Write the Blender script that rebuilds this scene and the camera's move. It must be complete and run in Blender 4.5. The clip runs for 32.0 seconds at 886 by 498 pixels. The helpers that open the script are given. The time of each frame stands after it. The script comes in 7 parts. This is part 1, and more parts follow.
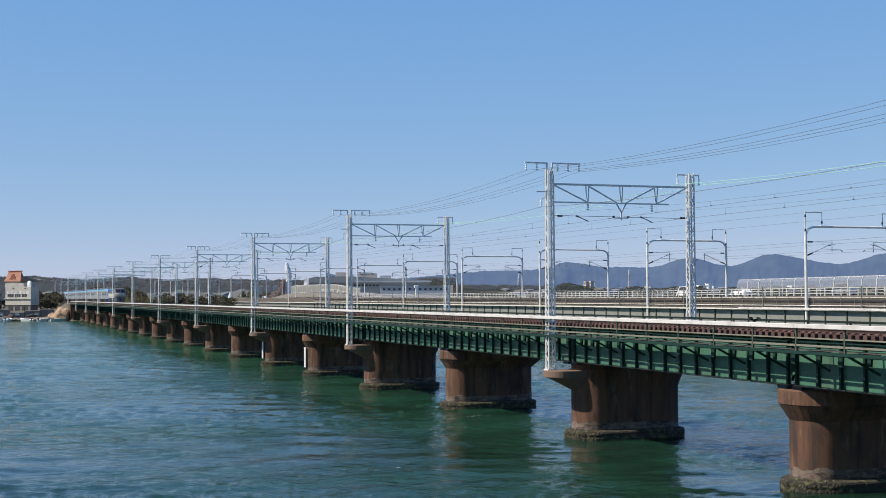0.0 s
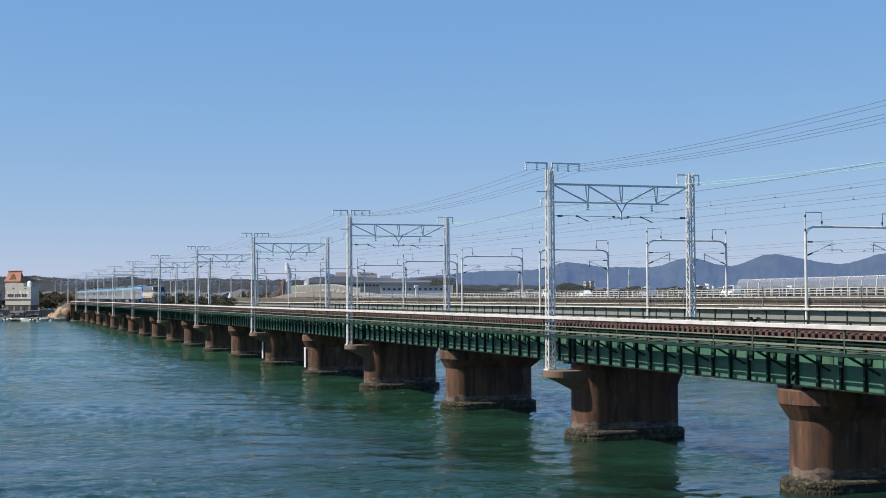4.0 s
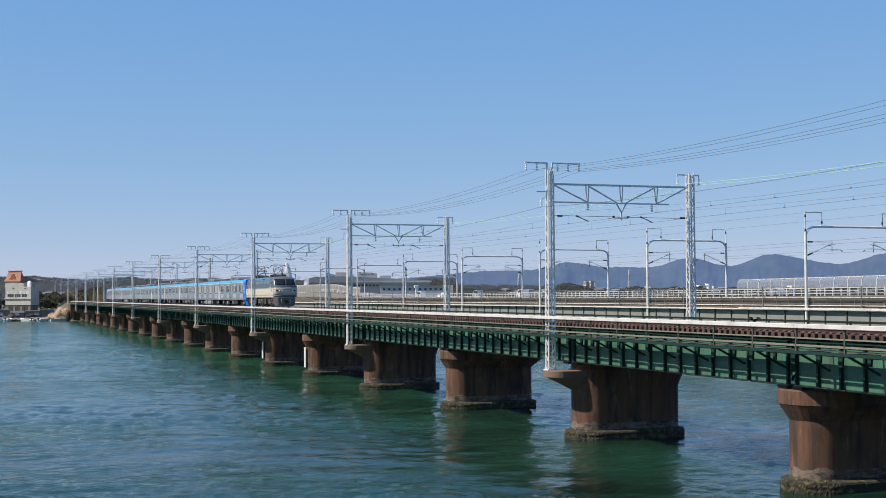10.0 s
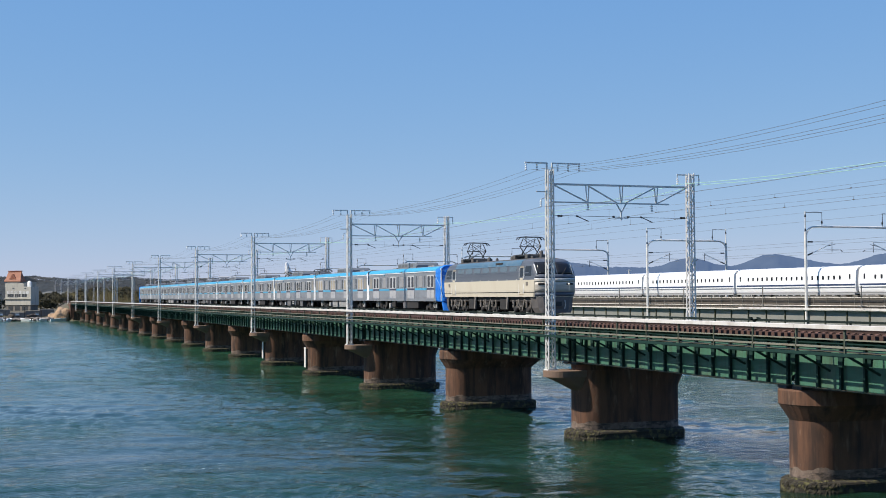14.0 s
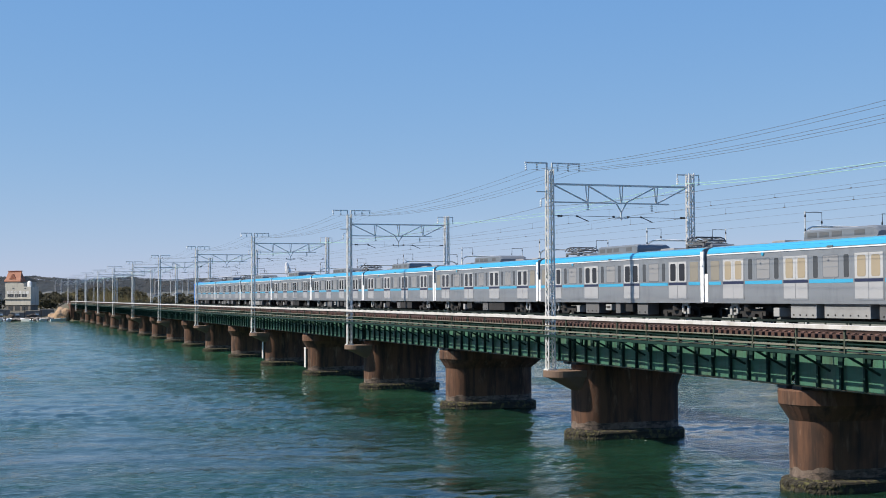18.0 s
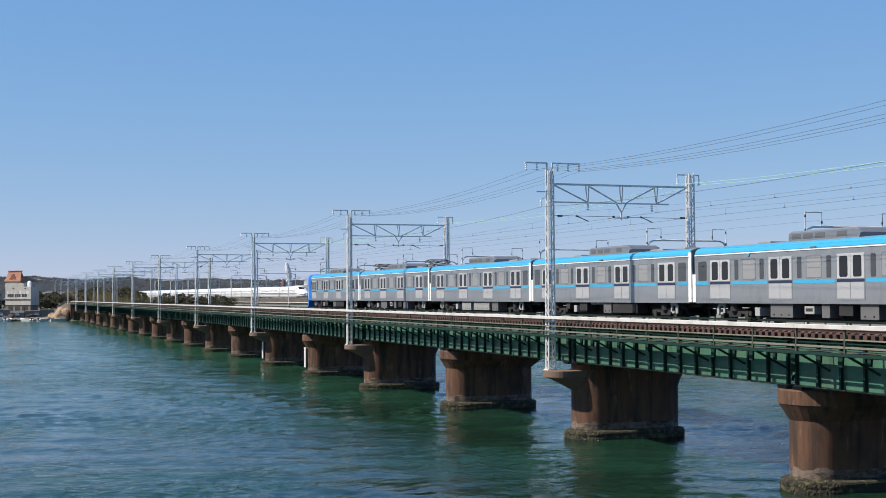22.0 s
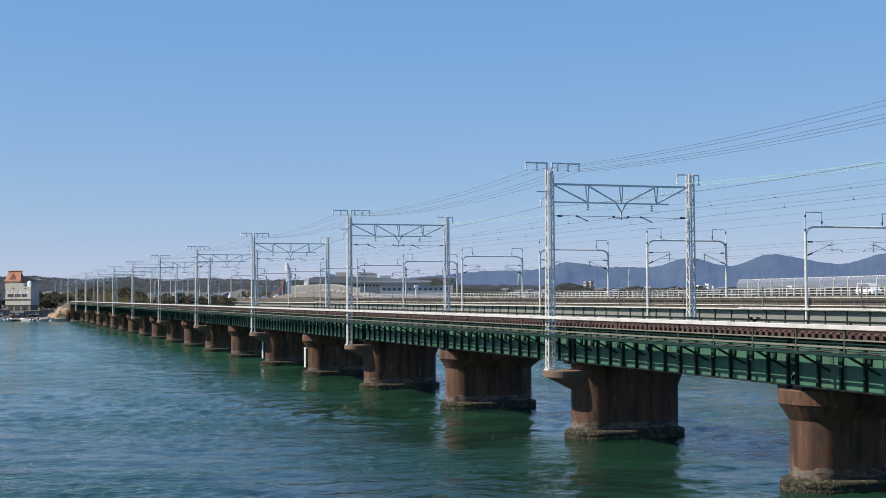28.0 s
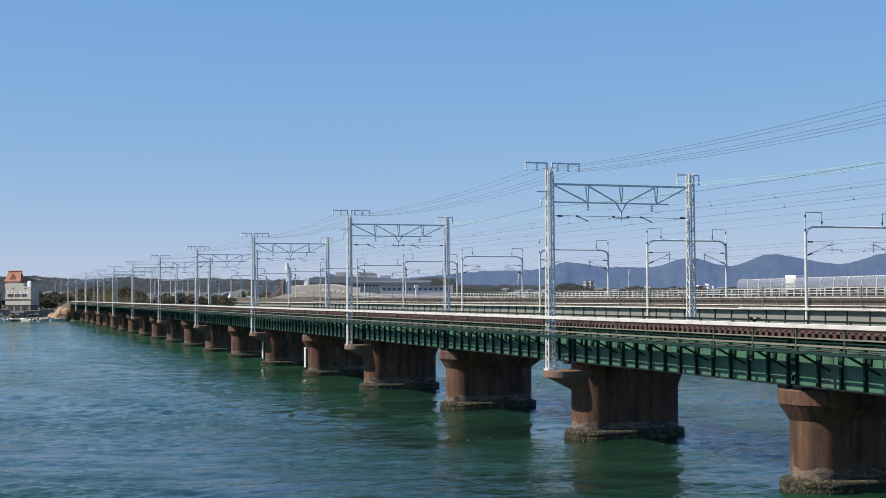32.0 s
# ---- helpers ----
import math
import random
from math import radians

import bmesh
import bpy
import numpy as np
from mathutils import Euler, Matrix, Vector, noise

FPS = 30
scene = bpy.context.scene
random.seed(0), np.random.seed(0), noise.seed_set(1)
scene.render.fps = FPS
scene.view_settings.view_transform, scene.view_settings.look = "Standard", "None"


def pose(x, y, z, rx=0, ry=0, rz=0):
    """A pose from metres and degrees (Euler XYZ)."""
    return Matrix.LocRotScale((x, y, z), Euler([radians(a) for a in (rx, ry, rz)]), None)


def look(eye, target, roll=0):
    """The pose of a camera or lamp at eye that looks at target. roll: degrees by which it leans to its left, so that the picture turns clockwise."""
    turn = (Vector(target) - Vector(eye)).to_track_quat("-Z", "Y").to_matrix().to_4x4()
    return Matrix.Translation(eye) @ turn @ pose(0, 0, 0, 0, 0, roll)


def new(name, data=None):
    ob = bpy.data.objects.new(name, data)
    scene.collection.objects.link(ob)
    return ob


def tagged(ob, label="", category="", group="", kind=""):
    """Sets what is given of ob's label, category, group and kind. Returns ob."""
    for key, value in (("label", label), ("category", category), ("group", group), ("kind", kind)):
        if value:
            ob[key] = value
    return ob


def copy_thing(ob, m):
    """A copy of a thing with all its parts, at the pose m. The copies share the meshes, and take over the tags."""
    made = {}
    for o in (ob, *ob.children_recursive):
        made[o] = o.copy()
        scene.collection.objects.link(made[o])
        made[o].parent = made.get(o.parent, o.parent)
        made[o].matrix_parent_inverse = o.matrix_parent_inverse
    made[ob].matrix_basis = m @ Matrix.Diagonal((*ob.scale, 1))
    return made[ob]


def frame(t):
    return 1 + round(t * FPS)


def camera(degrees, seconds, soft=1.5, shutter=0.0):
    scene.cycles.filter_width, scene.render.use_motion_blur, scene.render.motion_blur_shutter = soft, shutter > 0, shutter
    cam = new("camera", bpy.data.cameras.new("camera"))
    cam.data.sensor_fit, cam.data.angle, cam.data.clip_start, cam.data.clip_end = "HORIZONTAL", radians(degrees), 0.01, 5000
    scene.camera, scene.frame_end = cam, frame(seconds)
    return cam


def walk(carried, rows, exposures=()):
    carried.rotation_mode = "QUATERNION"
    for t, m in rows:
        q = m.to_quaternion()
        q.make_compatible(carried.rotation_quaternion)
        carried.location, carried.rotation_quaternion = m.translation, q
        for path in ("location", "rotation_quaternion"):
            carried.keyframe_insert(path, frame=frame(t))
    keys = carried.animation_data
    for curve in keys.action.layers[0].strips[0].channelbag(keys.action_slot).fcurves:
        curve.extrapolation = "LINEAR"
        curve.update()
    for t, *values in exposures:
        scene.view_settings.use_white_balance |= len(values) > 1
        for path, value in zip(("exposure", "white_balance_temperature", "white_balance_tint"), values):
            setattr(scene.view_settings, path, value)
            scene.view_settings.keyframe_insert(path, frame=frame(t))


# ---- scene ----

# ---------- camera: it stands still on the bank, 7 m above the water ----------
EYE = (0.0, 0.0, 7.01)
cam = camera(36.40, 32.0, soft=0.9)
STAND = look(EYE, (EYE[0] + math.sin(0.3314) * math.cos(0.0353), EYE[1] + math.cos(0.3314) * math.cos(0.0353), EYE[2] + math.sin(0.0353)), -0.19)
walk(cam, [(0.0, STAND), (32.0, STAND)], [(0.0, 0.47), (32.0, 0.47)])

# ---------- light: clear winter noon, the sun high over the near bank ----------
SUN_ELEV, SUN_TURN = radians(47.3), radians(-84.5)
world = bpy.data.worlds.new("sky")
scene.world = world
world.use_nodes = True
wn = world.node_tree
sky = wn.nodes.new("ShaderNodeTexSky")
sky.sky_type, sky.sun_disc = "NISHITA", False
sky.sun_elevation, sky.sun_rotation = SUN_ELEV, SUN_TURN
sky.air_density, sky.dust_density, sky.ozone_density, sky.altitude = 0.75, 0.0, 3.0, 0.0
wn.nodes["Background"].inputs["Strength"].default_value = 0.074
# a little haze: it evens out each colour of the sky from the horizon up
split, join = wn.nodes.new("ShaderNodeSeparateColor"), wn.nodes.new("ShaderNodeCombineColor")
wn.links.new(sky.outputs["Color"], split.inputs[0])
for k, (power, gain) in enumerate(((0.72, 1.27), (0.42, 2.41), (0.12, 5.70))):
    p = wn.nodes.new("ShaderNodeMath")
    p.operation = "POWER"
    p.inputs[1].default_value = power
    g = wn.nodes.new("ShaderNodeMath")
    g.operation = "MULTIPLY"
    g.inputs[1].default_value = gain
    wn.links.new(split.outputs[k], p.inputs[0])
    wn.links.new(p.outputs[0], g.inputs[0])
    wn.links.new(g.outputs[0], join.inputs[k])
wn.links.new(join.outputs[0], wn.nodes["Background"].inputs["Color"])
TO_SUN = Vector((math.sin(SUN_TURN) * math.cos(SUN_ELEV), math.cos(SUN_TURN) * math.cos(SUN_ELEV), math.sin(SUN_ELEV)))
sun = new("sun", bpy.data.lights.new("sun", "SUN"))
sun.data.energy, sun.data.angle, sun.data.color = 4.5, radians(0.8), (1.0, 0.91, 0.79)
sun.matrix_world = look(TO_SUN * 60, (0, 0, 0))

# ---------- materials ----------
def shader(name, base, rough=0.6, metal=0.0, vary=0.25, grain=3.0, coarse=0.25, bump=0.15, stain=None, stain_amount=0.4, stretch=(1, 1, 1), island=False, spec=0.5, still=False, streak=None):
    """Paint, metal, concrete and so on: a base colour with grain, large soft variation, stains and relief."""
    m = bpy.data.materials.new(name)
    m.use_nodes = True
    t = m.node_tree
    b = t.nodes["Principled BSDF"]
    b.inputs["Roughness"].default_value, b.inputs["Metallic"].default_value = rough, metal
    b.inputs["Specular IOR Level"].default_value = spec
    geo = t.nodes.new("ShaderNodeTexCoord")
    mapping = t.nodes.new("ShaderNodeMapping")
    mapping.inputs["Scale"].default_value = stretch
    if still:
        geo = t.nodes.new("ShaderNodeNewGeometry")
    t.links.new(geo.outputs["Position" if still else "Object"], mapping.inputs["Vector"])

    def noise_at(scale, detail):
        n = t.nodes.new("ShaderNodeTexNoise")
        n.inputs["Scale"].default_value, n.inputs["Detail"].default_value = scale, detail
        t.links.new(mapping.outputs["Vector"], n.inputs["Vector"])
        return n

    fine, big = noise_at(grain, 5), noise_at(coarse, 3)
    ramp = t.nodes.new("ShaderNodeMixRGB")
    ramp.inputs["Color1"].default_value = (*[c * (1 - vary) for c in base], 1)
    ramp.inputs["Color2"].default_value = (*[min(1, c * (1 + vary)) for c in base], 1)
    add = t.nodes.new("ShaderNodeMath")
    add.operation = "MULTIPLY_ADD"
    add.inputs[1].default_value = 0.5
    half = t.nodes.new("ShaderNodeMath")
    half.operation = "MULTIPLY"
    half.inputs[1].default_value = 0.5
    t.links.new(big.outputs["Fac"], half.inputs[0])
    t.links.new(fine.outputs["Fac"], add.inputs[0])
    t.links.new(half.outputs[0], add.inputs[2])
    t.links.new(add.outputs[0], ramp.inputs["Fac"])
    last = ramp.outputs["Color"]
    if stain:
        spots = noise_at(grain * 0.45, 7)
        edge = t.nodes.new("ShaderNodeMapRange")
        edge.inputs["From Min"].default_value, edge.inputs["From Max"].default_value = 0.5, 0.68
        edge.inputs["To Max"].default_value = stain_amount
        t.links.new(spots.outputs["Fac"], edge.inputs["Value"])
        over = t.nodes.new("ShaderNodeMixRGB")
        over.inputs["Color2"].default_value = (*stain, 1)
        t.links.new(edge.outputs["Result"], over.inputs["Fac"])
        t.links.new(last, over.inputs["Color1"])
        last = over.outputs["Color"]
    for colour, amount, run, low, high in streak or ():
        mp2 = t.nodes.new("ShaderNodeMapping")
        mp2.inputs["Scale"].default_value = run
        t.links.new(geo.outputs["Position" if still else "Object"], mp2.inputs["Vector"])
        n2 = t.nodes.new("ShaderNodeTexNoise")
        n2.inputs["Scale"].default_value, n2.inputs["Detail"].default_value = 1.0, 4
        n2.inputs["Roughness"].default_value = 0.65
        t.links.new(mp2.outputs["Vector"], n2.inputs["Vector"])
        e2 = t.nodes.new("ShaderNodeMapRange")
        e2.inputs["From Min"].default_value, e2.inputs["From Max"].default_value = low, high
        e2.inputs["To Max"].default_value = amount
        t.links.new(n2.outputs["Fac"], e2.inputs["Value"])
        o2 = t.nodes.new("ShaderNodeMixRGB")
        o2.inputs["Color2"].default_value = (*colour, 1)
        t.links.new(e2.outputs["Result"], o2.inputs["Fac"])
        t.links.new(last, o2.inputs["Color1"])
        last = o2.outputs["Color"]
    if island:
        info = t.nodes.new("ShaderNodeObjectInfo")
        geom = t.nodes.new("ShaderNodeNewGeometry")
        mixr = t.nodes.new("ShaderNodeMath")
        mixr.operation = "ADD"
        t.links.new(info.outputs["Random"], mixr.inputs[0])
        t.links.new(geom.outputs["Random Per Island"], mixr.inputs[1])
        span = t.nodes.new("ShaderNodeMapRange")
        span.inputs["From Max"].default_value = 2.0
        span.inputs["To Min"].default_value, span.inputs["To Max"].default_value = 0.6, 1.4
        t.links.new(mixr.outputs[0], span.inputs["Value"])
        mul = t.nodes.new("ShaderNodeVectorMath")
        mul.operation = "SCALE"
        t.links.new(last, mul.inputs[0])
        t.links.new(span.outputs["Result"], mul.inputs["Scale"])
        last = mul.outputs["Vector"]
    t.links.new(last, b.inputs["Base Color"])
    if bump:
        bp = t.nodes.new("ShaderNodeBump")
        bp.inputs["Strength"].default_value, bp.inputs["Distance"].default_value = bump, 0.02
        t.links.new(fine.outputs["Fac"], bp.inputs["Height"])
        t.links.new(bp.outputs["Normal"], b.inputs["Normal"])
    return m


def leafy(m, share=0.5):
    """Thin leaves: part of the light passes through them."""
    t = m.node_tree
    b, out = t.nodes["Principled BSDF"], t.nodes["Material Output"]
    tr, mix = t.nodes.new("ShaderNodeBsdfTranslucent"), t.nodes.new("ShaderNodeMixShader")
    t.links.new(b.inputs["Base Color"].links[0].from_socket, tr.inputs["Color"])
    mix.inputs["Fac"].default_value = share
    t.links.new(b.outputs[0], mix.inputs[1])
    t.links.new(tr.outputs[0], mix.inputs[2])
    t.links.new(mix.outputs[0], out.inputs["Surface"])


def glow(name, base, strength):
    m = bpy.data.materials.new(name)
    m.use_nodes = True
    b = m.node_tree.nodes["Principled BSDF"]
    b.inputs["Base Color"].default_value = (*base, 1)
    b.inputs["Emission Color"].default_value = (*base, 1)
    b.inputs["Emission Strength"].default_value = strength
    return m


# ---------- mesh tools ----------
def box(bm, x0, x1, y0, y1, z0, z1):
    v = [bm.verts.new(c) for c in ((x0, y0, z0), (x1, y0, z0), (x1, y1, z0), (x0, y1, z0), (x0, y0, z1), (x1, y0, z1), (x1, y1, z1), (x0, y1, z1))]
    for f in ((0, 3, 2, 1), (4, 5, 6, 7), (0, 1, 5, 4), (1, 2, 6, 5), (2, 3, 7, 6), (3, 0, 4, 7)):
        bm.faces.new([v[i] for i in f])
    return v


def slab(x0, x1, y0, y1, z0, z1, bevel=0.0):
    bm = bmesh.new()
    box(bm, x0, x1, y0, y1, z0, z1)
    if bevel:
        bmesh.ops.bevel(bm, geom=list(bm.edges), offset=bevel, segments=2, affect="EDGES", profile=0.5)
    return bm


def beam(bm, a, b, w, h=None):
    """A square bar from a to b."""
    h = h or w
    a, b = Vector(a), Vector(b)
    d = (b - a).normalized()
    side = d.cross(Vector((0, 0, 1)))
    side = Vector((1, 0, 0)) if side.length < 1e-4 else side.normalized()
    up = side.cross(d)
    q = [(-w / 2, -h / 2), (w / 2, -h / 2), (w / 2, h / 2), (-w / 2, h / 2)]
    lo = [bm.verts.new(a + side * i + up * j) for i, j in q]
    hi = [bm.verts.new(b + side * i + up * j) for i, j in q]
    for i in range(4):
        bm.faces.new((lo[i], lo[(i + 1) % 4], hi[(i + 1) % 4], hi[i]))
    bm.faces.new(lo[::-1])
    bm.faces.new(hi)


def tube(bm, pts, r, n=8, cap=True):
    """A round pipe along points; r may be one radius or one for each point."""
    pts = [Vector(p) for p in pts]
    rs = r if isinstance(r, (list, tuple)) else [r] * len(pts)
    rings, side = [], None
    for i, p in enumerate(pts):
        d = (pts[min(i + 1, len(pts) - 1)] - pts[max(i - 1, 0)]).normalized()
        if side is None:
            side = d.cross(Vector((0, 0, 1)))
            side = Vector((0, 1, 0)) if side.length < 1e-3 else side.normalized()
        side = (side - d * side.dot(d)).normalized()
        up = side.cross(d)
        rings.append([bm.verts.new(p + (side * math.cos(2 * math.pi * k / n) + up * math.sin(2 * math.pi * k / n)) * rs[i]) for k in range(n)])
    for lo, hi in zip(rings, rings[1:]):
        for k in range(n):
            f = bm.faces.new((lo[k], lo[(k + 1) % n], hi[(k + 1) % n], hi[k]))
            f.smooth = n > 5
    if cap:
        bm.faces.new([bm.verts.new(v.co) for v in rings[0][::-1]])
        bm.faces.new([bm.verts.new(v.co) for v in rings[-1]])


def loft(bm, rings, closed=True, cap=True, smooth=False):
    """Skin through rings of points of one count."""
    made = [[bm.verts.new(p) for p in ring] for ring in rings]
    n = len(made[0])
    for lo, hi in zip(made, made[1:]):
        for k in range(n if closed else n - 1):
            f = bm.faces.new((lo[k], lo[(k + 1) % n], hi[(k + 1) % n], hi[k]))
            f.smooth = smooth
    if cap:
        first, last = made[0][::-1], made[-1]
        if smooth:
            first, last = [bm.verts.new(v.co) for v in first], [bm.verts.new(v.co) for v in last]
        bm.faces.new(first)
        bm.faces.new(last)


def stadium(x0, x1, r, z, n=10):
    """A ring round a long pier: two half circles joined, along x."""
    left = [(x0 - r * math.sin(math.pi * k / n), r * math.cos(math.pi * k / n), z) for k in range(n + 1)]
    right = [(x1 + r * math.sin(math.pi * k / n), -r * math.cos(math.pi * k / n), z) for k in range(n + 1)]
    return left + right


def mesh_of(name, bm, mat):
    bmesh.ops.recalc_face_normals(bm, faces=bm.faces)
    me = bpy.data.meshes.new(name)
    bm.to_mesh(me)
    bm.free()
    me.materials.append(mat)
    return me


def part(name, bm, mat, parent, label=""):
    ob = new(name, mesh_of(name, bm, mat))
    ob.parent = parent
    return tagged(ob, label) if label else ob


def piece(name, me, parent, at=(0, 0, 0), turn=None):
    """One more object on a mesh that alike pieces share."""
    ob = new(name, me)
    ob.parent = parent
    ob.location = at
    if turn:
        ob.rotation_euler = turn
    return ob


def thing(name, label, category, group="", at=(0, 0, 0), kind=""):
    ob = new(name)
    ob.empty_display_size = 0.3
    ob.location = at
    return tagged(ob, label, category, group, kind)


def solid(name, bm, mat, label, category, group="", at=(0, 0, 0), kind=""):
    ob = new(name, mesh_of(name, bm, mat))
    ob.location = at
    return tagged(ob, label, category, group, kind)


# ---------- the paints ----------
M_CONC_PIER = shader("weathered_pier_concrete", (0.127, 0.061, 0.034), 0.88, 0, 0.45, 3.2, 0.5, 0.7, (0.045, 0.028, 0.02), 0.7, (1.0, 1.0, 0.45), still=True, streak=(((0.028, 0.018, 0.014), 0.8, (2.2, 2.2, 0.22), 0.44, 0.64), ((0.27, 0.18, 0.12), 0.65, (2.6, 2.6, 0.6), 0.56, 0.74)))
M_WEED = shader("seaweed_crust", (0.030, 0.026, 0.018), 0.95, 0, 0.8, 11.0, 1.2, 1.0, (0.13, 0.12, 0.045), 0.8, still=True)
M_TIDE = shader("tide_marked_concrete", (0.15, 0.11, 0.085), 0.9, 0, 0.5, 6.0, 0.9, 0.9, (0.035, 0.03, 0.025), 0.85, (1, 1, 0.6), still=True, streak=(((0.24, 0.19, 0.15), 0.55, (5, 5, 3.5), 0.5, 0.66), ((0.02, 0.017, 0.014), 0.85, (1.2, 1.2, 5.0), 0.5, 0.62),))
M_LEDGE = shader("pale_ledge_concrete", (0.175, 0.115, 0.08), 0.85, 0, 0.3, 2.5, 0.5, 0.4, (0.12, 0.09, 0.07), 0.4)
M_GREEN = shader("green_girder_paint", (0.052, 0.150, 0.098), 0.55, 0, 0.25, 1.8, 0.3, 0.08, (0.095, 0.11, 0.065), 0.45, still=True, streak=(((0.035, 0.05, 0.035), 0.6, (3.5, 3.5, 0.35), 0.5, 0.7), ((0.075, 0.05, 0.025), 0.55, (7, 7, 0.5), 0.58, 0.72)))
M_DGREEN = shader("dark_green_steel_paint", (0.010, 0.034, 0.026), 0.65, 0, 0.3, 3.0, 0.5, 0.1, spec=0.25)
M_LOWRAIL = shader("black_green_railing_paint", (0.012, 0.020, 0.017), 0.7, 0, 0.3, 3.0, 0.5, 0.1, spec=0.2)
M_TAN = shader("faded_green_rail_paint", (0.185, 0.182, 0.138), 0.6, 0, 0.25, 3.0, 0.5, 0.1, (0.15, 0.08, 0.04), 0.4)
M_OLIVE = shader("olive_post_paint", (0.07, 0.082, 0.053), 0.6, 0, 0.3, 3.0, 0.5, 0.1, (0.10, 0.06, 0.03), 0.4)
M_DUCT = shader("white_cable_trough", (0.60, 0.575, 0.545), 0.6, 0, 0.14, 2.0, 0.3, 0.1, (0.36, 0.32, 0.27), 0.6)
M_TIE = shader("rust_brown_sleeper", (0.088, 0.044, 0.031), 0.9, 0, 0.4, 5.0, 1.0, 0.6, (0.07, 0.035, 0.025), 0.5, island=True)
M_RAIL = shader("rusty_rail_steel", (0.062, 0.036, 0.028), 0.6, 0.3, 0.3, 4.0, 0.5, 0.1)
M_GALV = shader("galvanised_steel", (0.66, 0.645, 0.61), 0.5, 0.0, 0.25, 4.0, 0.6, 0.1, (0.3, 0.29, 0.28), 0.3)
M_PORC = shader("white_porcelain", (0.75, 0.75, 0.73), 0.25, 0, 0.05, 5, 1, 0)
M_DARK = shader("dark_iron", (0.03, 0.032, 0.034), 0.6, 0.3, 0.3, 4, 0.6, 0.1)
M_WIRE = shader("weathered_copper_wire", (0.16, 0.165, 0.165), 0.6, 0.4, 0.2, 4, 0.6, 0)
M_FEEDER = shader("green_sheathed_feeder", (0.36, 0.62, 0.50), 0.5, 0.0, 0.1, 4, 0.6, 0)
M_SHCONC = shader("viaduct_concrete", (0.088, 0.076, 0.062), 0.9, 0, 0.3, 0.8, 0.1, 0.3, (0.12, 0.105, 0.09), 0.5, (1, 1, 0.3), still=True, streak=(((0.045, 0.04, 0.034), 0.7, (0.9, 0.35, 0.9), 0.48, 0.66),))
M_SHCREAM = shader("cream_cable_trough", (0.58, 0.55, 0.49), 0.7, 0, 0.2, 1.5, 0.2, 0.2, (0.36, 0.33, 0.29), 0.4)
M_SHGIRDER = shader("grey_girder_paint", (0.215, 0.215, 0.195), 0.6, 0, 0.15, 0.8, 0.1, 0.1, (0.16, 0.17, 0.15), 0.4)
M_FPOST = shader("weathered_fence_post", (0.19, 0.175, 0.15), 0.7, 0, 0.2, 2, 0.3, 0.1)
M_RUST = shader("rust_stained_flange", (0.085, 0.075, 0.05), 0.8, 0, 0.4, 2.5, 0.4, 0.2, (0.05, 0.09, 0.065), 0.6)

# ---------- the railway bridge: numbers ----------
SPAN, PIER0 = 20.0, 43.95          # pier centres stand at PIER0 + SPAN * k
NEAR_T, FAR_T = 30.1, 33.83        # the two track centres
RAIL = 5.68                        # top of rail
GIRDER_Z0, GIRDER_Z1 = 3.60, 5.30
LEVEL = -0.34                       # the water
K0, K1 = -3, 20                    # piers from behind the view to the far bank
Y_NEAR, Y_FAR = PIER0 + SPAN * K0, PIER0 + SPAN * K1
MAST0, MAST_STEP = 64.12, 40.0


def build_pier(k):
    y = PIER0 + SPAN * k
    with_mast = k % 2 == 1
    p = thing("bridge_pier", "rust-brown concrete bridge pier with a mast ledge in water" if with_mast else "rust-brown concrete bridge pier standing in green water", "bridge pier", "piers of the railway bridge", (0, y, 0))
    return p, with_mast


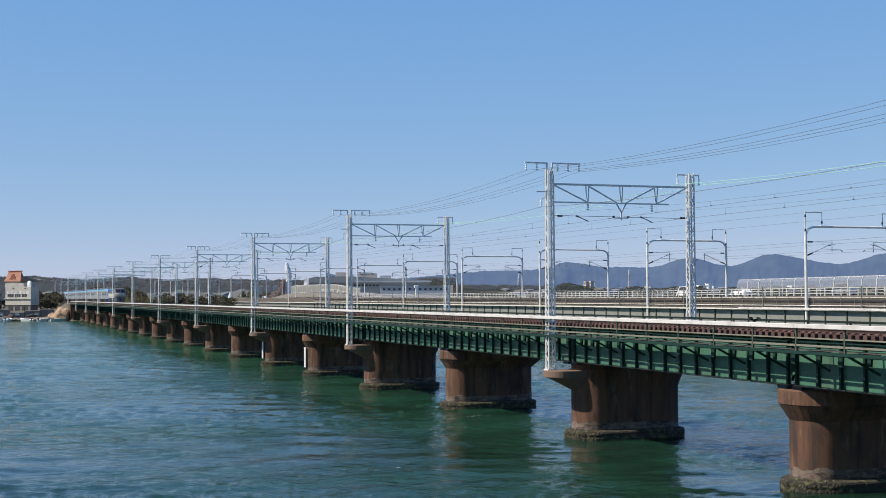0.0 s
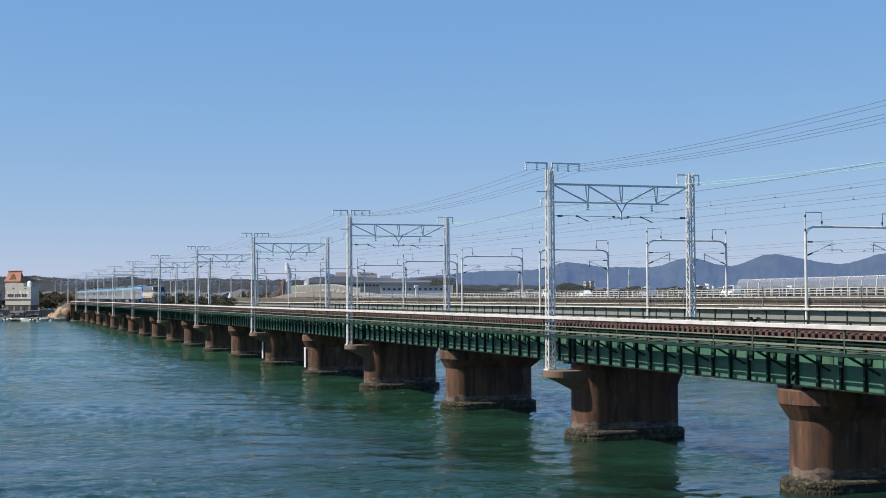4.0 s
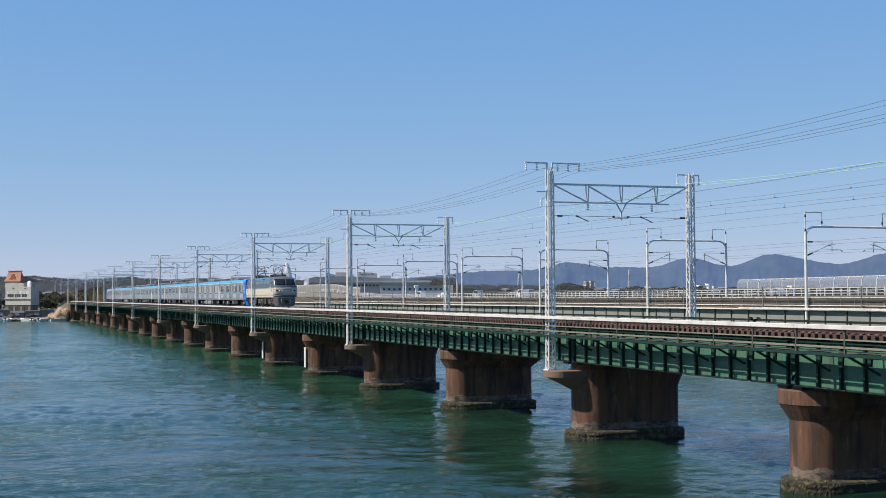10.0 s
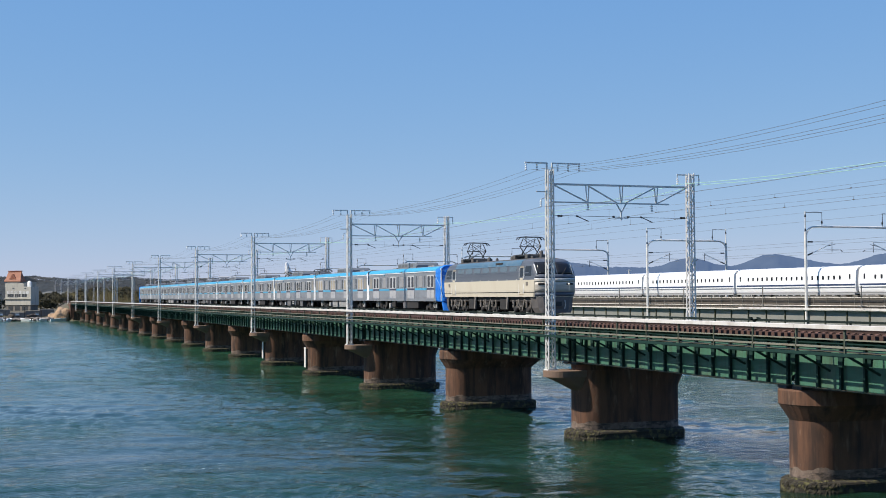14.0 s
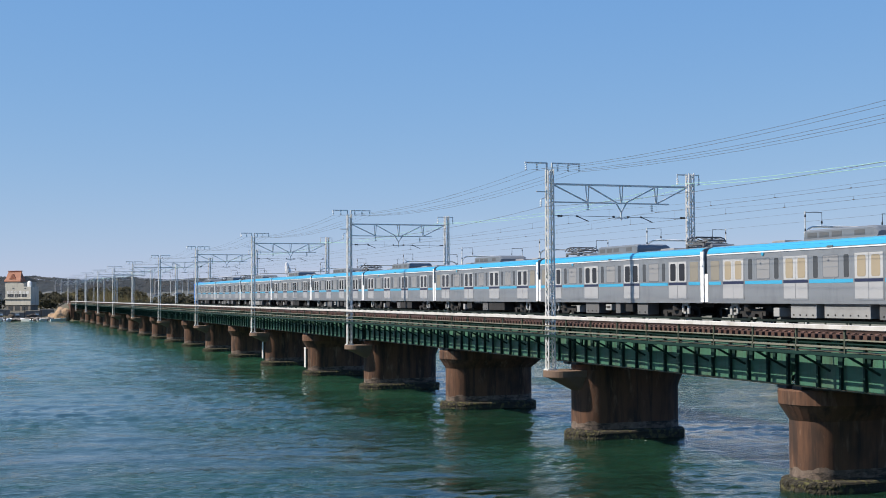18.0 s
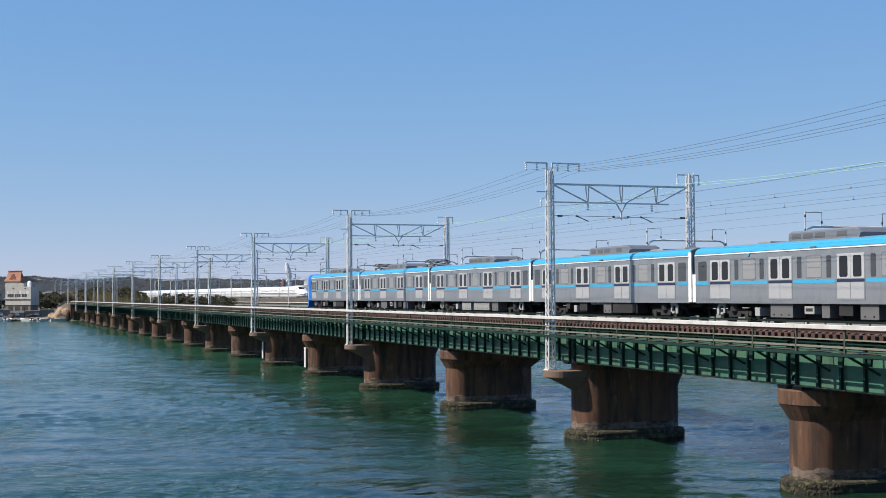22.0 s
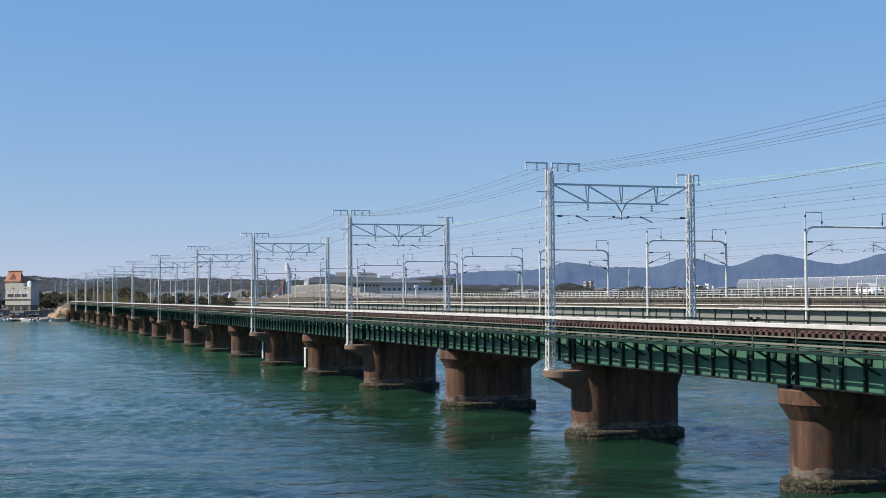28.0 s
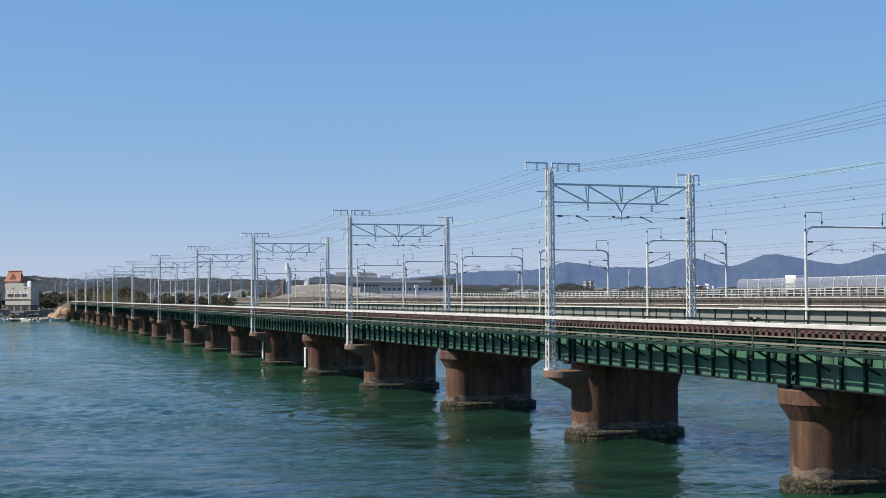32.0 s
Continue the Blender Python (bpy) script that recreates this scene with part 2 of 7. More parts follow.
def pier_meshes():
    out = {}

    def wavy(ring):
        return [(x, y, z + 0.16 * noise.noise(Vector((x * 1.7, y * 1.7, 2))) + 0.06 * noise.noise(Vector((x * 7, y * 7, 2)))) for x, y, z in ring]

    bm = bmesh.new()
    loft(bm, [stadium(30.2, 33.95, 1.12, -2.0, 48), wavy(stadium(30.2, 33.95, 1.1, 0.52, 48))], smooth=True)
    out["lower"] = mesh_of("pier_foot", bm, M_TIDE)
    bm = bmesh.new()
    loft(bm, [wavy(stadium(30.2, 33.95, 1.1, 0.52, 48)), stadium(30.2, 33.95, 1.1, 2.3, 48)], smooth=True)
    out["shaft"] = mesh_of("pier_shaft", bm, M_CONC_PIER)
    bm = bmesh.new()
    loft(bm, [stadium(30.2, 33.95, 1.1, 2.3, 14), stadium(30.25, 34.35, 1.55, 2.92, 14)])
    loft(bm, [stadium(30.25, 34.35, 1.56, 2.92, 14), stadium(30.25, 34.35, 1.56, 3.42, 14), stadium(30.25, 34.35, 1.50, 3.48, 14)])
    out["cap"] = mesh_of("pier_cap", bm, M_CONC_PIER)
    bm = bmesh.new()
    loft(bm, [stadium(29.75, 30.2, 0.58, 2.1, 14), stadium(29.1, 30.2, 0.72, 2.5, 14), stadium(28.4, 30.2, 0.82, 2.86, 14)], smooth=True)
    loft(bm, [stadium(28.35, 30.4, 0.86, 2.862, 14), stadium(28.35, 30.4, 0.86, 3.17, 14), stadium(28.35, 30.4, 0.83, 3.2, 14)])
    out["ledge"] = mesh_of("pier_ledge", bm, M_LEDGE)
    bm = bmesh.new()
    loft(bm, [stadium(30.2, 33.95, 1.1, 2.3, 14), stadium(30.2, 34.2, 1.12, 2.9, 14), stadium(30.2, 35.2, 1.1, 3.2, 14)])
    out["head"] = mesh_of("pier_head", bm, M_CONC_PIER)
    bm = bmesh.new()
    loft(bm, [stadium(30.1, 33.9, 1.0, 3.2, 14), stadium(30.1, 33.9, 1.0, 3.5, 14)])
    out["seat"] = mesh_of("girder_seat", bm, M_CONC_PIER)
    # the footing with its crust of weed, uneven all round
    bm = bmesh.new()
    rings = []
    for z, r in ((-2.3, 1.42), (-0.50, 1.41), (-0.38, 1.40), (-0.27, 1.41), (-0.17, 1.40), (-0.07, 1.41), (0.01, 1.39), (0.06, 1.36), (0.09, 1.30), (0.10, 1.22), (0.11, 1.14), (0.17, 1.09)):
        ring = stadium(30.15, 33.95, r, z, 96)
        lump = 0.0 if z < -1 else 1.0
        rings.append([(x + lump * (0.03 * noise.noise(Vector((x * 3, yy * 3, z * 3))) + 0.03 * noise.noise(Vector((x * 8, yy * 8, z * 8))) + 0.045 * noise.noise(Vector((x * 19, yy * 19, z * 17)))), yy + lump * (0.03 * noise.noise(Vector((x * 3, yy * 3 + 9, z * 3))) + 0.03 * noise.noise(Vector((x * 8, yy * 8 + 9, z * 8))) + 0.045 * noise.noise(Vector((x * 19, yy * 19 + 9, z * 17)))), z + lump * 0.05 * noise.noise(Vector((x * 6, yy * 6 + 5, z * 4)))) for x, yy, z in ring])
    loft(bm, rings)
    out["weed"] = mesh_of("weedy_footing", bm, M_WEED)
    return out


PM = pier_meshes()
for k in range(K0, K1):
    p, with_mast = build_pier(k)
    piece("foot", PM["lower"], p)
    piece("shaft", PM["shaft"], p)
    piece("footing", PM["weed"], p)
    if k in (4, 5):
        part("gauge_board", slab(28.93, 28.98, -0.28, 0.42, 0.42, 2.3), M_DUCT, p, "white water gauge board")
    if with_mast:
        piece("ledge", PM["ledge"], p)
        piece("head", PM["head"], p)
        piece("seat", PM["seat"], p)
    else:
        piece("cap", PM["cap"], p)


def girder_meshes():
    out = {}
    L = SPAN - 0.36
    bm = bmesh.new()
    box(bm, -0.008, 0.008, -L / 2, L / 2, GIRDER_Z0 + 0.03, GIRDER_Z1 - 0.03)
    out["web"] = mesh_of("girder_web", bm, M_GREEN)
    bm = bmesh.new()
    box(bm, -0.19, 0.19, -L / 2, L / 2, GIRDER_Z0, GIRDER_Z0 + 0.035)
    out["bottom"] = mesh_of("girder_bottom_flange", bm, M_RUST)
    bm = bmesh.new()
    box(bm, -0.19, 0.19, -L / 2, L / 2, GIRDER_Z1 - 0.035, GIRDER_Z1)
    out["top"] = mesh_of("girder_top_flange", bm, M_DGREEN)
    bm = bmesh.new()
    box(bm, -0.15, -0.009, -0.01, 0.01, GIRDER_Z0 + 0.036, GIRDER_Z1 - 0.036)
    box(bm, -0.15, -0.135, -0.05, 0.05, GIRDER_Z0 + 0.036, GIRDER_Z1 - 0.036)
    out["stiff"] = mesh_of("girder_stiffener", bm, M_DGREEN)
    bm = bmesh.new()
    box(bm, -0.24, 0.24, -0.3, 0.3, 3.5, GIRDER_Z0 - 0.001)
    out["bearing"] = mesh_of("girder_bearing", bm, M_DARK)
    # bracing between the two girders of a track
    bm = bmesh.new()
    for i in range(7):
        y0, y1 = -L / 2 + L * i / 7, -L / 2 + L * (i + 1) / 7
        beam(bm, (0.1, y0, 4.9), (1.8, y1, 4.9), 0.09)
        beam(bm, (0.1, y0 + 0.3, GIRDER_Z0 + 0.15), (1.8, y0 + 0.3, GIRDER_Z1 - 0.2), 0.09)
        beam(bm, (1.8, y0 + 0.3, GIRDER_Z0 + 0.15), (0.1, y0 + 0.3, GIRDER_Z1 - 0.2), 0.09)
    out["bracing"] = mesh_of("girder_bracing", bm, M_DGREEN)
    return out


GM = girder_meshes()
for k in range(K0, K1):
    yc = PIER0 + SPAN * (k + 0.5)
    for cx, track in ((NEAR_T, "near"), (FAR_T, "far")):
        g = thing("girder_span", "green painted steel plate girder span on concrete piers", "bridge girder", "girder spans", (cx - 0.95, yc, 0))
        for dx in (0.0, 1.9):
            piece("web", GM["web"], g, (dx, 0, 0))
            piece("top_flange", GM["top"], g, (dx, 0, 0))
            piece("bottom_flange", GM["bottom"], g, (dx, 0, 0))
            for e in (-1, 1):
                piece("bearing", GM["bearing"], g, (dx, e * (SPAN / 2 - 0.5), 0))
        piece("bracing", GM["bracing"], g)
        if track == "near":
            for i in range(15):
                piece("stiffener", GM["stiff"], g, (0, -SPAN / 2 + 0.28 + (SPAN - 0.56) * i / 14, 0))

# ---------- rails, sleepers and the walkway with its handrail ----------
def rail_mesh(y0, y1):
    bm = bmesh.new()
    prof = [(-0.06, 0), (0.06, 0), (0.06, 0.02), (0.01, 0.03), (0.01, 0.11), (0.034, 0.12), (0.034, 0.16), (-0.034, 0.16), (-0.034, 0.12), (-0.01, 0.11), (-0.01, 0.03), (-0.06, 0.02)]
    loft(bm, [[(x, y, z) for x, z in prof] for y in (y0, y1)])
    return mesh_of("rail", bm, M_RAIL)


RM = rail_mesh(-300, 640)
for cx in (NEAR_T, FAR_T):
    tr = thing("railway_track", "pair of brown steel rails on sleepers across the bridge", "railway track", "tracks of the bridge", (cx, 0, RAIL - 0.16 + (0.1 if cx == NEAR_T else 0.0)), "structure")
    for s in (-1, 1):
        piece("rail", RM, tr, (s * 0.56, 0, 0))
    for s in (-0.36, 0.36):
        piece("guard_rail", RM, tr, (s, 0, -0.02))
    if cx == NEAR_T:
        near_track = tr
    else:
        far_track = tr

bm = bmesh.new()
loft(bm, [[(x, -0.11, -0.215), (x, 0.11, -0.215), (x, 0.11, -0.02), (x, 0.09, 0.0), (x, -0.09, 0.0), (x, -0.11, -0.02)] for x in (-1.2, 1.2)])
for x in (-0.56, 0.56):
    for s in (-1, 1):
        loft(bm, [[(x + s * 0.07, y, 0.001), (x + s * 0.20, y, 0.001), (x + s * 0.17, y, 0.03), (x + s * 0.07, y, 0.05)] for y in (-0.085, 0.085)])
TIE = mesh_of("sleeper", bm, M_TIE)
for tr in (near_track, far_track):
    bm_rest = bmesh.new()
    for i in range(2030):
        y = -298.2 + 0.44 * i
        if tr is near_track and 33 < y < 164:
            piece("sleeper", TIE, tr, (0, y, -0.003))
        else:
            box(bm_rest, -1.2, 1.2, y - 0.11, y + 0.11, -0.215, -0.003)
    tagged(part("sleepers", bm_rest, M_TIE, tr), kind="stuff")

# handrail post with its bracket, brace and hanger, built once for all
bm = bmesh.new()
box(bm, -0.035, 0.035, -0.035, 0.035, 4.94, 5.84)
POST = mesh_of("handrail_post", bm, M_OLIVE)
bm = bmesh.new()
beam(bm, (-0.02, 0, 4.98), (1.42, 0, 4.98), 0.07, 0.10)
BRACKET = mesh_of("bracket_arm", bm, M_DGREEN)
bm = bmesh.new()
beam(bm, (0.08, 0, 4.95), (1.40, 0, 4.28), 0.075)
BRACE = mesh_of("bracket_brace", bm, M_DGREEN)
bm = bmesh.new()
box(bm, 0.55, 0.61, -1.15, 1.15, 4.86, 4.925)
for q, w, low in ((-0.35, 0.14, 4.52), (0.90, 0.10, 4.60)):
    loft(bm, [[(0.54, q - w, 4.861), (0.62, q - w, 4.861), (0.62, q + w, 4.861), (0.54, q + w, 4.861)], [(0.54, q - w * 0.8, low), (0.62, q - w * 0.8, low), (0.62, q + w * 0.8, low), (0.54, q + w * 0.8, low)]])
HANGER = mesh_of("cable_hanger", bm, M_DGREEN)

RAILX = 27.62
for k in range(K0, K1):
    y0 = PIER0 + SPAN * k
    h = thing("handrail", "faded green handrail with two pipes under a white cable trough", "handrail", "handrail bays of the bridge", (RAILX, y0, 0))
    for i in range(7):
        y = 0.4 + SPAN * i / 7
        piece("post", POST, h, (0, y, 0))
        piece("bracket_arm", BRACKET, h, (0, y, 0))
        piece("brace", BRACE, h, (0, y, 0))
        piece("hanger", HANGER, h, (0, y + 1.4, 0))
    for z, w in ((5.50, 0.05), (5.24, 0.07)):
        bm = bmesh.new()
        box(bm, -w / 2, w / 2, 0.01, SPAN - 0.01, z - w / 2, z + w / 2)
        part("pipe", bm, M_TAN, h)
    bm = bmesh.new()
    box(bm, -0.05, 0.06, 0.01, SPAN - 0.01, 4.93, 5.04)
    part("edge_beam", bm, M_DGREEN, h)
    bm = bmesh.new()
    box(bm, 0.55, 1.02, 0.01, SPAN - 0.01, 5.032, 5.06)
    part("walkway_plank", bm, M_RUST, h)
    for i in range(7):
        bm = bmesh.new()
        y = 0.4 + SPAN * i / 7
        box(bm, -0.11, 0.13, y + 0.004, y + SPAN / 7 - 0.004, 5.842, 6.0)
        bmesh.ops.bevel(bm, geom=list(bm.edges), offset=0.012, segments=1, affect="EDGES")
        part("cable_trough", bm, M_DUCT, h, "white cable trough section")

# low cable rail between the two tracks
bm = bmesh.new()
box(bm, -0.03, 0.03, -0.03, 0.03, 5.0, 5.909)
LOWPOST = mesh_of("low_post", bm, M_LOWRAIL)
for k in range(K0, K1):
    y0 = PIER0 + SPAN * k
    h = thing("cable_rail", "dark green low steel rail between the two tracks", "railing", "low rails between the tracks", (31.97, y0, 0))
    bm = bmesh.new()
    box(bm, -0.035, 0.035, 0.01, SPAN - 0.01, 5.91, 6.0)
    part("top_rail", bm, M_LOWRAIL, h)
    bm = bmesh.new()
    box(bm, -0.03, 0.03, 0.01, SPAN - 0.01, 5.80, 5.84)
    part("lower_rail", bm, M_LOWRAIL, h)
    for i in range(7):
        piece("post", LOWPOST, h, (0, 0.4 + SPAN * i / 7, 0))
    if k in (0, 3, 6):
        bm = bmesh.new()
        beam(bm, (0, 6.9, 6.02), (0, 7.25, 5.90), 0.07)
        beam(bm, (0, 7.25, 5.90), (0, 7.6, 6.03), 0.07)
        beam(bm, (0, 6.8, 6.02), (0, 7.05, 6.05), 0.06)
        beam(bm, (0, 7.45, 6.05), (0, 7.7, 6.02), 0.06)
        part("clamp", bm, M_LOWRAIL, h, "dark steel cable clamp")


# ---------- the portals that carry the overhead line ----------
def lattice(bm, x, y, z0, z1, w0, w1, panels, bar=0.05):
    for sx, sy in ((-1, -1), (1, -1), (1, 1), (-1, 1)):
        beam(bm, (x + sx * w0 / 2, y + sy * w0 / 2, z0), (x + sx * w1 / 2, y + sy * w1 / 2, z1), bar * 1.3)
    for i in range(panels):
        za, zb = z0 + (z1 - z0) * i / panels, z0 + (z1 - z0) * (i + 1) / panels
        wa, wb = w0 + (w1 - w0) * i / panels, w0 + (w1 - w0) * (i + 1) / panels
        s = 1 if i % 2 else -1
        for f in (-1, 1):
            beam(bm, (x - s * wa / 2, y + f * wa / 2, za), (x + s * wb / 2, y + f * wb / 2, zb), bar, bar * 0.5)
            beam(bm, (x + f * wa / 2, y - s * wa / 2, za), (x + f * wb / 2, y + s * wb / 2, zb), bar, bar * 0.5)


def insulator(bm, x, y, z, n=3, r=0.07):
    """A string of porcelain discs hanging from z."""
    for i in range(n):
        zz = z - 0.06 - 0.12 * i
        tube(bm, [(x, y, zz + 0.03), (x, y, zz - 0.02), (x, y, zz - 0.06)], [r * 0.4, r, r * 0.55], 8)


NEAR_M, FAR_M = 27.92, 36.14
CROSS_X = (26.60, 27.21, 28.38, 28.97, 29.60)


def build_portal():
    p = thing("catenary_portal", "galvanised lattice steel portal carrying the overhead line", "catenary portal", "portals along the bridge")
    for x in (NEAR_M, FAR_M):
        bm = bmesh.new()
        lattice(bm, x, 0, 3.2, 13.58, 0.36, 0.30, 26, 0.05)
        mast = part("mast", bm, M_GALV, p)
        part("base_plate", slab(x - 0.28, x + 0.28, -0.28, 0.28, 3.201, 3.26), M_GALV, mast)
    bm = bmesh.new()
    box(bm, NEAR_M + 0.17, FAR_M - 0.16, -0.05, 0.05, 12.78, 12.88)
    part("top_chord", bm, M_GALV, p)
    bm = bmesh.new()
    box(bm, NEAR_M + 0.17, FAR_M - 1.3, -0.035, 0.035, 11.86, 11.93)
    part("bottom_chord", bm, M_GALV, p)
    mid = (NEAR_M + FAR_M) / 2
    for a, b in (((NEAR_M + 0.25, 12.78), (NEAR_M + 2.15, 11.92)), ((NEAR_M + 2.2, 12.78), (mid - 0.25, 11.92)), ((FAR_M - 0.25, 12.78), (FAR_M - 2.0, 11.92)), ((FAR_M - 2.1, 12.78), (mid + 0.25, 11.92))):
        bm = bmesh.new()
        beam(bm, (a[0], 0, a[1]), (b[0], 0, b[1]), 0.065)
        part("diagonal", bm, M_GALV, p)
    for x in (NEAR_M + 2.15, mid, FAR_M - 2.05):
        bm = bmesh.new()
        beam(bm, (x - 0.09, 0, 12.78), (x - 0.03, 0, 11.93), 0.05)
        beam(bm, (x + 0.09, 0, 12.78), (x + 0.03, 0, 11.93), 0.05)
        part("strut", bm, M_GALV, p)
    bm = bmesh.new()
    beam(bm, (mid - 0.30, 0, 11.90), (mid, 0, 11.42), 0.06)
    beam(bm, (mid + 0.30, 0, 11.90), (mid, 0, 11.42), 0.06)
    beam(bm, (mid, 0, 11.44), (mid, 0, 11.0), 0.07)
    beam(bm, (mid - 0.4, 0, 11.12), (mid + 0.4, 0, 11.12), 0.05)
    part("drop_bracket", bm, M_GALV, p)
    # cross arm of the power line and its insulators
    bm = bmesh.new()
    beam(bm, (26.54, 0, 13.91), (NEAR_M - 0.14, 0, 13.91), 0.09, 0.07)
    beam(bm, (NEAR_M + 0.12, 0, 13.91), (29.66, 0, 13.91), 0.09, 0.07)
    beam(bm, (NEAR_M - 0.16, 0, 13.92), (NEAR_M - 0.16, 0, 12.95), 0.08)
    beam(bm, (NEAR_M + 0.14, 0, 13.92), (NEAR_M + 0.14, 0, 13.3), 0.08)
    part("cross_arm", bm, M_GALV, p)
    for x in CROSS_X:
        bm = bmesh.new()
        insulator(bm, x, 0, 13.88)
        part("insulator", bm, M_PORC, p)
    bm = bmesh.new()
    beam(bm, (FAR_M - 0.78, 0, 13.5), (FAR_M + 0.55, 0, 13.5), 0.06)
    beam(bm, (FAR_M - 0.76, 0, 13.5), (FAR_M - 0.76, 0, 13.3), 0.04)
    beam(bm, (FAR_M + 0.53, 0, 13.5), (FAR_M + 0.53, 0, 13.3), 0.04)
    part("feeder_arm", bm, M_GALV, p)
    for x in (FAR_M - 0.76, FAR_M + 0.53):
        bm = bmesh.new()
        insulator(bm, x, 0, 13.34)
        part("insulator", bm, M_PORC, p)
    bm = bmesh.new()
    beam(bm, (NEAR_M - 0.75, 0, 12.42), (NEAR_M + 0.2, 0, 12.42), 0.06)
    part("step_arm", bm, M_GALV, p)
    bm = bmesh.new()
    beam(bm, (NEAR_M - 0.15, 0, 12.15), (NEAR_M - 0.5, 0, 12.02), 0.05)
    insulator(bm, NEAR_M - 0.5, 0, 12.0)
    part("side_insulator", bm, M_PORC, p)
    for cx in (NEAR_T, FAR_T):
        bm = bmesh.new()
        insulator(bm, cx, 0, 11.86, 3, 0.09)
        part("insulator", bm, M_PORC, p)
        bm = bmesh.new()
        beam(bm, (cx - 0.62, 0, 11.18), (cx + 0.02, 0, 10.92), 0.04)
        tube(bm, [(cx - 0.68, 0, 11.2), (cx - 0.58, 0, 11.16)], 0.05, 8)
        part("steady_arm", bm, M_DARK, p)
    bm = bmesh.new()
    beam(bm, (NEAR_M + 0.2, 0, 11.2), (FAR_M - 0.2, 0, 11.15), 0.022)
    part("span_wire", bm, M_WIRE, p)
    for x in (NEAR_M + 0.5, NEAR_M + 0.65, mid - 0.45, mid + 0.4, FAR_M - 0.55, FAR_M - 0.4):
        bm = bmesh.new()
        tube(bm, [(x - 0.05, 0, 11.18), (x + 0.05, 0, 11.18)], 0.055, 8)
        part("strain_insulator", bm, M_DARK, p)
    return p


portal = build_portal()
portal.location = (0, MAST0, 0)
MAST_K = range(-2, 13)
for k in MAST_K:
    if k:
        copy_thing(portal, pose(0, MAST0 + MAST_STEP * k, 0))


# ---------- wires, each hanging from portal to portal ----------
def hanging_wire(name, x, z, sag, r, mat, label, group):
    bm = bmesh.new()
    pts = []
    for k in MAST_K[:-1]:
        y0 = MAST0 + MAST_STEP * k
        n = 10 if sag else 1
        for i in range(n):
            u = i / n
            pts.append((x, y0 + MAST_STEP * u, z - sag * 4 * u * (1 - u)))
    pts.append((x, MAST0 + MAST_STEP * MAST_K[-1], z))
    tube(bm, pts, r, 5)
    return solid(name, bm, mat, label, "wire", group)


for x in CROSS_X:
    hanging_wire("power_line", x, 13.5, 0.55, 0.0075, M_WIRE, "thin grey power line strung between portal cross arms", "power lines over the bridge")
hanging_wire("feeder_line", FAR_M - 0.76, 12.98, 0.45, 0.014, M_FEEDER, "pale green sheathed feeder line strung between masts", "feeder lines over the bridge")
hanging_wire("feeder_line", FAR_M + 0.53, 12.98, 0.45, 0.014, M_FEEDER, "pale green sheathed feeder line strung between masts", "feeder lines over the bridge")
hanging_wire("side_wire", NEAR_M - 0.5, 11.62, 0.4, 0.009, M_WIRE, "thin grey signal wire beside the masts", "side wires")
for cx in (NEAR_T, FAR_T):
    mw = hanging_wire("messenger_wire", cx, 11.48, 0.42, 0.0042, M_WIRE, "grey messenger wire sagging over the track", "overhead line wires")
    hanging_wire("contact_wire", cx, 10.92, 0.0, 0.0065, M_WIRE, "straight contact wire over the track", "overhead line wires")
    bm = bmesh.new()
    for k in MAST_K[:-1]:
        for i in range(8):
            u = (i + 0.5) / 8
            y = MAST0 + MAST_STEP * (k + u)
            beam(bm, (cx, y, 10.92), (cx, y, 11.48 - 0.42 * 4 * u * (1 - u)), 0.006)
            beam(bm, (cx, y - 0.05, 10.93), (cx, y + 0.05, 10.93), 0.04)
    part("droppers", bm, M_WIRE, mw)

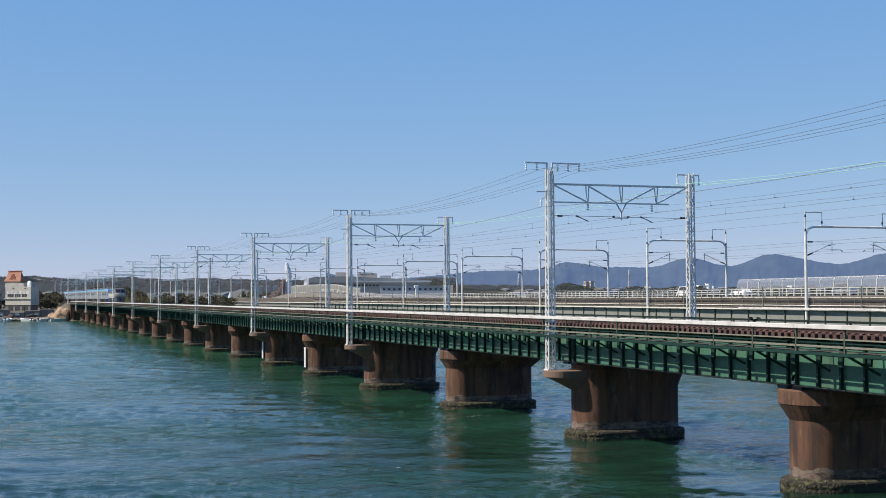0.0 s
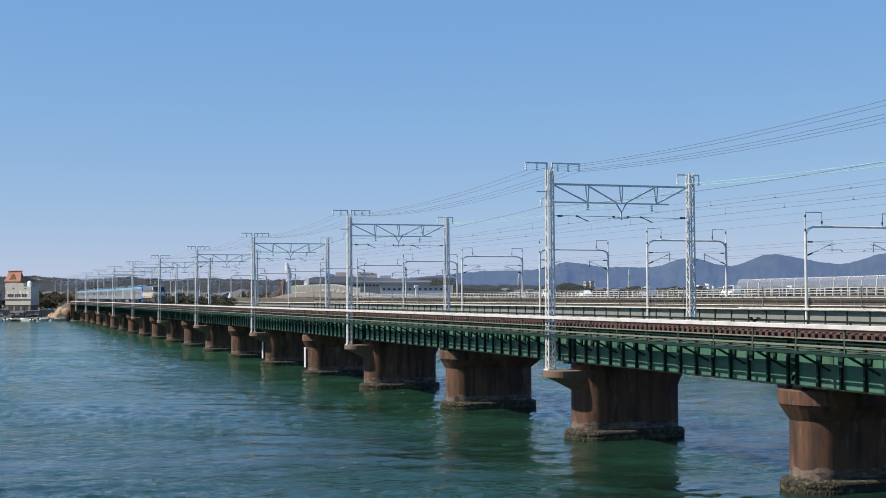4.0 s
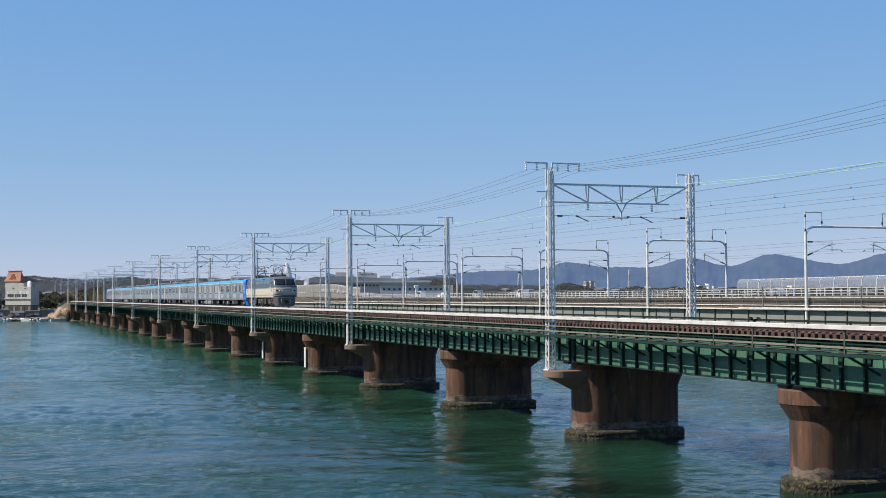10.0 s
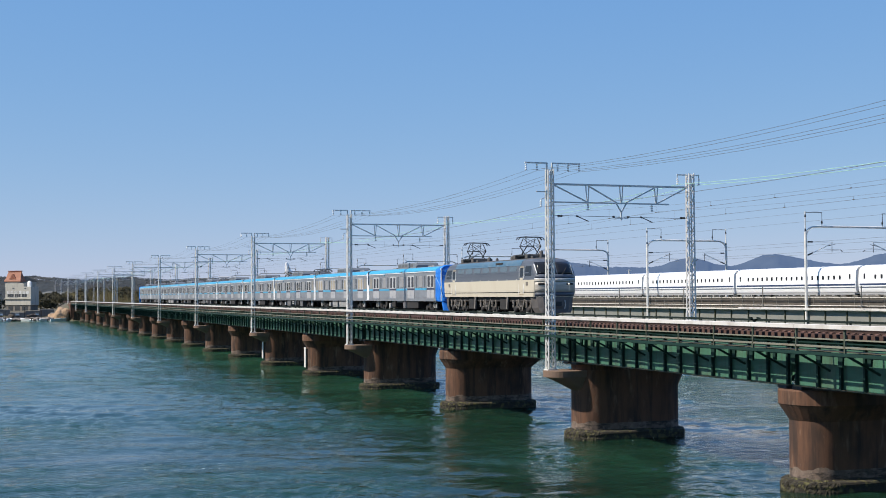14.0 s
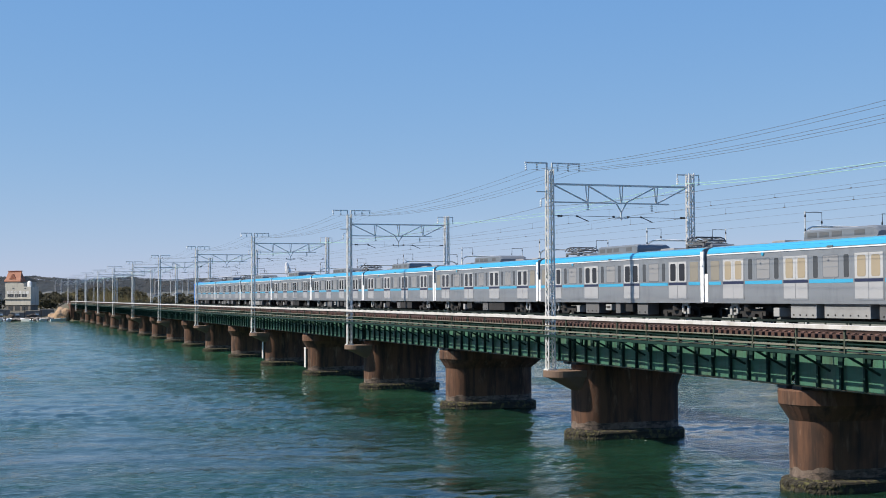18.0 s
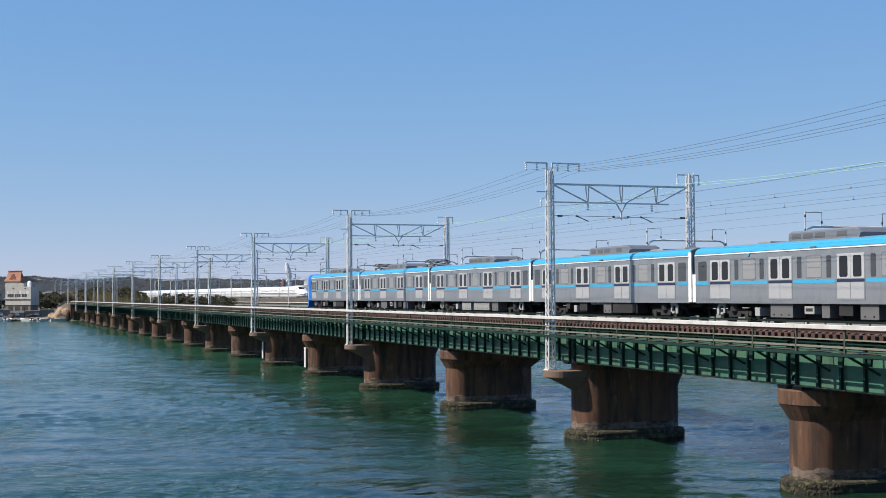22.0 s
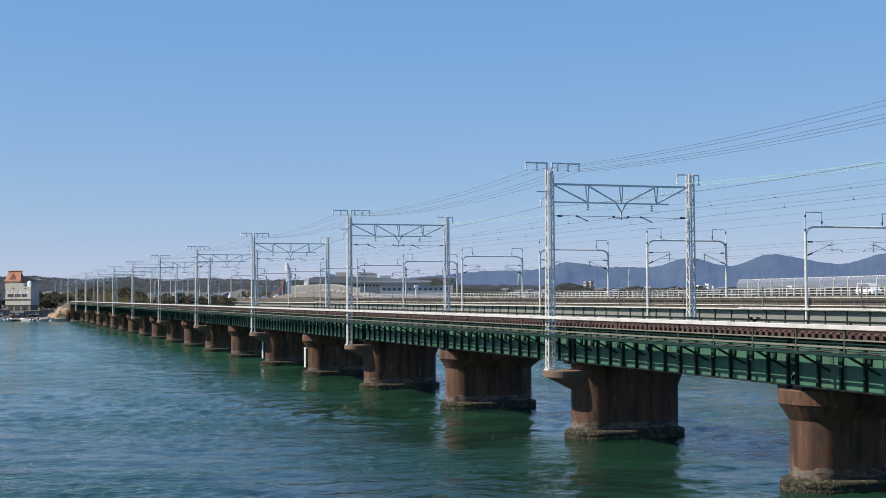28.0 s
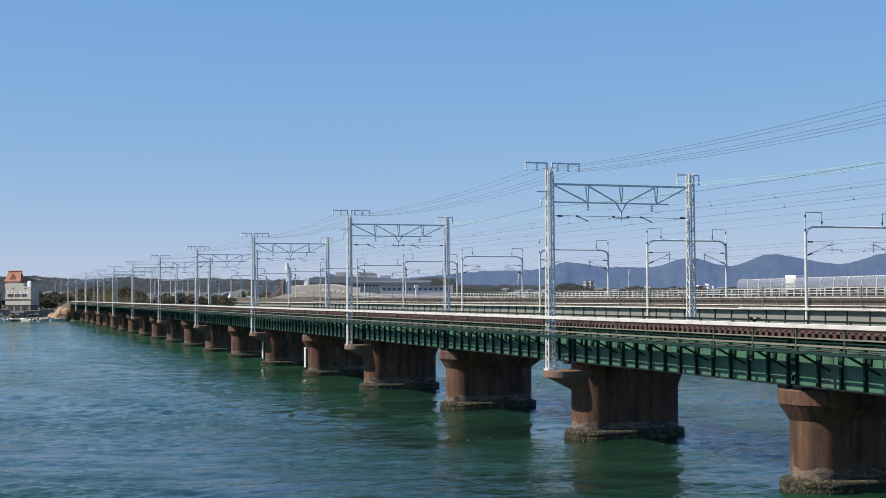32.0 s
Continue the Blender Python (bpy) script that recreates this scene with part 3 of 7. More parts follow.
# ---------- water ----------
def water_shader():
    m = bpy.data.materials.new("teal_lagoon_water")
    m.use_nodes = True
    t = m.node_tree
    b = t.nodes["Principled BSDF"]
    b.inputs["IOR"].default_value = 1.33
    b.inputs["Specular IOR Level"].default_value = 0.29
    co = t.nodes.new("ShaderNodeTexCoord")

    def waves(sx, sy, scale, detail, turn=0.0):
        mp = t.nodes.new("ShaderNodeMapping")
        mp.inputs["Scale"].default_value = (sx, sy, 1)
        mp.inputs["Rotation"].default_value = (0, 0, turn)
        t.links.new(co.outputs["Object"], mp.inputs["Vector"])
        n = t.nodes.new("ShaderNodeTexNoise")
        n.inputs["Scale"].default_value, n.inputs["Detail"].default_value = scale, detail
        n.inputs["Roughness"].default_value = 0.6
        n.inputs["Distortion"].default_value = 0.6
        t.links.new(mp.outputs["Vector"], n.inputs["Vector"])
        return n

    small, mid, broad = waves(1, 1.0, 2.6, 4), waves(0.8, 1.0, 0.55, 4, 0.4), waves(1.0, 0.5, 0.09, 5, -0.3)
    # the base colour is set paler along y, from 60 m to 190 m
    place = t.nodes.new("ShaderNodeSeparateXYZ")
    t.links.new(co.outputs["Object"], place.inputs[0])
    far_pale = t.nodes.new("ShaderNodeMapRange")
    far_pale.inputs["From Min"].default_value, far_pale.inputs["From Max"].default_value = 60.0, 190.0
    far_pale.inputs["To Min"].default_value, far_pale.inputs["To Max"].default_value = -0.15, 0.55
    t.links.new(place.outputs["Y"], far_pale.inputs["Value"])
    pale_mix = t.nodes.new("ShaderNodeMath")
    pale_mix.operation = "ADD"
    pale_mix.use_clamp = True
    t.links.new(broad.outputs["Fac"], pale_mix.inputs[0])
    t.links.new(far_pale.outputs["Result"], pale_mix.inputs[1])
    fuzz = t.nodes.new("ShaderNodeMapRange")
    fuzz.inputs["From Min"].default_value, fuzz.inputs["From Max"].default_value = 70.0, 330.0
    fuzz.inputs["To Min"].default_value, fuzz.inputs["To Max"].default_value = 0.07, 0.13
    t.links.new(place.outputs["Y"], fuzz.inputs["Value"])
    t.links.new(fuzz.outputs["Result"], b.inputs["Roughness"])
    # long slicks drawn out by wind and tide
    slick = waves(0.13, 1.0, 0.13, 5, 0.12)
    drawn = t.nodes.new("ShaderNodeMath")
    drawn.operation = "MULTIPLY_ADD"
    drawn.inputs[1].default_value = 1.1
    t.links.new(slick.outputs["Fac"], drawn.inputs[0])
    drawn.inputs[2].default_value = -0.55
    tone = t.nodes.new("ShaderNodeMath")
    tone.operation = "ADD"
    tone.use_clamp = True
    t.links.new(pale_mix.outputs[0], tone.inputs[0])
    t.links.new(drawn.outputs[0], tone.inputs[1])
    mix = t.nodes.new("ShaderNodeMixRGB")
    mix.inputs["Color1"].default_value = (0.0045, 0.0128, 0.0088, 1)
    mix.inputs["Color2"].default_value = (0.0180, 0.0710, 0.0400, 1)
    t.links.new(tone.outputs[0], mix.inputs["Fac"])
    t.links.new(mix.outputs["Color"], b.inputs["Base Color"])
    add = t.nodes.new("ShaderNodeMath")
    add.operation = "MULTIPLY_ADD"
    add.inputs[1].default_value = 3.2
    t.links.new(mid.outputs["Fac"], add.inputs[0])
    streak = waves(0.2, 1.0, 0.42, 3, 0.08)
    drawn_out = t.nodes.new("ShaderNodeMath")
    drawn_out.operation = "MULTIPLY_ADD"
    drawn_out.inputs[1].default_value = 1.7
    t.links.new(streak.outputs["Fac"], drawn_out.inputs[0])
    t.links.new(small.outputs["Fac"], drawn_out.inputs[2])
    t.links.new(drawn_out.outputs[0], add.inputs[2])
    # calm and ruffled patches
    patch = t.nodes.new("ShaderNodeMapRange")
    patch.inputs["From Min"].default_value, patch.inputs["From Max"].default_value = 0.40, 0.60
    patch.inputs["To Min"].default_value, patch.inputs["To Max"].default_value = 0.22, 1.35
    t.links.new(broad.outputs["Fac"], patch.inputs["Value"])
    bp = t.nodes.new("ShaderNodeBump")
    bp.inputs["Distance"].default_value = 0.075
    calm = t.nodes.new("ShaderNodeMapRange")
    calm.inputs["From Min"].default_value, calm.inputs["From Max"].default_value = 0.40, 0.58
    calm.inputs["To Min"].default_value, calm.inputs["To Max"].default_value = 0.4, 1.25
    t.links.new(slick.outputs["Fac"], calm.inputs["Value"])
    both = t.nodes.new("ShaderNodeMath")
    both.operation = "MULTIPLY"
    t.links.new(patch.outputs["Result"], both.inputs[0])
    t.links.new(calm.outputs["Result"], both.inputs[1])
    t.links.new(both.outputs[0], bp.inputs["Strength"])
    t.links.new(add.outputs[0], bp.inputs["Height"])
    t.links.new(bp.outputs["Normal"], b.inputs["Normal"])
    return m


M_WATER = water_shader()


def wave_height(x, y, reach):
    """Sum of many small crossing waves, ruffled in patches; short ones fade where they could not be told apart."""
    rng = np.random.RandomState(4)
    h = np.zeros_like(x)
    patch = np.zeros_like(x)
    for _ in range(14):
        a, lam = rng.uniform(0, 6.283), rng.uniform(14, 60)
        patch += np.sin((x * np.cos(a) + y * np.sin(a)) * 6.283 / lam + rng.uniform(0, 6.283))
    patch = 0.55 + 0.45 * np.tanh(patch * 0.45)
    wx = x + 0.7 * np.sin(y * 0.31 + 1.3) + 0.5 * np.sin(x * 0.23 + y * 0.11)
    wy = y + 0.7 * np.sin(x * 0.27 + 0.4) + 0.5 * np.sin(y * 0.19 - x * 0.13)
    for n in range(70):
        lam = 0.45 * (12.0 ** (n / 69.0))
        a = rng.normal(1.25, 0.75)
        keep = np.clip(lam / (2.2 * reach) - 0.5, 0, 1)
        h += keep * lam * 0.0022 * (2.3 if lam < 1.6 else 1.2 if lam < 2.6 else 0.7) * np.sin((wx * np.cos(a) + wy * np.sin(a)) * 6.283 / lam + rng.uniform(0, 6.283)) * (0.2 + 1.15 * patch if lam < 3 else 1.0)
    return h


# the open water near by is cut fine, and coarser outwards
radii = [24.0]
while radii[-1] < 640:
    radii.append(radii[-1] * 1.0065)
turns = np.radians(np.linspace(-7.0, 68.0, 760))
rr, tt = np.meshgrid(np.array(radii), turns, indexing="ij")
px, py = rr * np.sin(tt), rr * np.cos(tt)
pz = wave_height(px, py, rr * 0.0029) + LEVEL
nr, nt = px.shape
co = np.stack([px, py, pz], -1).reshape(-1, 3)
idx = np.arange(nr * nt).reshape(nr, nt)
quads = np.stack([idx[:-1, :-1], idx[:-1, 1:], idx[1:, 1:], idx[1:, :-1]], -1).reshape(-1, 4)
me = bpy.data.meshes.new("water")
me.vertices.add(len(co))
me.vertices.foreach_set("co", co.ravel())
me.loops.add(quads.size)
me.loops.foreach_set("vertex_index", quads.ravel().astype(np.int32))
me.polygons.add(len(quads))
me.polygons.foreach_set("loop_start", (np.arange(len(quads)) * 4).astype(np.int32))
me.polygons.foreach_set("use_smooth", np.ones(len(quads), dtype=bool))
me.update(calc_edges=True)
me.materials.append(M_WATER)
water = tagged(new("water", me), "rippled teal green lagoon water flowing under the bridge", "water", kind="structure")
# flecks of foam that drift with the tide
M_FOAM = shader("white_foam", (0.62, 0.66, 0.64), 0.8, 0, 0.1, 5, 1, 0)
foam_rnd = random.Random(9)
vs, fs = [], []
knots = [(foam_rnd.uniform(4, 56), foam_rnd.uniform(46, 130)) for _ in range(9)]
for i in range(330):
    if i % 2:
        kx, ky = knots[i % 9]
        x, y = kx + foam_rnd.gauss(0, 1.3), ky + foam_rnd.gauss(0, 0.7)
    else:
        x, y = foam_rnd.uniform(-6, 60), foam_rnd.uniform(45, 260)
    r = foam_rnd.uniform(0.012, 0.045) * (1.8 if y > 120 else 1)
    k = len(vs)
    n = foam_rnd.choice((4, 5, 6))
    a0 = foam_rnd.random() * 6
    vs += [(x + math.cos(a0 + 6.283 * q / n) * r * foam_rnd.uniform(0.6, 2.0), y + math.sin(a0 + 6.283 * q / n) * r * foam_rnd.uniform(0.6, 1.4), LEVEL + 0.055) for q in range(n)]
    fs.append(tuple(range(k, k + n)))
me = bpy.data.meshes.new("foam")
me.from_pydata(vs, [], fs)
me.materials.append(M_FOAM)
foam = tagged(new("foam", me), "small white flecks of foam drifting on the water", "foam", kind="stuff")
# the lagoon round about, a hand lower
bm = bmesh.new()
box(bm, -2500, 3500, -1500, 3500, -0.94, -0.76)
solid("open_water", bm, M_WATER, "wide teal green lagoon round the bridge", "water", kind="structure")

# ---------- land ----------
M_LAND = shader("dry_scrub_ground", (0.10, 0.088, 0.06), 0.95, 0, 0.4, 0.5, 0.05, 0.5, (0.06, 0.07, 0.03), 0.6)


def land_sheet(name, xs, ys, height, mat, label):
    bm = bmesh.new()
    g = [[bm.verts.new((x, y, height(x, y))) for y in ys] for x in xs]
    for i in range(len(xs) - 1):
        for j in range(len(ys) - 1):
            f = bm.faces.new((g[i][j], g[i + 1][j], g[i + 1][j + 1], g[i][j + 1]))
            f.smooth = True
    return solid(name, bm, mat, label, "ground", kind="structure")


def bank(x, y):
    """How far a spot lies inland of the far shore."""
    wob = 10 * noise.noise(Vector((x * 0.03, y * 0.03, 1)))
    if x < 42:
        return y - 452 - wob * 0.5
    if x < 150:
        return y - 345 - wob
    return max(x - 152, y - 345) - wob


def ground_z(x, y):
    """Lake bed, shore and low land; the railway runs up to its bank on the far side."""
    d = max(-60, min(200, bank(x, y)))
    z = -3.0 + 5.6 / (1 + math.exp(-(d - 2) / 3.0))
    if d > 0:
        z += 0.5 * noise.noise(Vector((x * 0.06, y * 0.06, 0)))
    if y < -20:
        z = min(5.28, -3 + (-20 - y) * 0.6)
        if x < 14 or x > 50:
            z = min(z, 1.5)
    if 24 < x < 41 and y > 440:
        k = min(1, (y - 440) / 10) * min(1, (x - 24) / 3.5, (41 - x) / 3.5)
        z = max(z, z + (5.28 - z) * k)
    if 86 < x < 104 and y > 440:
        z = max(z, 3.4)
    return z


lx = [-2400, -900, -300, -100, -50, -35] + [-20 + 3 * i for i in range(22)] + [46 + 8 * i for i in range(14)] + [155, 170, 200, 400, 900, 2000, 4500]
ly = [-1400, -600, -300, -60, -40, -30, -20, 0, 150, 300, 325] + [335 + 8 * i for i in range(12)] + [432 + 4 * i for i in range(26)] + [550, 600, 800, 1200, 2000, 4700]
land_sheet("ground", lx, ly, ground_z, M_LAND, "low dry scrub land beyond the lagoon")

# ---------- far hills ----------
M_HILL = shader("haze_glow_hill", (0.042, 0.050, 0.048), 1.0, 0, 0.6, 0.02, 0.004, 0, still=True, spec=0.0)
# the haze before the range is put in as a blue glow of its material
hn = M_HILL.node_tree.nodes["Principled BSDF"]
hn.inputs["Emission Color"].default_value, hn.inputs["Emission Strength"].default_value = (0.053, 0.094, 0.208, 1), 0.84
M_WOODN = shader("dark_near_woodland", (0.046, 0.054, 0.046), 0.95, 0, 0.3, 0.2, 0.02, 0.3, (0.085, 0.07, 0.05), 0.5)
# ridge woods: the haze is painted into this paler, bluer base colour
M_WOOD = shader("hazed_woodland", (0.088, 0.101, 0.110), 0.95, 0, 0.55, 0.05, 0.01, 0.3, (0.12, 0.105, 0.085), 0.6, still=True)


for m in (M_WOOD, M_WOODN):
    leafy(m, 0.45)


def ridge_top(a):
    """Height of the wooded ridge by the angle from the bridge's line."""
    return 23.5 + 1.5 * noise.noise(Vector((a * 0.5, 2, 0))) + 1.2 * noise.noise(Vector((a * 2.1, 2, 0))) + bumps(a, ((1.6, 1.6, 5), (5.6, 1.2, 4), (9.3, 2.2, 2), (18.7, 1.0, 3)), 0) - (6 if a > 19.5 else 0)


def ridge(name, dist, a0, a1, top, mat, label, step=0.25, fine=lambda a: 0.0, relief=0.0):
    """A range of hills on an arc round the eye, its height given by the angle from the bridge's line; relief: spurs and gullies on its face."""
    bm = bmesh.new()
    rows = []
    a = a0
    slope = [(-260 + 20 * k, min(1.0, (k / 13.0) ** 0.8)) for k in range(13)] if relief else [(-260, 0.0), (-150, 0.45), (-60, 0.82)]
    while a <= a1:
        h = top(a)
        r = radians(a)
        row = []
        for off, share in slope:
            spur = relief * math.sin(math.pi * share) * (noise.noise(Vector((a * 0.9 + share * 0.9, share * 2.5, 8))) + 0.6 * noise.noise(Vector((a * 2.0 - share * 1.5, share * 5.0, 3))) + 0.3 * noise.noise(Vector((a * 5.0, share * 12.0, 6))))
            row.append((math.sin(r) * (dist + off - spur * 2.5), math.cos(r) * (dist + off - spur * 2.5), h * share + spur * 0.35))
        row += [(math.sin(r) * d, math.cos(r) * d, z) for d, z in ((dist, h + fine(a)), (dist + 120, h * 0.7), (dist + 260, 0.0))]
        rows.append(row)
        a += step
    loft(bm, rows, closed=False, cap=False, smooth=True)
    return solid(name, bm, mat, label, "hills", kind="structure")


def bumps(a, peaks, base):
    h = base
    for c, w, p in peaks:
        h += p * math.exp(-((a - c) / w) ** 2)
    return h


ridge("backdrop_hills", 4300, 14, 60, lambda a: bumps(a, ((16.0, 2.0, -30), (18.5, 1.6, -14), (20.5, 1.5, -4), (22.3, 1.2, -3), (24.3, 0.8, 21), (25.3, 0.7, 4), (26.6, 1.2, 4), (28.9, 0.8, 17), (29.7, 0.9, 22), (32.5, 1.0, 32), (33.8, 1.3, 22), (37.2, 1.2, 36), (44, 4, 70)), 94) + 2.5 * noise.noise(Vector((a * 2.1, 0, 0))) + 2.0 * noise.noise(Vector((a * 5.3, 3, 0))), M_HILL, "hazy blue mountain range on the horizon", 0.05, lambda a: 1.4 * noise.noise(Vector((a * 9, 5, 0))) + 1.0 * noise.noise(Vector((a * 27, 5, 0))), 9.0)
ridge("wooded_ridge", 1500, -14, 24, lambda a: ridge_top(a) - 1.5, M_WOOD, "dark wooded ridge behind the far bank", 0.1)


M_FIELD = shader("pale_winter_fields", (0.098, 0.096, 0.082), 0.95, 0, 0.45, 0.06, 0.012, 0.3, (0.08, 0.085, 0.06), 0.8, still=True)
ridge("field_rise", 960, 2.2, 15, lambda a: 11.2 + 2.0 * noise.noise(Vector((a * 0.8, 7, 0))) + 1.2 * noise.noise(Vector((a * 3.1, 7, 0))), M_FIELD, "low rise of pale winter fields below the ridge", 0.1)


def town_z(d):
    """The land rises a little under the far town."""
    for (a, za), (b, zb) in zip(((0, 2), (900, 2), (1000, 6.0), (1200, 11.0), (1300, 12.0), (1700, 9)), ((900, 2), (1000, 6.0), (1200, 11.0), (1300, 12.0), (1700, 9), (9999, 9))):
        if a <= d < b:
            return za + (zb - za) * (d - a) / (b - a)


bm = bmesh.new()
rows = []
for i in range(61):
    r = radians(12 + 0.6 * i)
    rows.append([(math.sin(r) * d, math.cos(r) * d, town_z(d) - (3 if d < 905 else 0)) for d in (900, 1000, 1100, 1200, 1300, 1690)])
loft(bm, rows, closed=False, cap=False, smooth=True)
solid("town_rise", bm, M_LAND, "low rise of scrub land under the far town", "ground", kind="structure")

# ---------- the high-speed line on its own viaduct ----------
SH = 88.5
SH_Y0, SH_Y1 = -1300.0, 1700.0


def bend(y):
    """How far the high-speed line swings aside on the far bank, and its slope there."""
    d = y - 370.0
    if d <= 0:
        return 0.0, 0.0
    if d < 50:
        return -0.00052 * d * d, -0.00104 * d
    return -1.3 - 0.052 * (d - 50), -0.052


BEND_Y = (SH_Y0, 370.0, 380.0, 390.0, 400.0, 410.0, 420.0, SH_Y1)


def run(bm, x0, x1, z0, z1):
    """A bar of the given section all along the line."""
    loft(bm, [[(x0 + bend(y)[0], y, z0), (x1 + bend(y)[0], y, z0), (x1 + bend(y)[0], y, z1), (x0 + bend(y)[0], y, z1)] for y in BEND_Y])


via = thing("viaduct", "grey steel girder viaduct with concrete deck and cream cable trough", "viaduct", "", (0, 0, 0), "structure")
bm = bmesh.new()
run(bm, SH + 0.6, SH + 13.4, 5.5, 6.2)
part("deck", bm, M_SHCONC, via)
for cx in (91.68, 95.98):
    bm = bmesh.new()
    run(bm, cx - 1.3, cx + 1.3, 6.201, 6.66)
    part("track_slab", bm, M_SHCONC, via)
    for s in (-0.72, 0.72):
        bm = bmesh.new()
        run(bm, cx + s - 0.035, cx + s + 0.035, 6.661, 6.85)
        part("rail", bm, M_RAIL, via)
bm = bmesh.new()
run(bm, SH + 0.45, SH + 0.62, 5.55, 6.72)
part("parapet", bm, M_SHCONC, via)
bm = bmesh.new()
run(bm, SH - 0.25, SH + 0.45, 5.32, 5.5)
part("cable_trough", bm, M_SHCREAM, via, "cream cable trough")
for k in range(18):
    cover = slab(SH - 0.29, SH + 0.30, 55 + 5 * k, 59.93 + 5 * k, 5.37, 5.60, 0.02)
    part("trough_cover", cover, M_DUCT, via, "white trough cover slab")
bm = bmesh.new()
run(bm, SH + 0.40, SH + 0.67, 6.722, 6.80)
part("parapet_cap", bm, M_SHCREAM, via)
for z, r, m in ((5.86, 0.05, M_SHCREAM), (6.32, 0.035, M_DARK), (6.45, 0.03, M_DARK)):
    bm = bmesh.new()
    tube(bm, [(SH + 0.36, 60, z), (SH + 0.36, 370, z)], r, 6)
    part("cable", bm, m, via)
bm = bmesh.new()
run(bm, SH + 0.3, SH + 0.33, 3.0, 5.32)
part("girder_web", bm, M_SHGIRDER, via)
bm = bmesh.new()
run(bm, SH + 13.2, SH + 13.4, 5.55, 6.72)
part("far_parapet", bm, M_SHCONC, via)
bm = bmesh.new()
box(bm, SH + 0.14, SH + 0.30, -0.06, 0.06, 3.0, 5.32)
STF = mesh_of("viaduct_stiffener", bm, M_OLIVE)
y = 100.0
while y < 370:
    piece("stiffener", STF, via, (0, y, 0))
    y += 3.95
for k in range(0, 16):
    part("pier", slab(SH + 1.5 + bend(20 + 39 * k)[0], SH + 12.5 + bend(20 + 39 * k)[0], 20 + 39 * k - 1.4, 20 + 39 * k + 1.4, -2, 3.4, 0.1), M_SHCONC, via)

SH_POLES, SH_STEP = 130.9, 38.3


def build_sh_portal():
    p = thing("tubular_portal", "silver tubular steel portal over the high-speed line", "catenary portal", "portals along the high-speed line")
    W = 12.6
    for x in (SH, SH + W):
        bm = bmesh.new()
        tube(bm, [(x, 0, 3.9), (x, 0, 14.4)], 0.17, 10)
        tube(bm, [(x - 0.02, 0, 14.2), (x - 0.02, 0, 16.7)], 0.07, 6)
        part("post", bm, M_GALV, p)
    bm = bmesh.new()
    for s, x in ((1, SH), (-1, SH + W)):
        tube(bm, [(x, 0, 13.7), (x + s * 0.10, 0, 14.25), (x + s * 0.42, 0, 14.70), (x + s * 1.0, 0, 14.95), (x + s * 2.1, 0, 15.0)], 0.13, 8)
    tube(bm, [(SH + 2.0, 0, 15.0), (SH + W - 2.0, 0, 15.0)], 0.13, 8)
    part("beam", bm, M_GALV, p)
    for s, x in ((1, SH), (-1, SH + W)):
        bm = bmesh.new()
        beam(bm, (x - s * 0.05, 0, 16.6), (x + s * 2.2, 0, 16.6), 0.06)
        beam(bm, (x + s * 2.2, 0, 16.6), (x + s * 2.2, 0, 15.05), 0.05)
        part("wire_frame", bm, M_DARK, p)
        bm = bmesh.new()
        beam(bm, (x + s * 0.1, 0, 13.25), (x + s * 3.6, 0, 13.25), 0.06)
        beam(bm, (x + s * 0.1, 0, 11.65), (x + s * 3.4, 0, 13.05), 0.07)
        beam(bm, (x + s * 2.0, 0, 12.45), (x + s * 4.6, 0, 12.4), 0.045)
        part("cantilever", bm, M_GALV, p)
        for q in ((0.3, 13.25, 0.9, 13.25), (0.3, 11.75, 0.9, 12.0)):
            bm = bmesh.new()
            tube(bm, [(x + s * q[0], 0, q[1]), (x + s * q[2], 0, q[3])], 0.09, 8)
            part("insulator", bm, M_DARK, p)
        bm = bmesh.new()
        for q, zz in ((0.0, 14.45), (2.2, 15.35), (0.0, 16.05)):
            tube(bm, [(x + s * q - 0.02, 0, zz), (x + s * q - 0.02, 0, zz + 0.1), (x + s * q - 0.02, 0, zz + 0.3)], [0.09, 0.11, 0.07], 8)
        part("collar", bm, M_DARK, p)
        bm = bmesh.new()
        beam(bm, (x + s * 3.5, 0, 13.2), (x + s * 3.5, 0, 12.1), 0.05)
        beam(bm, (x + s * 4.6, 0, 12.4), (x + s * 4.9, 0, 12.15), 0.05)
        beam(bm, (x + s * 2.6, 0, 12.75), (x + s * 3.9, 0, 13.0), 0.05)
        part("steady_arm", bm, M_DARK, p)
    return p


shp = build_sh_portal()
shp.location = (0, SH_POLES, -0.17)
for k in range(-2, 14):
    if k:
        copy_thing(shp, pose(bend(SH_POLES + SH_STEP * k)[0], SH_POLES + SH_STEP * k, -0.17))
for x, z in ((SH + 3.4, 13.25), (SH + 3.6, 12.1), (SH + 9.5, 13.25), (SH + 9.3, 12.1), (SH + 1.0, 16.5), (SH + 12, 16.5)):
    bm = bmesh.new()
    tube(bm, [(x + bend(y)[0], y, z) for y in (20, 370, 380, 390, 400, 410, 420, 690)], 0.012, 5)
    solid("overhead_wire", bm, M_WIRE, "grey overhead wire of the high-speed line", "wire", "wires of the high-speed line")
# thin stanchions on the parapet's outer face
bm = bmesh.new()
for k in range(108):
    y = 100.0 + 2.5 * k
    box(bm, SH + 0.34, SH + 0.38, y - 0.02, y + 0.02, 5.5, 6.95)
box(bm, SH + 0.35, SH + 0.37, 100, 370, 6.94, 6.96)
tagged(part("stanchions", bm, M_FPOST, via), kind="stuff")
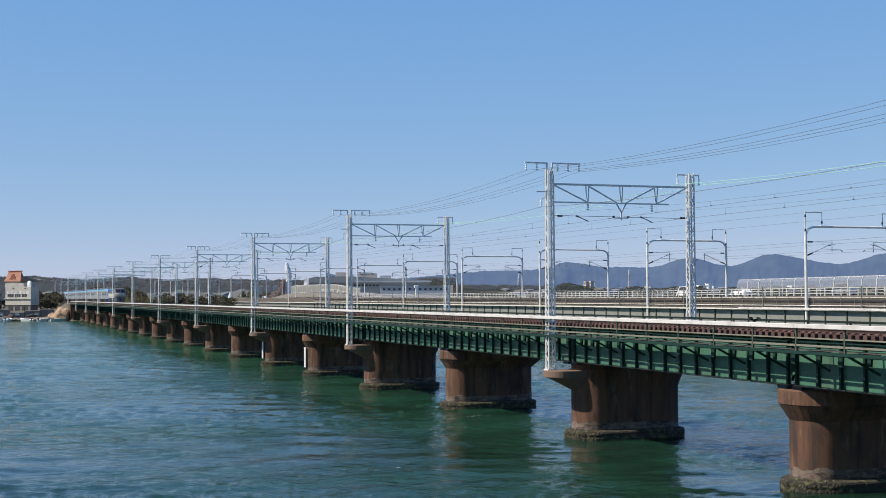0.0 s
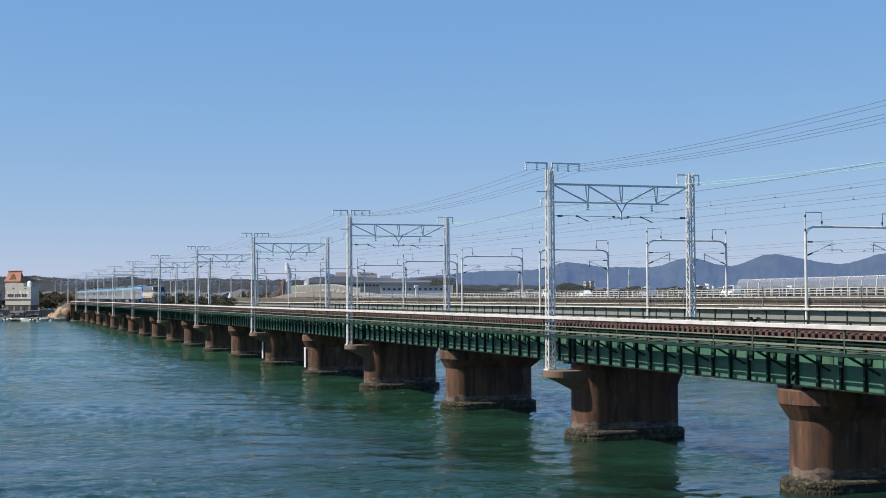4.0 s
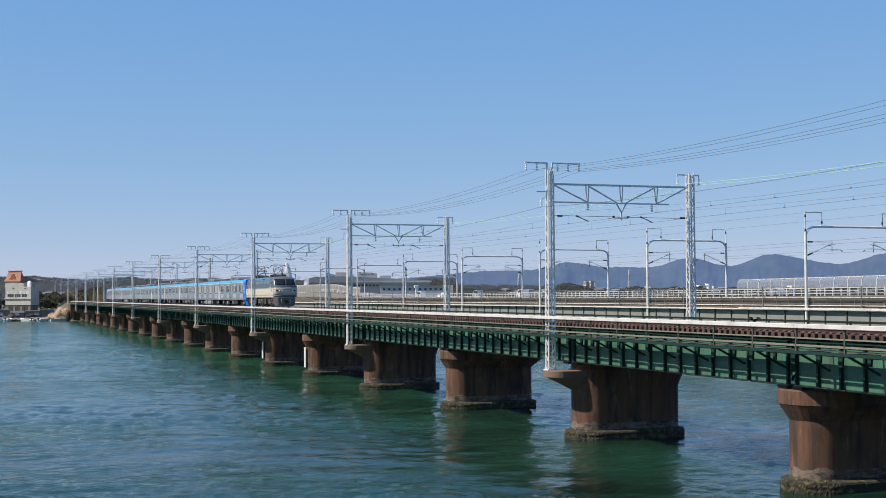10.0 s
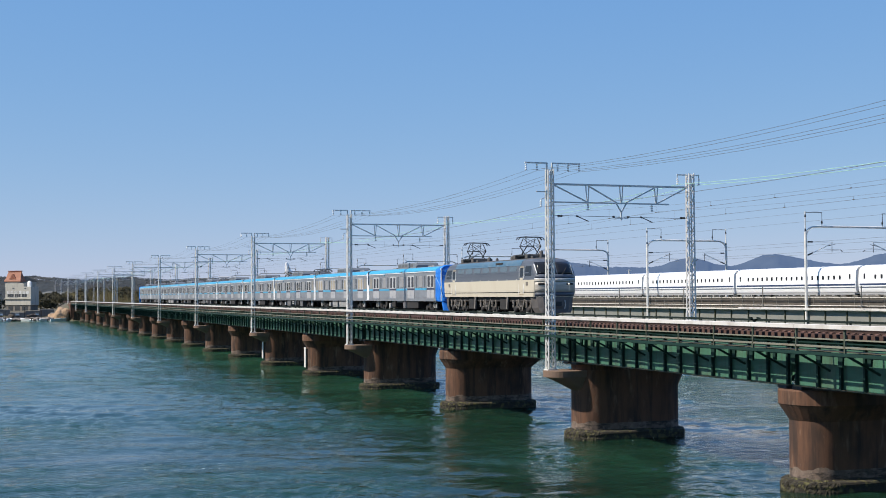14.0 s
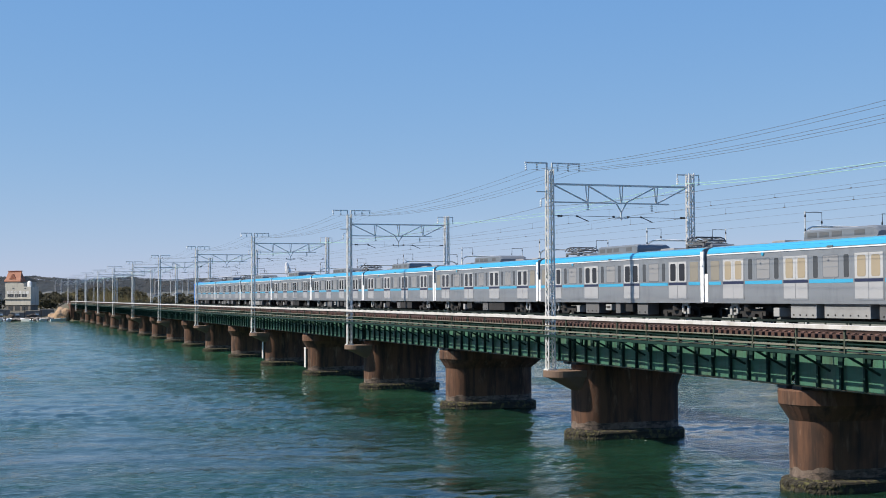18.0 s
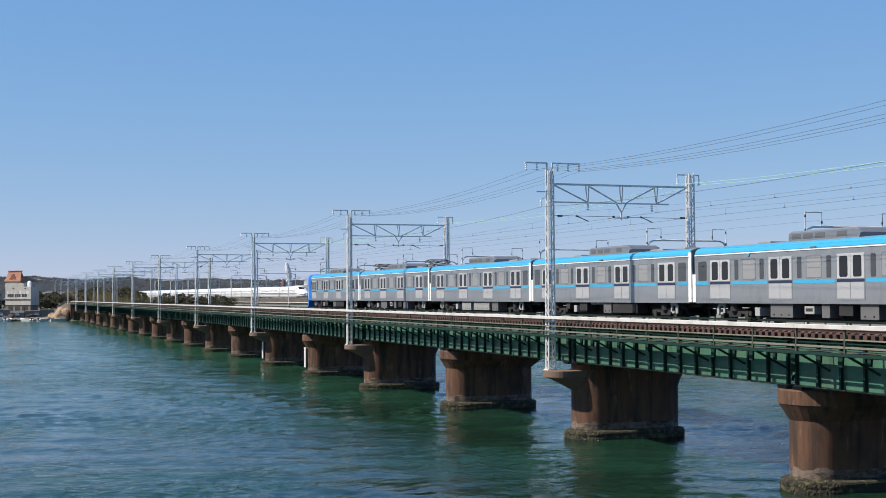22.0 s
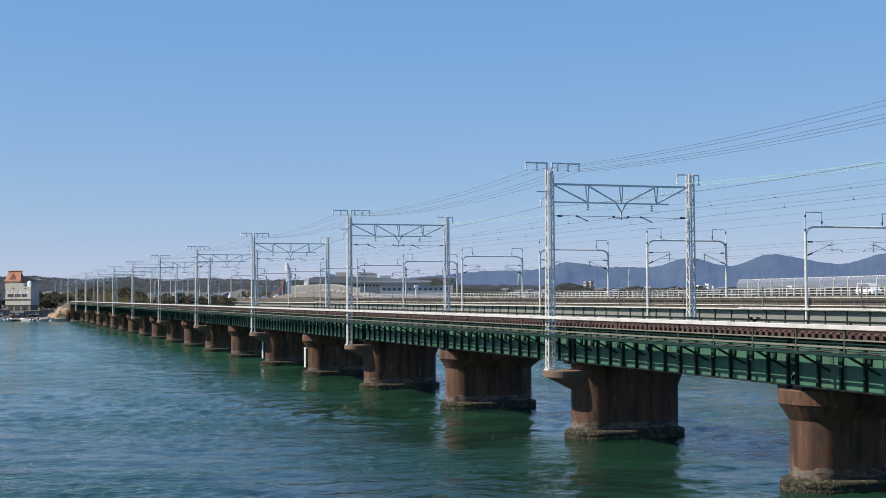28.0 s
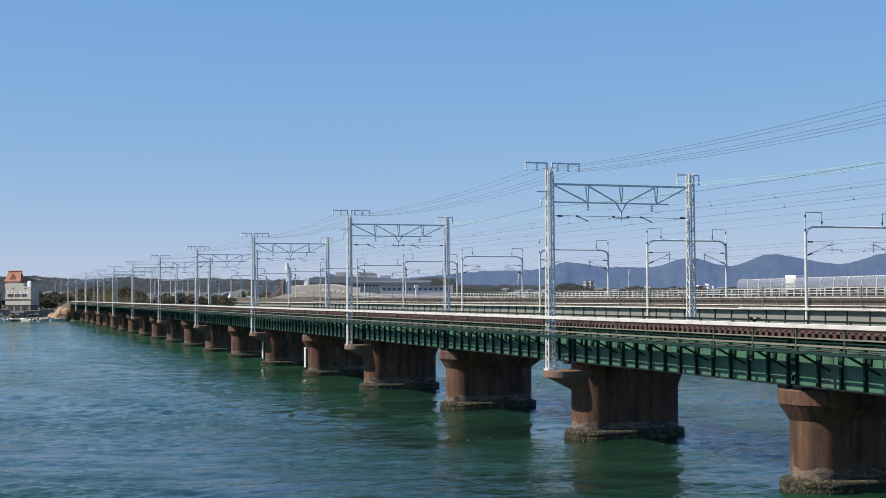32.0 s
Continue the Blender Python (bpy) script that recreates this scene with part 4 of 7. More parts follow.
# slim posts of the parapet fence
bm = bmesh.new()
box(bm, -0.05, 0.05, -0.05, 0.05, 5.5, 8.0)
FPOST = mesh_of("fence_post", bm, M_FPOST)
fence = thing("viaduct_fence", "slim pale posts with wires along the viaduct parapet", "fence", "", (SH + 0.2, 0, 0))
y = 102.0
while y < 370:
    piece("post", FPOST, fence, (0, y, 0))
    y += 19.1
bm = bmesh.new()
for z in (7.9, 7.3):
    tube(bm, [(0, 100, z), (0, 370, z)], 0.025, 5)
part("wire", bm, M_WIRE, fence)

# ---------- the road behind ----------
M_ROADC = shader("road_bridge_concrete", (0.20, 0.185, 0.165), 0.9, 0, 0.2, 0.6, 0.1, 0.2)
M_FENCE = shader("white_road_fence", (0.56, 0.545, 0.51), 0.6, 0, 0.25, 1, 0.2, 0)
ROADX = 118.0


def road_z(y):
    """Height of the road deck along its way."""
    pts = ((-420, 7.2), (150, 7.0), (220, 6.8), (390, 6.6), (430, 7.0), (470, 8.6), (520, 8.6), (600, 5.8), (720, 4.5))
    for (a, za), (b, zb) in zip(pts, pts[1:]):
        if a <= y <= b:
            u = (y - a) / (b - a)
            u = u * u * (3 - 2 * u)
            return za + (zb - za) * u
    return pts[-1][1]


bm = bmesh.new()
rows = []
for i in range(0, 188):
    y = -410 + 6 * i
    z = road_z(y)
    rows.append([(ROADX, y, z - 1.6), (ROADX + 14, y, z - 1.6), (ROADX + 14, y, z), (ROADX, y, z)])
loft(bm, rows)
road = solid("road", bm, M_ROADC, "concrete road bridge beyond the railway lines", "road", kind="structure")
for k in range(0, 14):
    y = 30 + 32 * k
    bm = slab(ROADX + 3, ROADX + 11, y - 1.2, y + 1.2, -2, road_z(y) - 1.55, 0.1)
    part("road_pier", bm, M_ROADC, road)
bm = bmesh.new()
box(bm, -0.06, 0.06, -0.08, 0.08, 0, 1.15)
RPOST = mesh_of("road_fence_post", bm, M_FENCE)
for y0 in range(100, 480, 20):
    f = thing("road_fence", "white painted steel guard fence along the road bridge", "guard fence", "guard fences of the road", (ROADX + 0.15, y0, 0))
    for i in range(10):
        piece("post", RPOST, f, (0, 2.0 * i, road_z(y0 + 2.0 * i) - 0.001))
    for h in (0.35, 0.75, 1.13):
        bm = bmesh.new()
        for i in range(5):
            beam(bm, (0, 4 * i, road_z(y0 + 4 * i) + h), (0, 4 * i + 4, road_z(y0 + 4 * i + 4) + h), 0.09)
        part("fence_rail", bm, M_FENCE, f)

# sound screens: clear sheets near by, opaque ones over the hump of the road
M_SCREEN = shader("grey_clear_screen", (0.36, 0.37, 0.38), 0.25, 0, 0.08, 0.5, 0.1, 0)
sb = M_SCREEN.node_tree.nodes["Principled BSDF"]
sb.inputs["Alpha"].default_value = 0.28
M_SCREEN2 = shader("beige_sound_screen", (0.22, 0.21, 0.185), 0.5, 0, 0.12, 0.5, 0.1, 0)


def screen_run(x0, y0, y1, step, low, high, lean, mat, label, name):
    t = thing(name, label, "sound screen", "", (x0, 0, 0))
    n = int((y1 - y0) / step)
    for i in range(n):
        a, b = y0 + step * i, y0 + step * (i + 1)
        za, zb = road_z(a), road_z(b)
        bm = bmesh.new()
        prof = [(0.0, low), (0.0, high - 0.5), (lean * 0.4, high - 0.15), (lean, high)]
        loft(bm, [[(x, a + 0.05, za + z) for x, z in prof] + [(x + 0.04, a + 0.05, za + z) for x, z in prof[::-1]], [(x, b - 0.05, zb + z) for x, z in prof] + [(x + 0.04, b - 0.05, zb + z) for x, z in prof[::-1]]])
        part("screen_panel", bm, mat, t)
        bm = bmesh.new()
        pts = [(x, a, za + z) for x, z in [(0.0, 0)] + prof]
        for p, q in zip(pts, pts[1:]):
            beam(bm, p, q, 0.13)
        part("screen_post", bm, M_FENCE, t)
    bm = bmesh.new()
    for i in range(n):
        a, b = y0 + step * i, y0 + step * (i + 1)
        beam(bm, (lean, a, road_z(a) + high), (lean, b, road_z(b) + high), 0.09)
        beam(bm, (0, a, road_z(a) + low), (0, b, road_z(b) + low), 0.09)
    part("screen_rail", bm, M_FENCE, t)


screen_run(ROADX + 0.6, 88, 196, 3.35, 1.15, 2.74, 0.5, M_SCREEN, "clear grey sound screen with white posts along the road", "sound_screen")
screen_run(ROADX + 0.4, 428, 532, 4.0, 0.2, 3.0, 0.3, M_SCREEN2, "beige sound screen over the hump of the road", "sound_screen")

# ---------- plants ----------
M_BUSH = shader("olive_shrub_leaf", (0.092, 0.085, 0.052), 0.9, 0, 0.4, 0.6, 0.08, 0, (0.17, 0.14, 0.08), 0.5, island=True)
M_REED = shader("dry_reed", (0.26, 0.21, 0.10), 0.9, 0, 0.3, 0.6, 0.08, 0, (0.15, 0.15, 0.06), 0.5, island=True)
M_PINE = shader("dark_pine_needle", (0.17, 0.165, 0.11), 0.9, 0, 0.4, 0.6, 0.08, 0, island=True)
M_TRUNK = shader("grey_brown_bark", (0.10, 0.08, 0.06), 0.9, 0, 0.3, 4, 0.5, 0.3)


for m in (M_BUSH, M_REED, M_PINE):
    leafy(m)


def crown_mesh(name, rnd, w, h, n, leaf, mat, lift=0.15):
    """Many small leaf clumps in an uneven dome, with gaps."""
    vs, fs = [], []
    lobes = [(rnd.uniform(-0.6, 0.6) * w, rnd.uniform(-0.6, 0.6) * w, rnd.uniform(0.35, 0.8) * h, rnd.uniform(0.3, 0.55)) for _ in range(7)]
    for i in range(n):
        lx_, ly_, lz_, lr = lobes[i % 7]
        a, b, r = rnd.uniform(0, 6.283), rnd.uniform(-0.9, 1.4), rnd.uniform(0.6, 1.0) * lr
        c = Vector((lx_ + math.cos(a) * math.cos(b) * r * w, ly_ + math.sin(a) * math.cos(b) * r * w, max(lift * h, lz_ + math.sin(b) * r * h * 0.6)))
        u = Vector((rnd.uniform(-1, 1), rnd.uniform(-1, 1), rnd.uniform(-0.6, 0.6))).normalized()
        v = u.cross(Vector((rnd.uniform(-1, 1), rnd.uniform(-1, 1), rnd.uniform(-1, 1)))).normalized()
        s = leaf * rnd.uniform(0.6, 1.3)
        k = len(vs)
        vs += [c + u * s, c + v * s * 0.7, c - u * s * 0.9, c - v * s * 0.8 + u * s * 0.2]
        fs.append((k, k + 1, k + 2, k + 3))
    me = bpy.data.meshes.new(name)
    me.from_pydata(vs, [], fs)
    me.materials.append(mat)
    return me


def trunk_mesh(name, rnd, h, r):
    bm = bmesh.new()
    tube(bm, [(0, 0, -0.3), (0.05, 0.02, h * 0.4), (0.1, -0.05, h * 0.75)], [r, r * 0.75, r * 0.3], 7)
    for i in range(5):
        a = rnd.uniform(0, 6.28)
        z = h * rnd.uniform(0.3, 0.6)
        tube(bm, [(0.05, 0, z), (math.cos(a) * h * 0.15, math.sin(a) * h * 0.15, z + h * 0.15), (math.cos(a) * h * 0.3, math.sin(a) * h * 0.3, z + h * 0.22)], [r * 0.45, r * 0.3, r * 0.1], 5)
    return mesh_of(name, bm, M_TRUNK)


rnd = random.Random(11)
SHRUBS = [crown_mesh("shrub_crown", rnd, 2.6, 3.4, 420, 0.28, M_BUSH, 0.05) for _ in range(3)]
STEMS = [trunk_mesh("shrub_stem", rnd, 2.6, 0.09) for _ in range(2)]
PINES = [crown_mesh("pine_crown", rnd, 2.8, 6.0, 520, 0.35, M_PINE, 0.3) for _ in range(2)]
PTRUNK = [trunk_mesh("pine_trunk", rnd, 5.5, 0.18) for _ in range(2)]


def plant(x, y, kind, size):
    z = ground_z(x, y)
    if kind == "shrub":
        t = thing("shrub", "olive brown leafy shrub on the far bank", "shrub", "shrubs on the bank", (x, y, z - 0.05))
        piece("stem", STEMS[rnd.randrange(2)], t)
        c = piece("crown", SHRUBS[rnd.randrange(3)], t)
    else:
        t = thing("pine_tree", "dark green pine tree on the far bank", "tree", "pines on the bank", (x, y, z - 0.05))
        piece("trunk", PTRUNK[rnd.randrange(2)], t)
        c = piece("crown", PINES[rnd.randrange(2)], t)
    t.scale = (size, size, size * rnd.uniform(0.85, 1.15))
    t.rotation_euler = (0, 0, rnd.uniform(0, 6.28))


for i in range(46):
    x = 46 + 22 * rnd.random()
    y = 372 + 70 * rnd.random() - (x - 46) * 0.5
    plant(x, y, "shrub", rnd.uniform(0.9, 1.5))
for i in range(20):
    plant(42 + 14 * rnd.random(), 470 + 80 * rnd.random(), "shrub", rnd.uniform(0.7, 1.2))
for x, y, s in ((22.5, 494, 1.0), (24.0, 500, 1.1), (21.0, 503, 0.8), (2.0, 488, 0.9), (5.5, 500, 1.1), (-2.5, 486, 1.0), (25.5, 512, 0.9), (23.5, 484, 1.1), (25.2, 488, 1.2), (22.0, 486, 0.8), (26.5, 480, 0.7)):
    plant(x, y, "shrub", s * 1.4)

for i in range(18):
    plant(43 + 6 * rnd.random(), 455 + 15 * i + 8 * rnd.random(), "shrub", rnd.uniform(1.5, 2.0) * (1.35 if i < 8 else 1.0))

for i in range(46):
    plant(39 + 30 * (i + rnd.random()) / 46, 590 + 30 * rnd.random(), "shrub", rnd.uniform(0.8, 1.3))

for i in range(44):
    plant(14 + 36 * (i + rnd.random()) / 44, 655 + 30 * rnd.random(), "shrub", rnd.uniform(0.8, 1.5))

# reeds, too many to count
vs, fs = [], []
for i in range(11000):
    x, y = rnd.uniform(39, 62), rnd.uniform(425, 520)
    z, h = ground_z(x, y), rnd.uniform(2.4, 6.4) * (0.8 + 0.3 * noise.noise(Vector((x * 0.2, y * 0.1, 3))))
    a, w, l = rnd.uniform(0, 3.14), rnd.uniform(0.05, 0.12), rnd.uniform(-0.6, 0.6)
    k = len(vs)
    vs += [(x - w * math.cos(a), y - w * math.sin(a), z - 0.1), (x + w * math.cos(a), y + w * math.sin(a), z - 0.1), (x + l, y + l * 0.4, z + h)]
    fs.append((k, k + 1, k + 2))
for i in range(15000):
    y = rnd.uniform(450, 735)
    x = 41.5 + 9 * rnd.random() + 3 * noise.noise(Vector((y * 0.05, 1, 1)))
    z = ground_z(x, y)
    h = (8.6 + 0.0025 * (y - 450)) * (0.8 + 0.16 * noise.noise(Vector((x * 0.2, y * 0.06, 3)))) * rnd.uniform(0.55, 1.0)
    a, w, l = rnd.uniform(0, 3.14), rnd.uniform(0.08, 0.2), rnd.uniform(-0.7, 0.7)
    k = len(vs)
    vs += [(x - w * math.cos(a), y - w * math.sin(a), z - 0.1), (x + w * math.cos(a), y + w * math.sin(a), z - 0.1), (x + l, y + l * 0.4, z + h)]
    fs.append((k, k + 1, k + 2))
me = bpy.data.meshes.new("reeds")
me.from_pydata(vs, [], fs)
me.materials.append(M_REED)
tagged(new("reeds", me), "dry yellow reeds beside the railway bank", "reeds", kind="stuff")

# tree tops along the far ridge
vs, fs = [], []
for i in range(60000):
    a = rnd.uniform(-13.5, 23.5)
    u = rnd.random() ** 1.6
    h = ridge_top(a) + 0.5
    d = 1500 - 255 * u
    z = h * (1 - u ** 1.15) + rnd.uniform(-0.5, 1.6)
    r = radians(a)
    c = Vector((math.sin(r) * d, math.cos(r) * d, z))
    s = rnd.uniform(0.55, 1.25)
    k = len(vs)
    for q in range(5):
        b = q * 1.2566 + rnd.random()
        vs.append((c.x + math.cos(b) * s * rnd.uniform(0.7, 1.1), c.y + math.sin(b) * s * 0.8, c.z + rnd.uniform(-0.4, 0.2) * s))
    vs.append((c.x, c.y, c.z + s * rnd.uniform(0.45, 0.8)))
    fs += [(k + q, k + (q + 1) % 5, k + 5) for q in range(5)]
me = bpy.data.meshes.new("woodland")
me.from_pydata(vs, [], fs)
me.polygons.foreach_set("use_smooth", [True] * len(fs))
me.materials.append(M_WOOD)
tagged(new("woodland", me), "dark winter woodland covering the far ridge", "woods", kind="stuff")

# ---------- the fishing house on the point ----------
M_WALL = shader("cream_grey_stucco", (0.42, 0.40, 0.345), 0.9, 0, 0.22, 1.5, 0.2, 0.2, (0.22, 0.20, 0.175), 0.6, (1, 1, 0.4))
M_WALLD = shader("stained_concrete_wall", (0.19, 0.165, 0.14), 0.95, 0, 0.3, 1.5, 0.2, 0.3, (0.1, 0.09, 0.08), 0.5)
M_TILE = shader("orange_roof_tile", (0.29, 0.115, 0.065), 0.7, 0, 0.25, 4, 0.4, 0.3, (0.25, 0.08, 0.04), 0.4)
M_TILED = shader("dark_red_ridge_tile", (0.20, 0.06, 0.035), 0.7, 0, 0.25, 4, 0.4, 0.3)
M_WIN = shader("house_window_glass", (0.05, 0.055, 0.06), 0.1, 0, 0.3, 0.5, 0.1, 0)
M_SIGN = shader("white_sign_bar", (0.72, 0.72, 0.70), 0.6, 0, 0.05, 2, 0.3, 0)
M_NETROOF = shader("grey_shack_roof", (0.10, 0.09, 0.085), 0.85, 0, 0.3, 2, 0.3, 0.2)
M_SHACK = shader("dark_red_shack_boards", (0.07, 0.035, 0.028), 0.85, 0, 0.4, 3, 0.4, 0.3)
M_BROWN = shader("brown_sign_bar", (0.15, 0.09, 0.06), 0.7, 0, 0.1, 2, 0.3, 0)
M_ROCK = shader("shore_rock", (0.21, 0.185, 0.16), 0.95, 0, 0.4, 1.5, 0.3, 0.6, (0.08, 0.07, 0.06), 0.5)
M_OCHRE = shader("ochre_rock_face", (0.36, 0.245, 0.15), 0.95, 0, 0.35, 1.2, 0.3, 0.8, (0.2, 0.12, 0.06), 0.5)
HX, HY = 8.6, 484.0


def build_house():
    h = thing("fishing_house", "cream three-storey waterside house with an orange tiled roof room", "house", at=(HX, HY, 0))
    h.rotation_euler, h.scale = (0, 0, radians(-45)), (0.98, 0.4, 1.0)
    part("ground_floor", slab(0.4, 11.2, 0, 9, 1.0, 4.6, 0.05), M_WALLD, h, "stained concrete ground floor")
    part("wall", slab(0, 11.6, -0.6, 9, 4.6, 10.8, 0.05), M_WALL, h)
    part("parapet", slab(-0.1, 8.4, -0.7, 9, 10.8, 12.0, 0.05), M_WALL, h)
    part("balcony_slab", slab(-0.2, 11.9, -1.4, -0.55, 6.6, 6.9), M_WALL, h)
    # windows of the two upper floors
    for z0, z1, spots in ((7.2, 8.5, ((1.0, 3.9), (4.3, 7.0), (7.4, 9.9))), (9.9, 10.5, ((3.2, 4.2), (8.6, 9.6)))):
        for a, b in spots:
            w = part("window", slab(a, b, -0.66, -0.605, z0, z1), M_FENCE, h)
            bm = bmesh.new()
            n = max(2, int((b - a) / 0.9))
            for i in range(n):
                x0 = a + 0.06 + (b - a - 0.06) * i / n
                box(bm, x0, x0 + (b - a - 0.06) / n - 0.06, -0.685, -0.661, z0 + 0.08, z1 - 0.08)
            part("pane", bm, M_WIN, w)
    for a, b in ((1.2, 3.4), (4.2, 6.4), (7.4, 10.2)):
        part("shutter", slab(a, b, -0.05, -0.001, 2.2, 4.2), M_WIN, h)
    # white sign, its strokes as plain bars
    for i, w in enumerate((1.3, 1.1, 1.4, 1.15, 1.15, 1.15)):
        x = 0.9 + 1.62 * i + (0.5 if i > 2 else 0)
        bm = bmesh.new()
        for q in range(3):
            box(bm, x, x + w, -0.75, -0.70, 8.55 + 0.36 * q, 8.68 + 0.36 * q)
        for q in (0.08, 0.55, 0.86)[: 2 if i < 3 else 3]:
            box(bm, x + w * q, x + w * q + 0.15, -0.76, -0.705, 8.5, 9.45)
        part("sign_bar", bm, M_SIGN, h)
    # roof room with tiled roof
    part("roof_room", slab(-0.2, 5.6, 1.5, 6.5, 12.0, 12.7, 0.03), M_WALL, h)
    bm = bmesh.new()
    loft(bm, [[(-1.2 + u, 0.6 + v, z0), (6.4 - u, 0.6 + v, z0), (6.4 - u, 7.4 - v, z0), (-1.2 + u, 7.4 - v, z0)] for u, v, z0 in ((0, 0, 12.6), (0.05, 0.05, 12.9), (0.45, 1.4, 14.0), (0.75, 2.9, 15.6), (0.8, 3.3, 16.0))])
    part("roof", bm, M_TILE, h, "orange tiled hip and gable roof")
    part("roof_ridge", slab(-0.5, 5.7, 3.3, 4.7, 16.0, 16.35, 0.08), M_TILED, h, "dark red ridge tiles")
    bm = bmesh.new()
    loft(bm, [[(1.0, y, 13.5), (2.6, y, 15.2), (4.2, y, 13.5)] for y in (0.9, 4.0)])
    part("roof_gable", bm, M_TILE, h)
    bm = bmesh.new()
    loft(bm, [[(1.6, y, 13.7), (2.6, y, 14.8), (3.6, y, 13.7)] for y in (0.84, 0.895)])
    part("gable_board", bm, M_TILED, h, "dark gable board")
    bm = bmesh.new()
    tube(bm, [(9.9, 2, 10.8), (9.9, 2, 12.3), (9.9, 2, 12.6), (9.9, 2, 12.75)], [0.9, 0.9, 0.7, 0.2], 14)
    part("water_tank", bm, M_SIGN, h, "white round water tank")
    for i in range(6):
        bm = bmesh.new()
        tube(bm, [(0.6 + 2.1 * i, -2.4, -1.5), (0.6 + 2.1 * i, -2.4, 1.5)], 0.16, 7)
        part("pile", bm, M_WALLD, h)
    part("landing", slab(0, 11.5, -2.8, 0.2, 1.3, 1.6), M_WALLD, h)
    return h


build_house()
wall = thing("sea_wall", "stained grey concrete sea wall under the waterside house", "sea wall", at=(0, 459, 0), kind="structure")
for i in range(9):
    part("wall_block", slab(-18 + 4.6 * i, -13.45 + 4.6 * i, (i % 3) * 0.5, 3.0, -1.5, 2.3 + 0.5 * (i * 7 % 3), 0.05), M_WALLD, wall)
for x, y, w, hgt, lab in ((2.0, 500, 5.5, 8.5, "grey"), (-6, 496, 6.5, 7.0, "pale"), (12, 520, 8.0, 13.5, "pale")):
    b = thing("shore_house", f"{lab} plain house behind the fishing house", "house", "houses on the point", (x, y, 1.5))
    part("wall", slab(0, w, 0, 7, -0.5, hgt - 2.0), M_WALL, b)
    bm = bmesh.new()
    loft(bm, [[(-0.4, yy, hgt - 2.0), (w / 2, yy, hgt), (w + 0.4, yy, hgt - 2.0)] for yy in (-0.4, 7.4)])
    part("roof", bm, M_WALLD, b)
    for i in range(3):
        part("window", slab(0.5 + i * w / 3.2, 1.4 + i * w / 3.2, -0.04, -0.001, hgt * 0.42, hgt * 0.6), M_WIN, b)
bm = bmesh.new()
lattice(bm, 1.3, 494, 2, 17.5, 0.5, 0.3, 14, 0.06)
solid("radio_mast", bm, M_LEDGE, "slim lattice radio mast behind the house", "mast")


shack = thing("shore_shack", "dark red-brown wooden shack beside the waterside house", "shack", at=(-1.2, 470, 1.4))
part("wall", slab(-6.5, 3.0, 0, 5, -0.5, 4.6), M_SHACK, shack)
bm = bmesh.new()
loft(bm, [[(-6.9, y, 4.55), (-1.75, y, 6.3), (3.4, y, 4.55)] for y in (-0.5, 5.5)])
part("roof", bm, M_NETROOF, shack)
for x in (-5.2, -2.4, 0.4):
    part("window", slab(x, x + 1.4, -0.05, -0.001, 1.8, 3.0), M_WIN, shack)
board = thing("tall_sign_board", "white upright sign board with dark bars behind the house", "sign board", at=(1.6, 482, 1.5))
part("post", slab(-0.1, 0.1, -0.1, 0.1, -0.5, 9.5), M_SHACK, board)
part("panel", slab(-0.65, 0.65, -0.16, -0.101, 8.4, 12.4), M_SIGN, board)
for z in (9.0, 9.9, 10.8, 11.6):
    part("sign_bar", slab(-0.3, 0.3, -0.2, -0.161, z, z + 0.45), M_BROWN, board)


def rock_mesh(name, rnd, mat, cuts=3, rough=1.0):
    bm = bmesh.new()
    bmesh.ops.create_icosphere(bm, subdivisions=cuts, radius=1.0)
    o = rnd.uniform(0, 90)
    for v in bm.verts:
        v.co *= 1 + 0.32 * noise.noise(v.co * 1.4 + Vector((o, 0, 0)))
        v.co *= 1 + rough * 0.16 * noise.noise(v.co * 4.5 + Vector((0, o, 0))) + 0.06 * noise.noise(v.co * 11) + (0.02 * noise.noise(v.co * 26) if cuts > 4 else 0)
        v.co.z *= 0.65
    for f in bm.faces:
        f.smooth = True
    return mesh_of(name, bm, mat)


ROCKS = [rock_mesh("shore_rock", rnd, M_ROCK) for _ in range(3)]
for i in range(170):
    x = rnd.uniform(-14, 26)
    y = 455 + 10 * noise.noise(Vector((x * 0.03, 12, 1))) + rnd.uniform(-7, 4)
    r = new("shore_rock", ROCKS[rnd.randrange(3)])
    r.location, r.rotation_euler = (x, y, rnd.uniform(-0.4, 0.5)), (0, 0, rnd.uniform(0, 6))
    s = rnd.uniform(0.35, 1.0)
    r.scale = (s * 1.2, s, s * 0.8)
    tagged(r, "grey brown weathered rock at the water line", "rock", "rocks of the shore")
bluff = rock_mesh("ochre_bluff", rnd, M_OCHRE, 5, 0.35)
for x, y, s, h in ((25.2, 447, 2.7, 3.2), (22.4, 450, 1.6, 1.3)):
    r = new("bluff", bluff)
    r.location, r.scale, r.rotation_euler = (x, y, 0.8), (s, s * 1.3, h * 1.5), (0, 0, x)
    tagged(r, "ochre brown rock bluff beside the bridge end", "rock", "bluff by the abutment")
ab = thing("abutment", "weathered concrete abutment at the far end of the bridge", "abutment", at=(0, Y_FAR - 2, 0))
part("wall", slab(28.2, 37.0, 1.4, 6.0, -1.5, 3.5, 0.1), M_CONC_PIER, ab)
part("wing_wall", slab(27.4, 28.4, 2.0, 16.0, -1.5, 5.2, 0.1), M_CONC_PIER, ab)


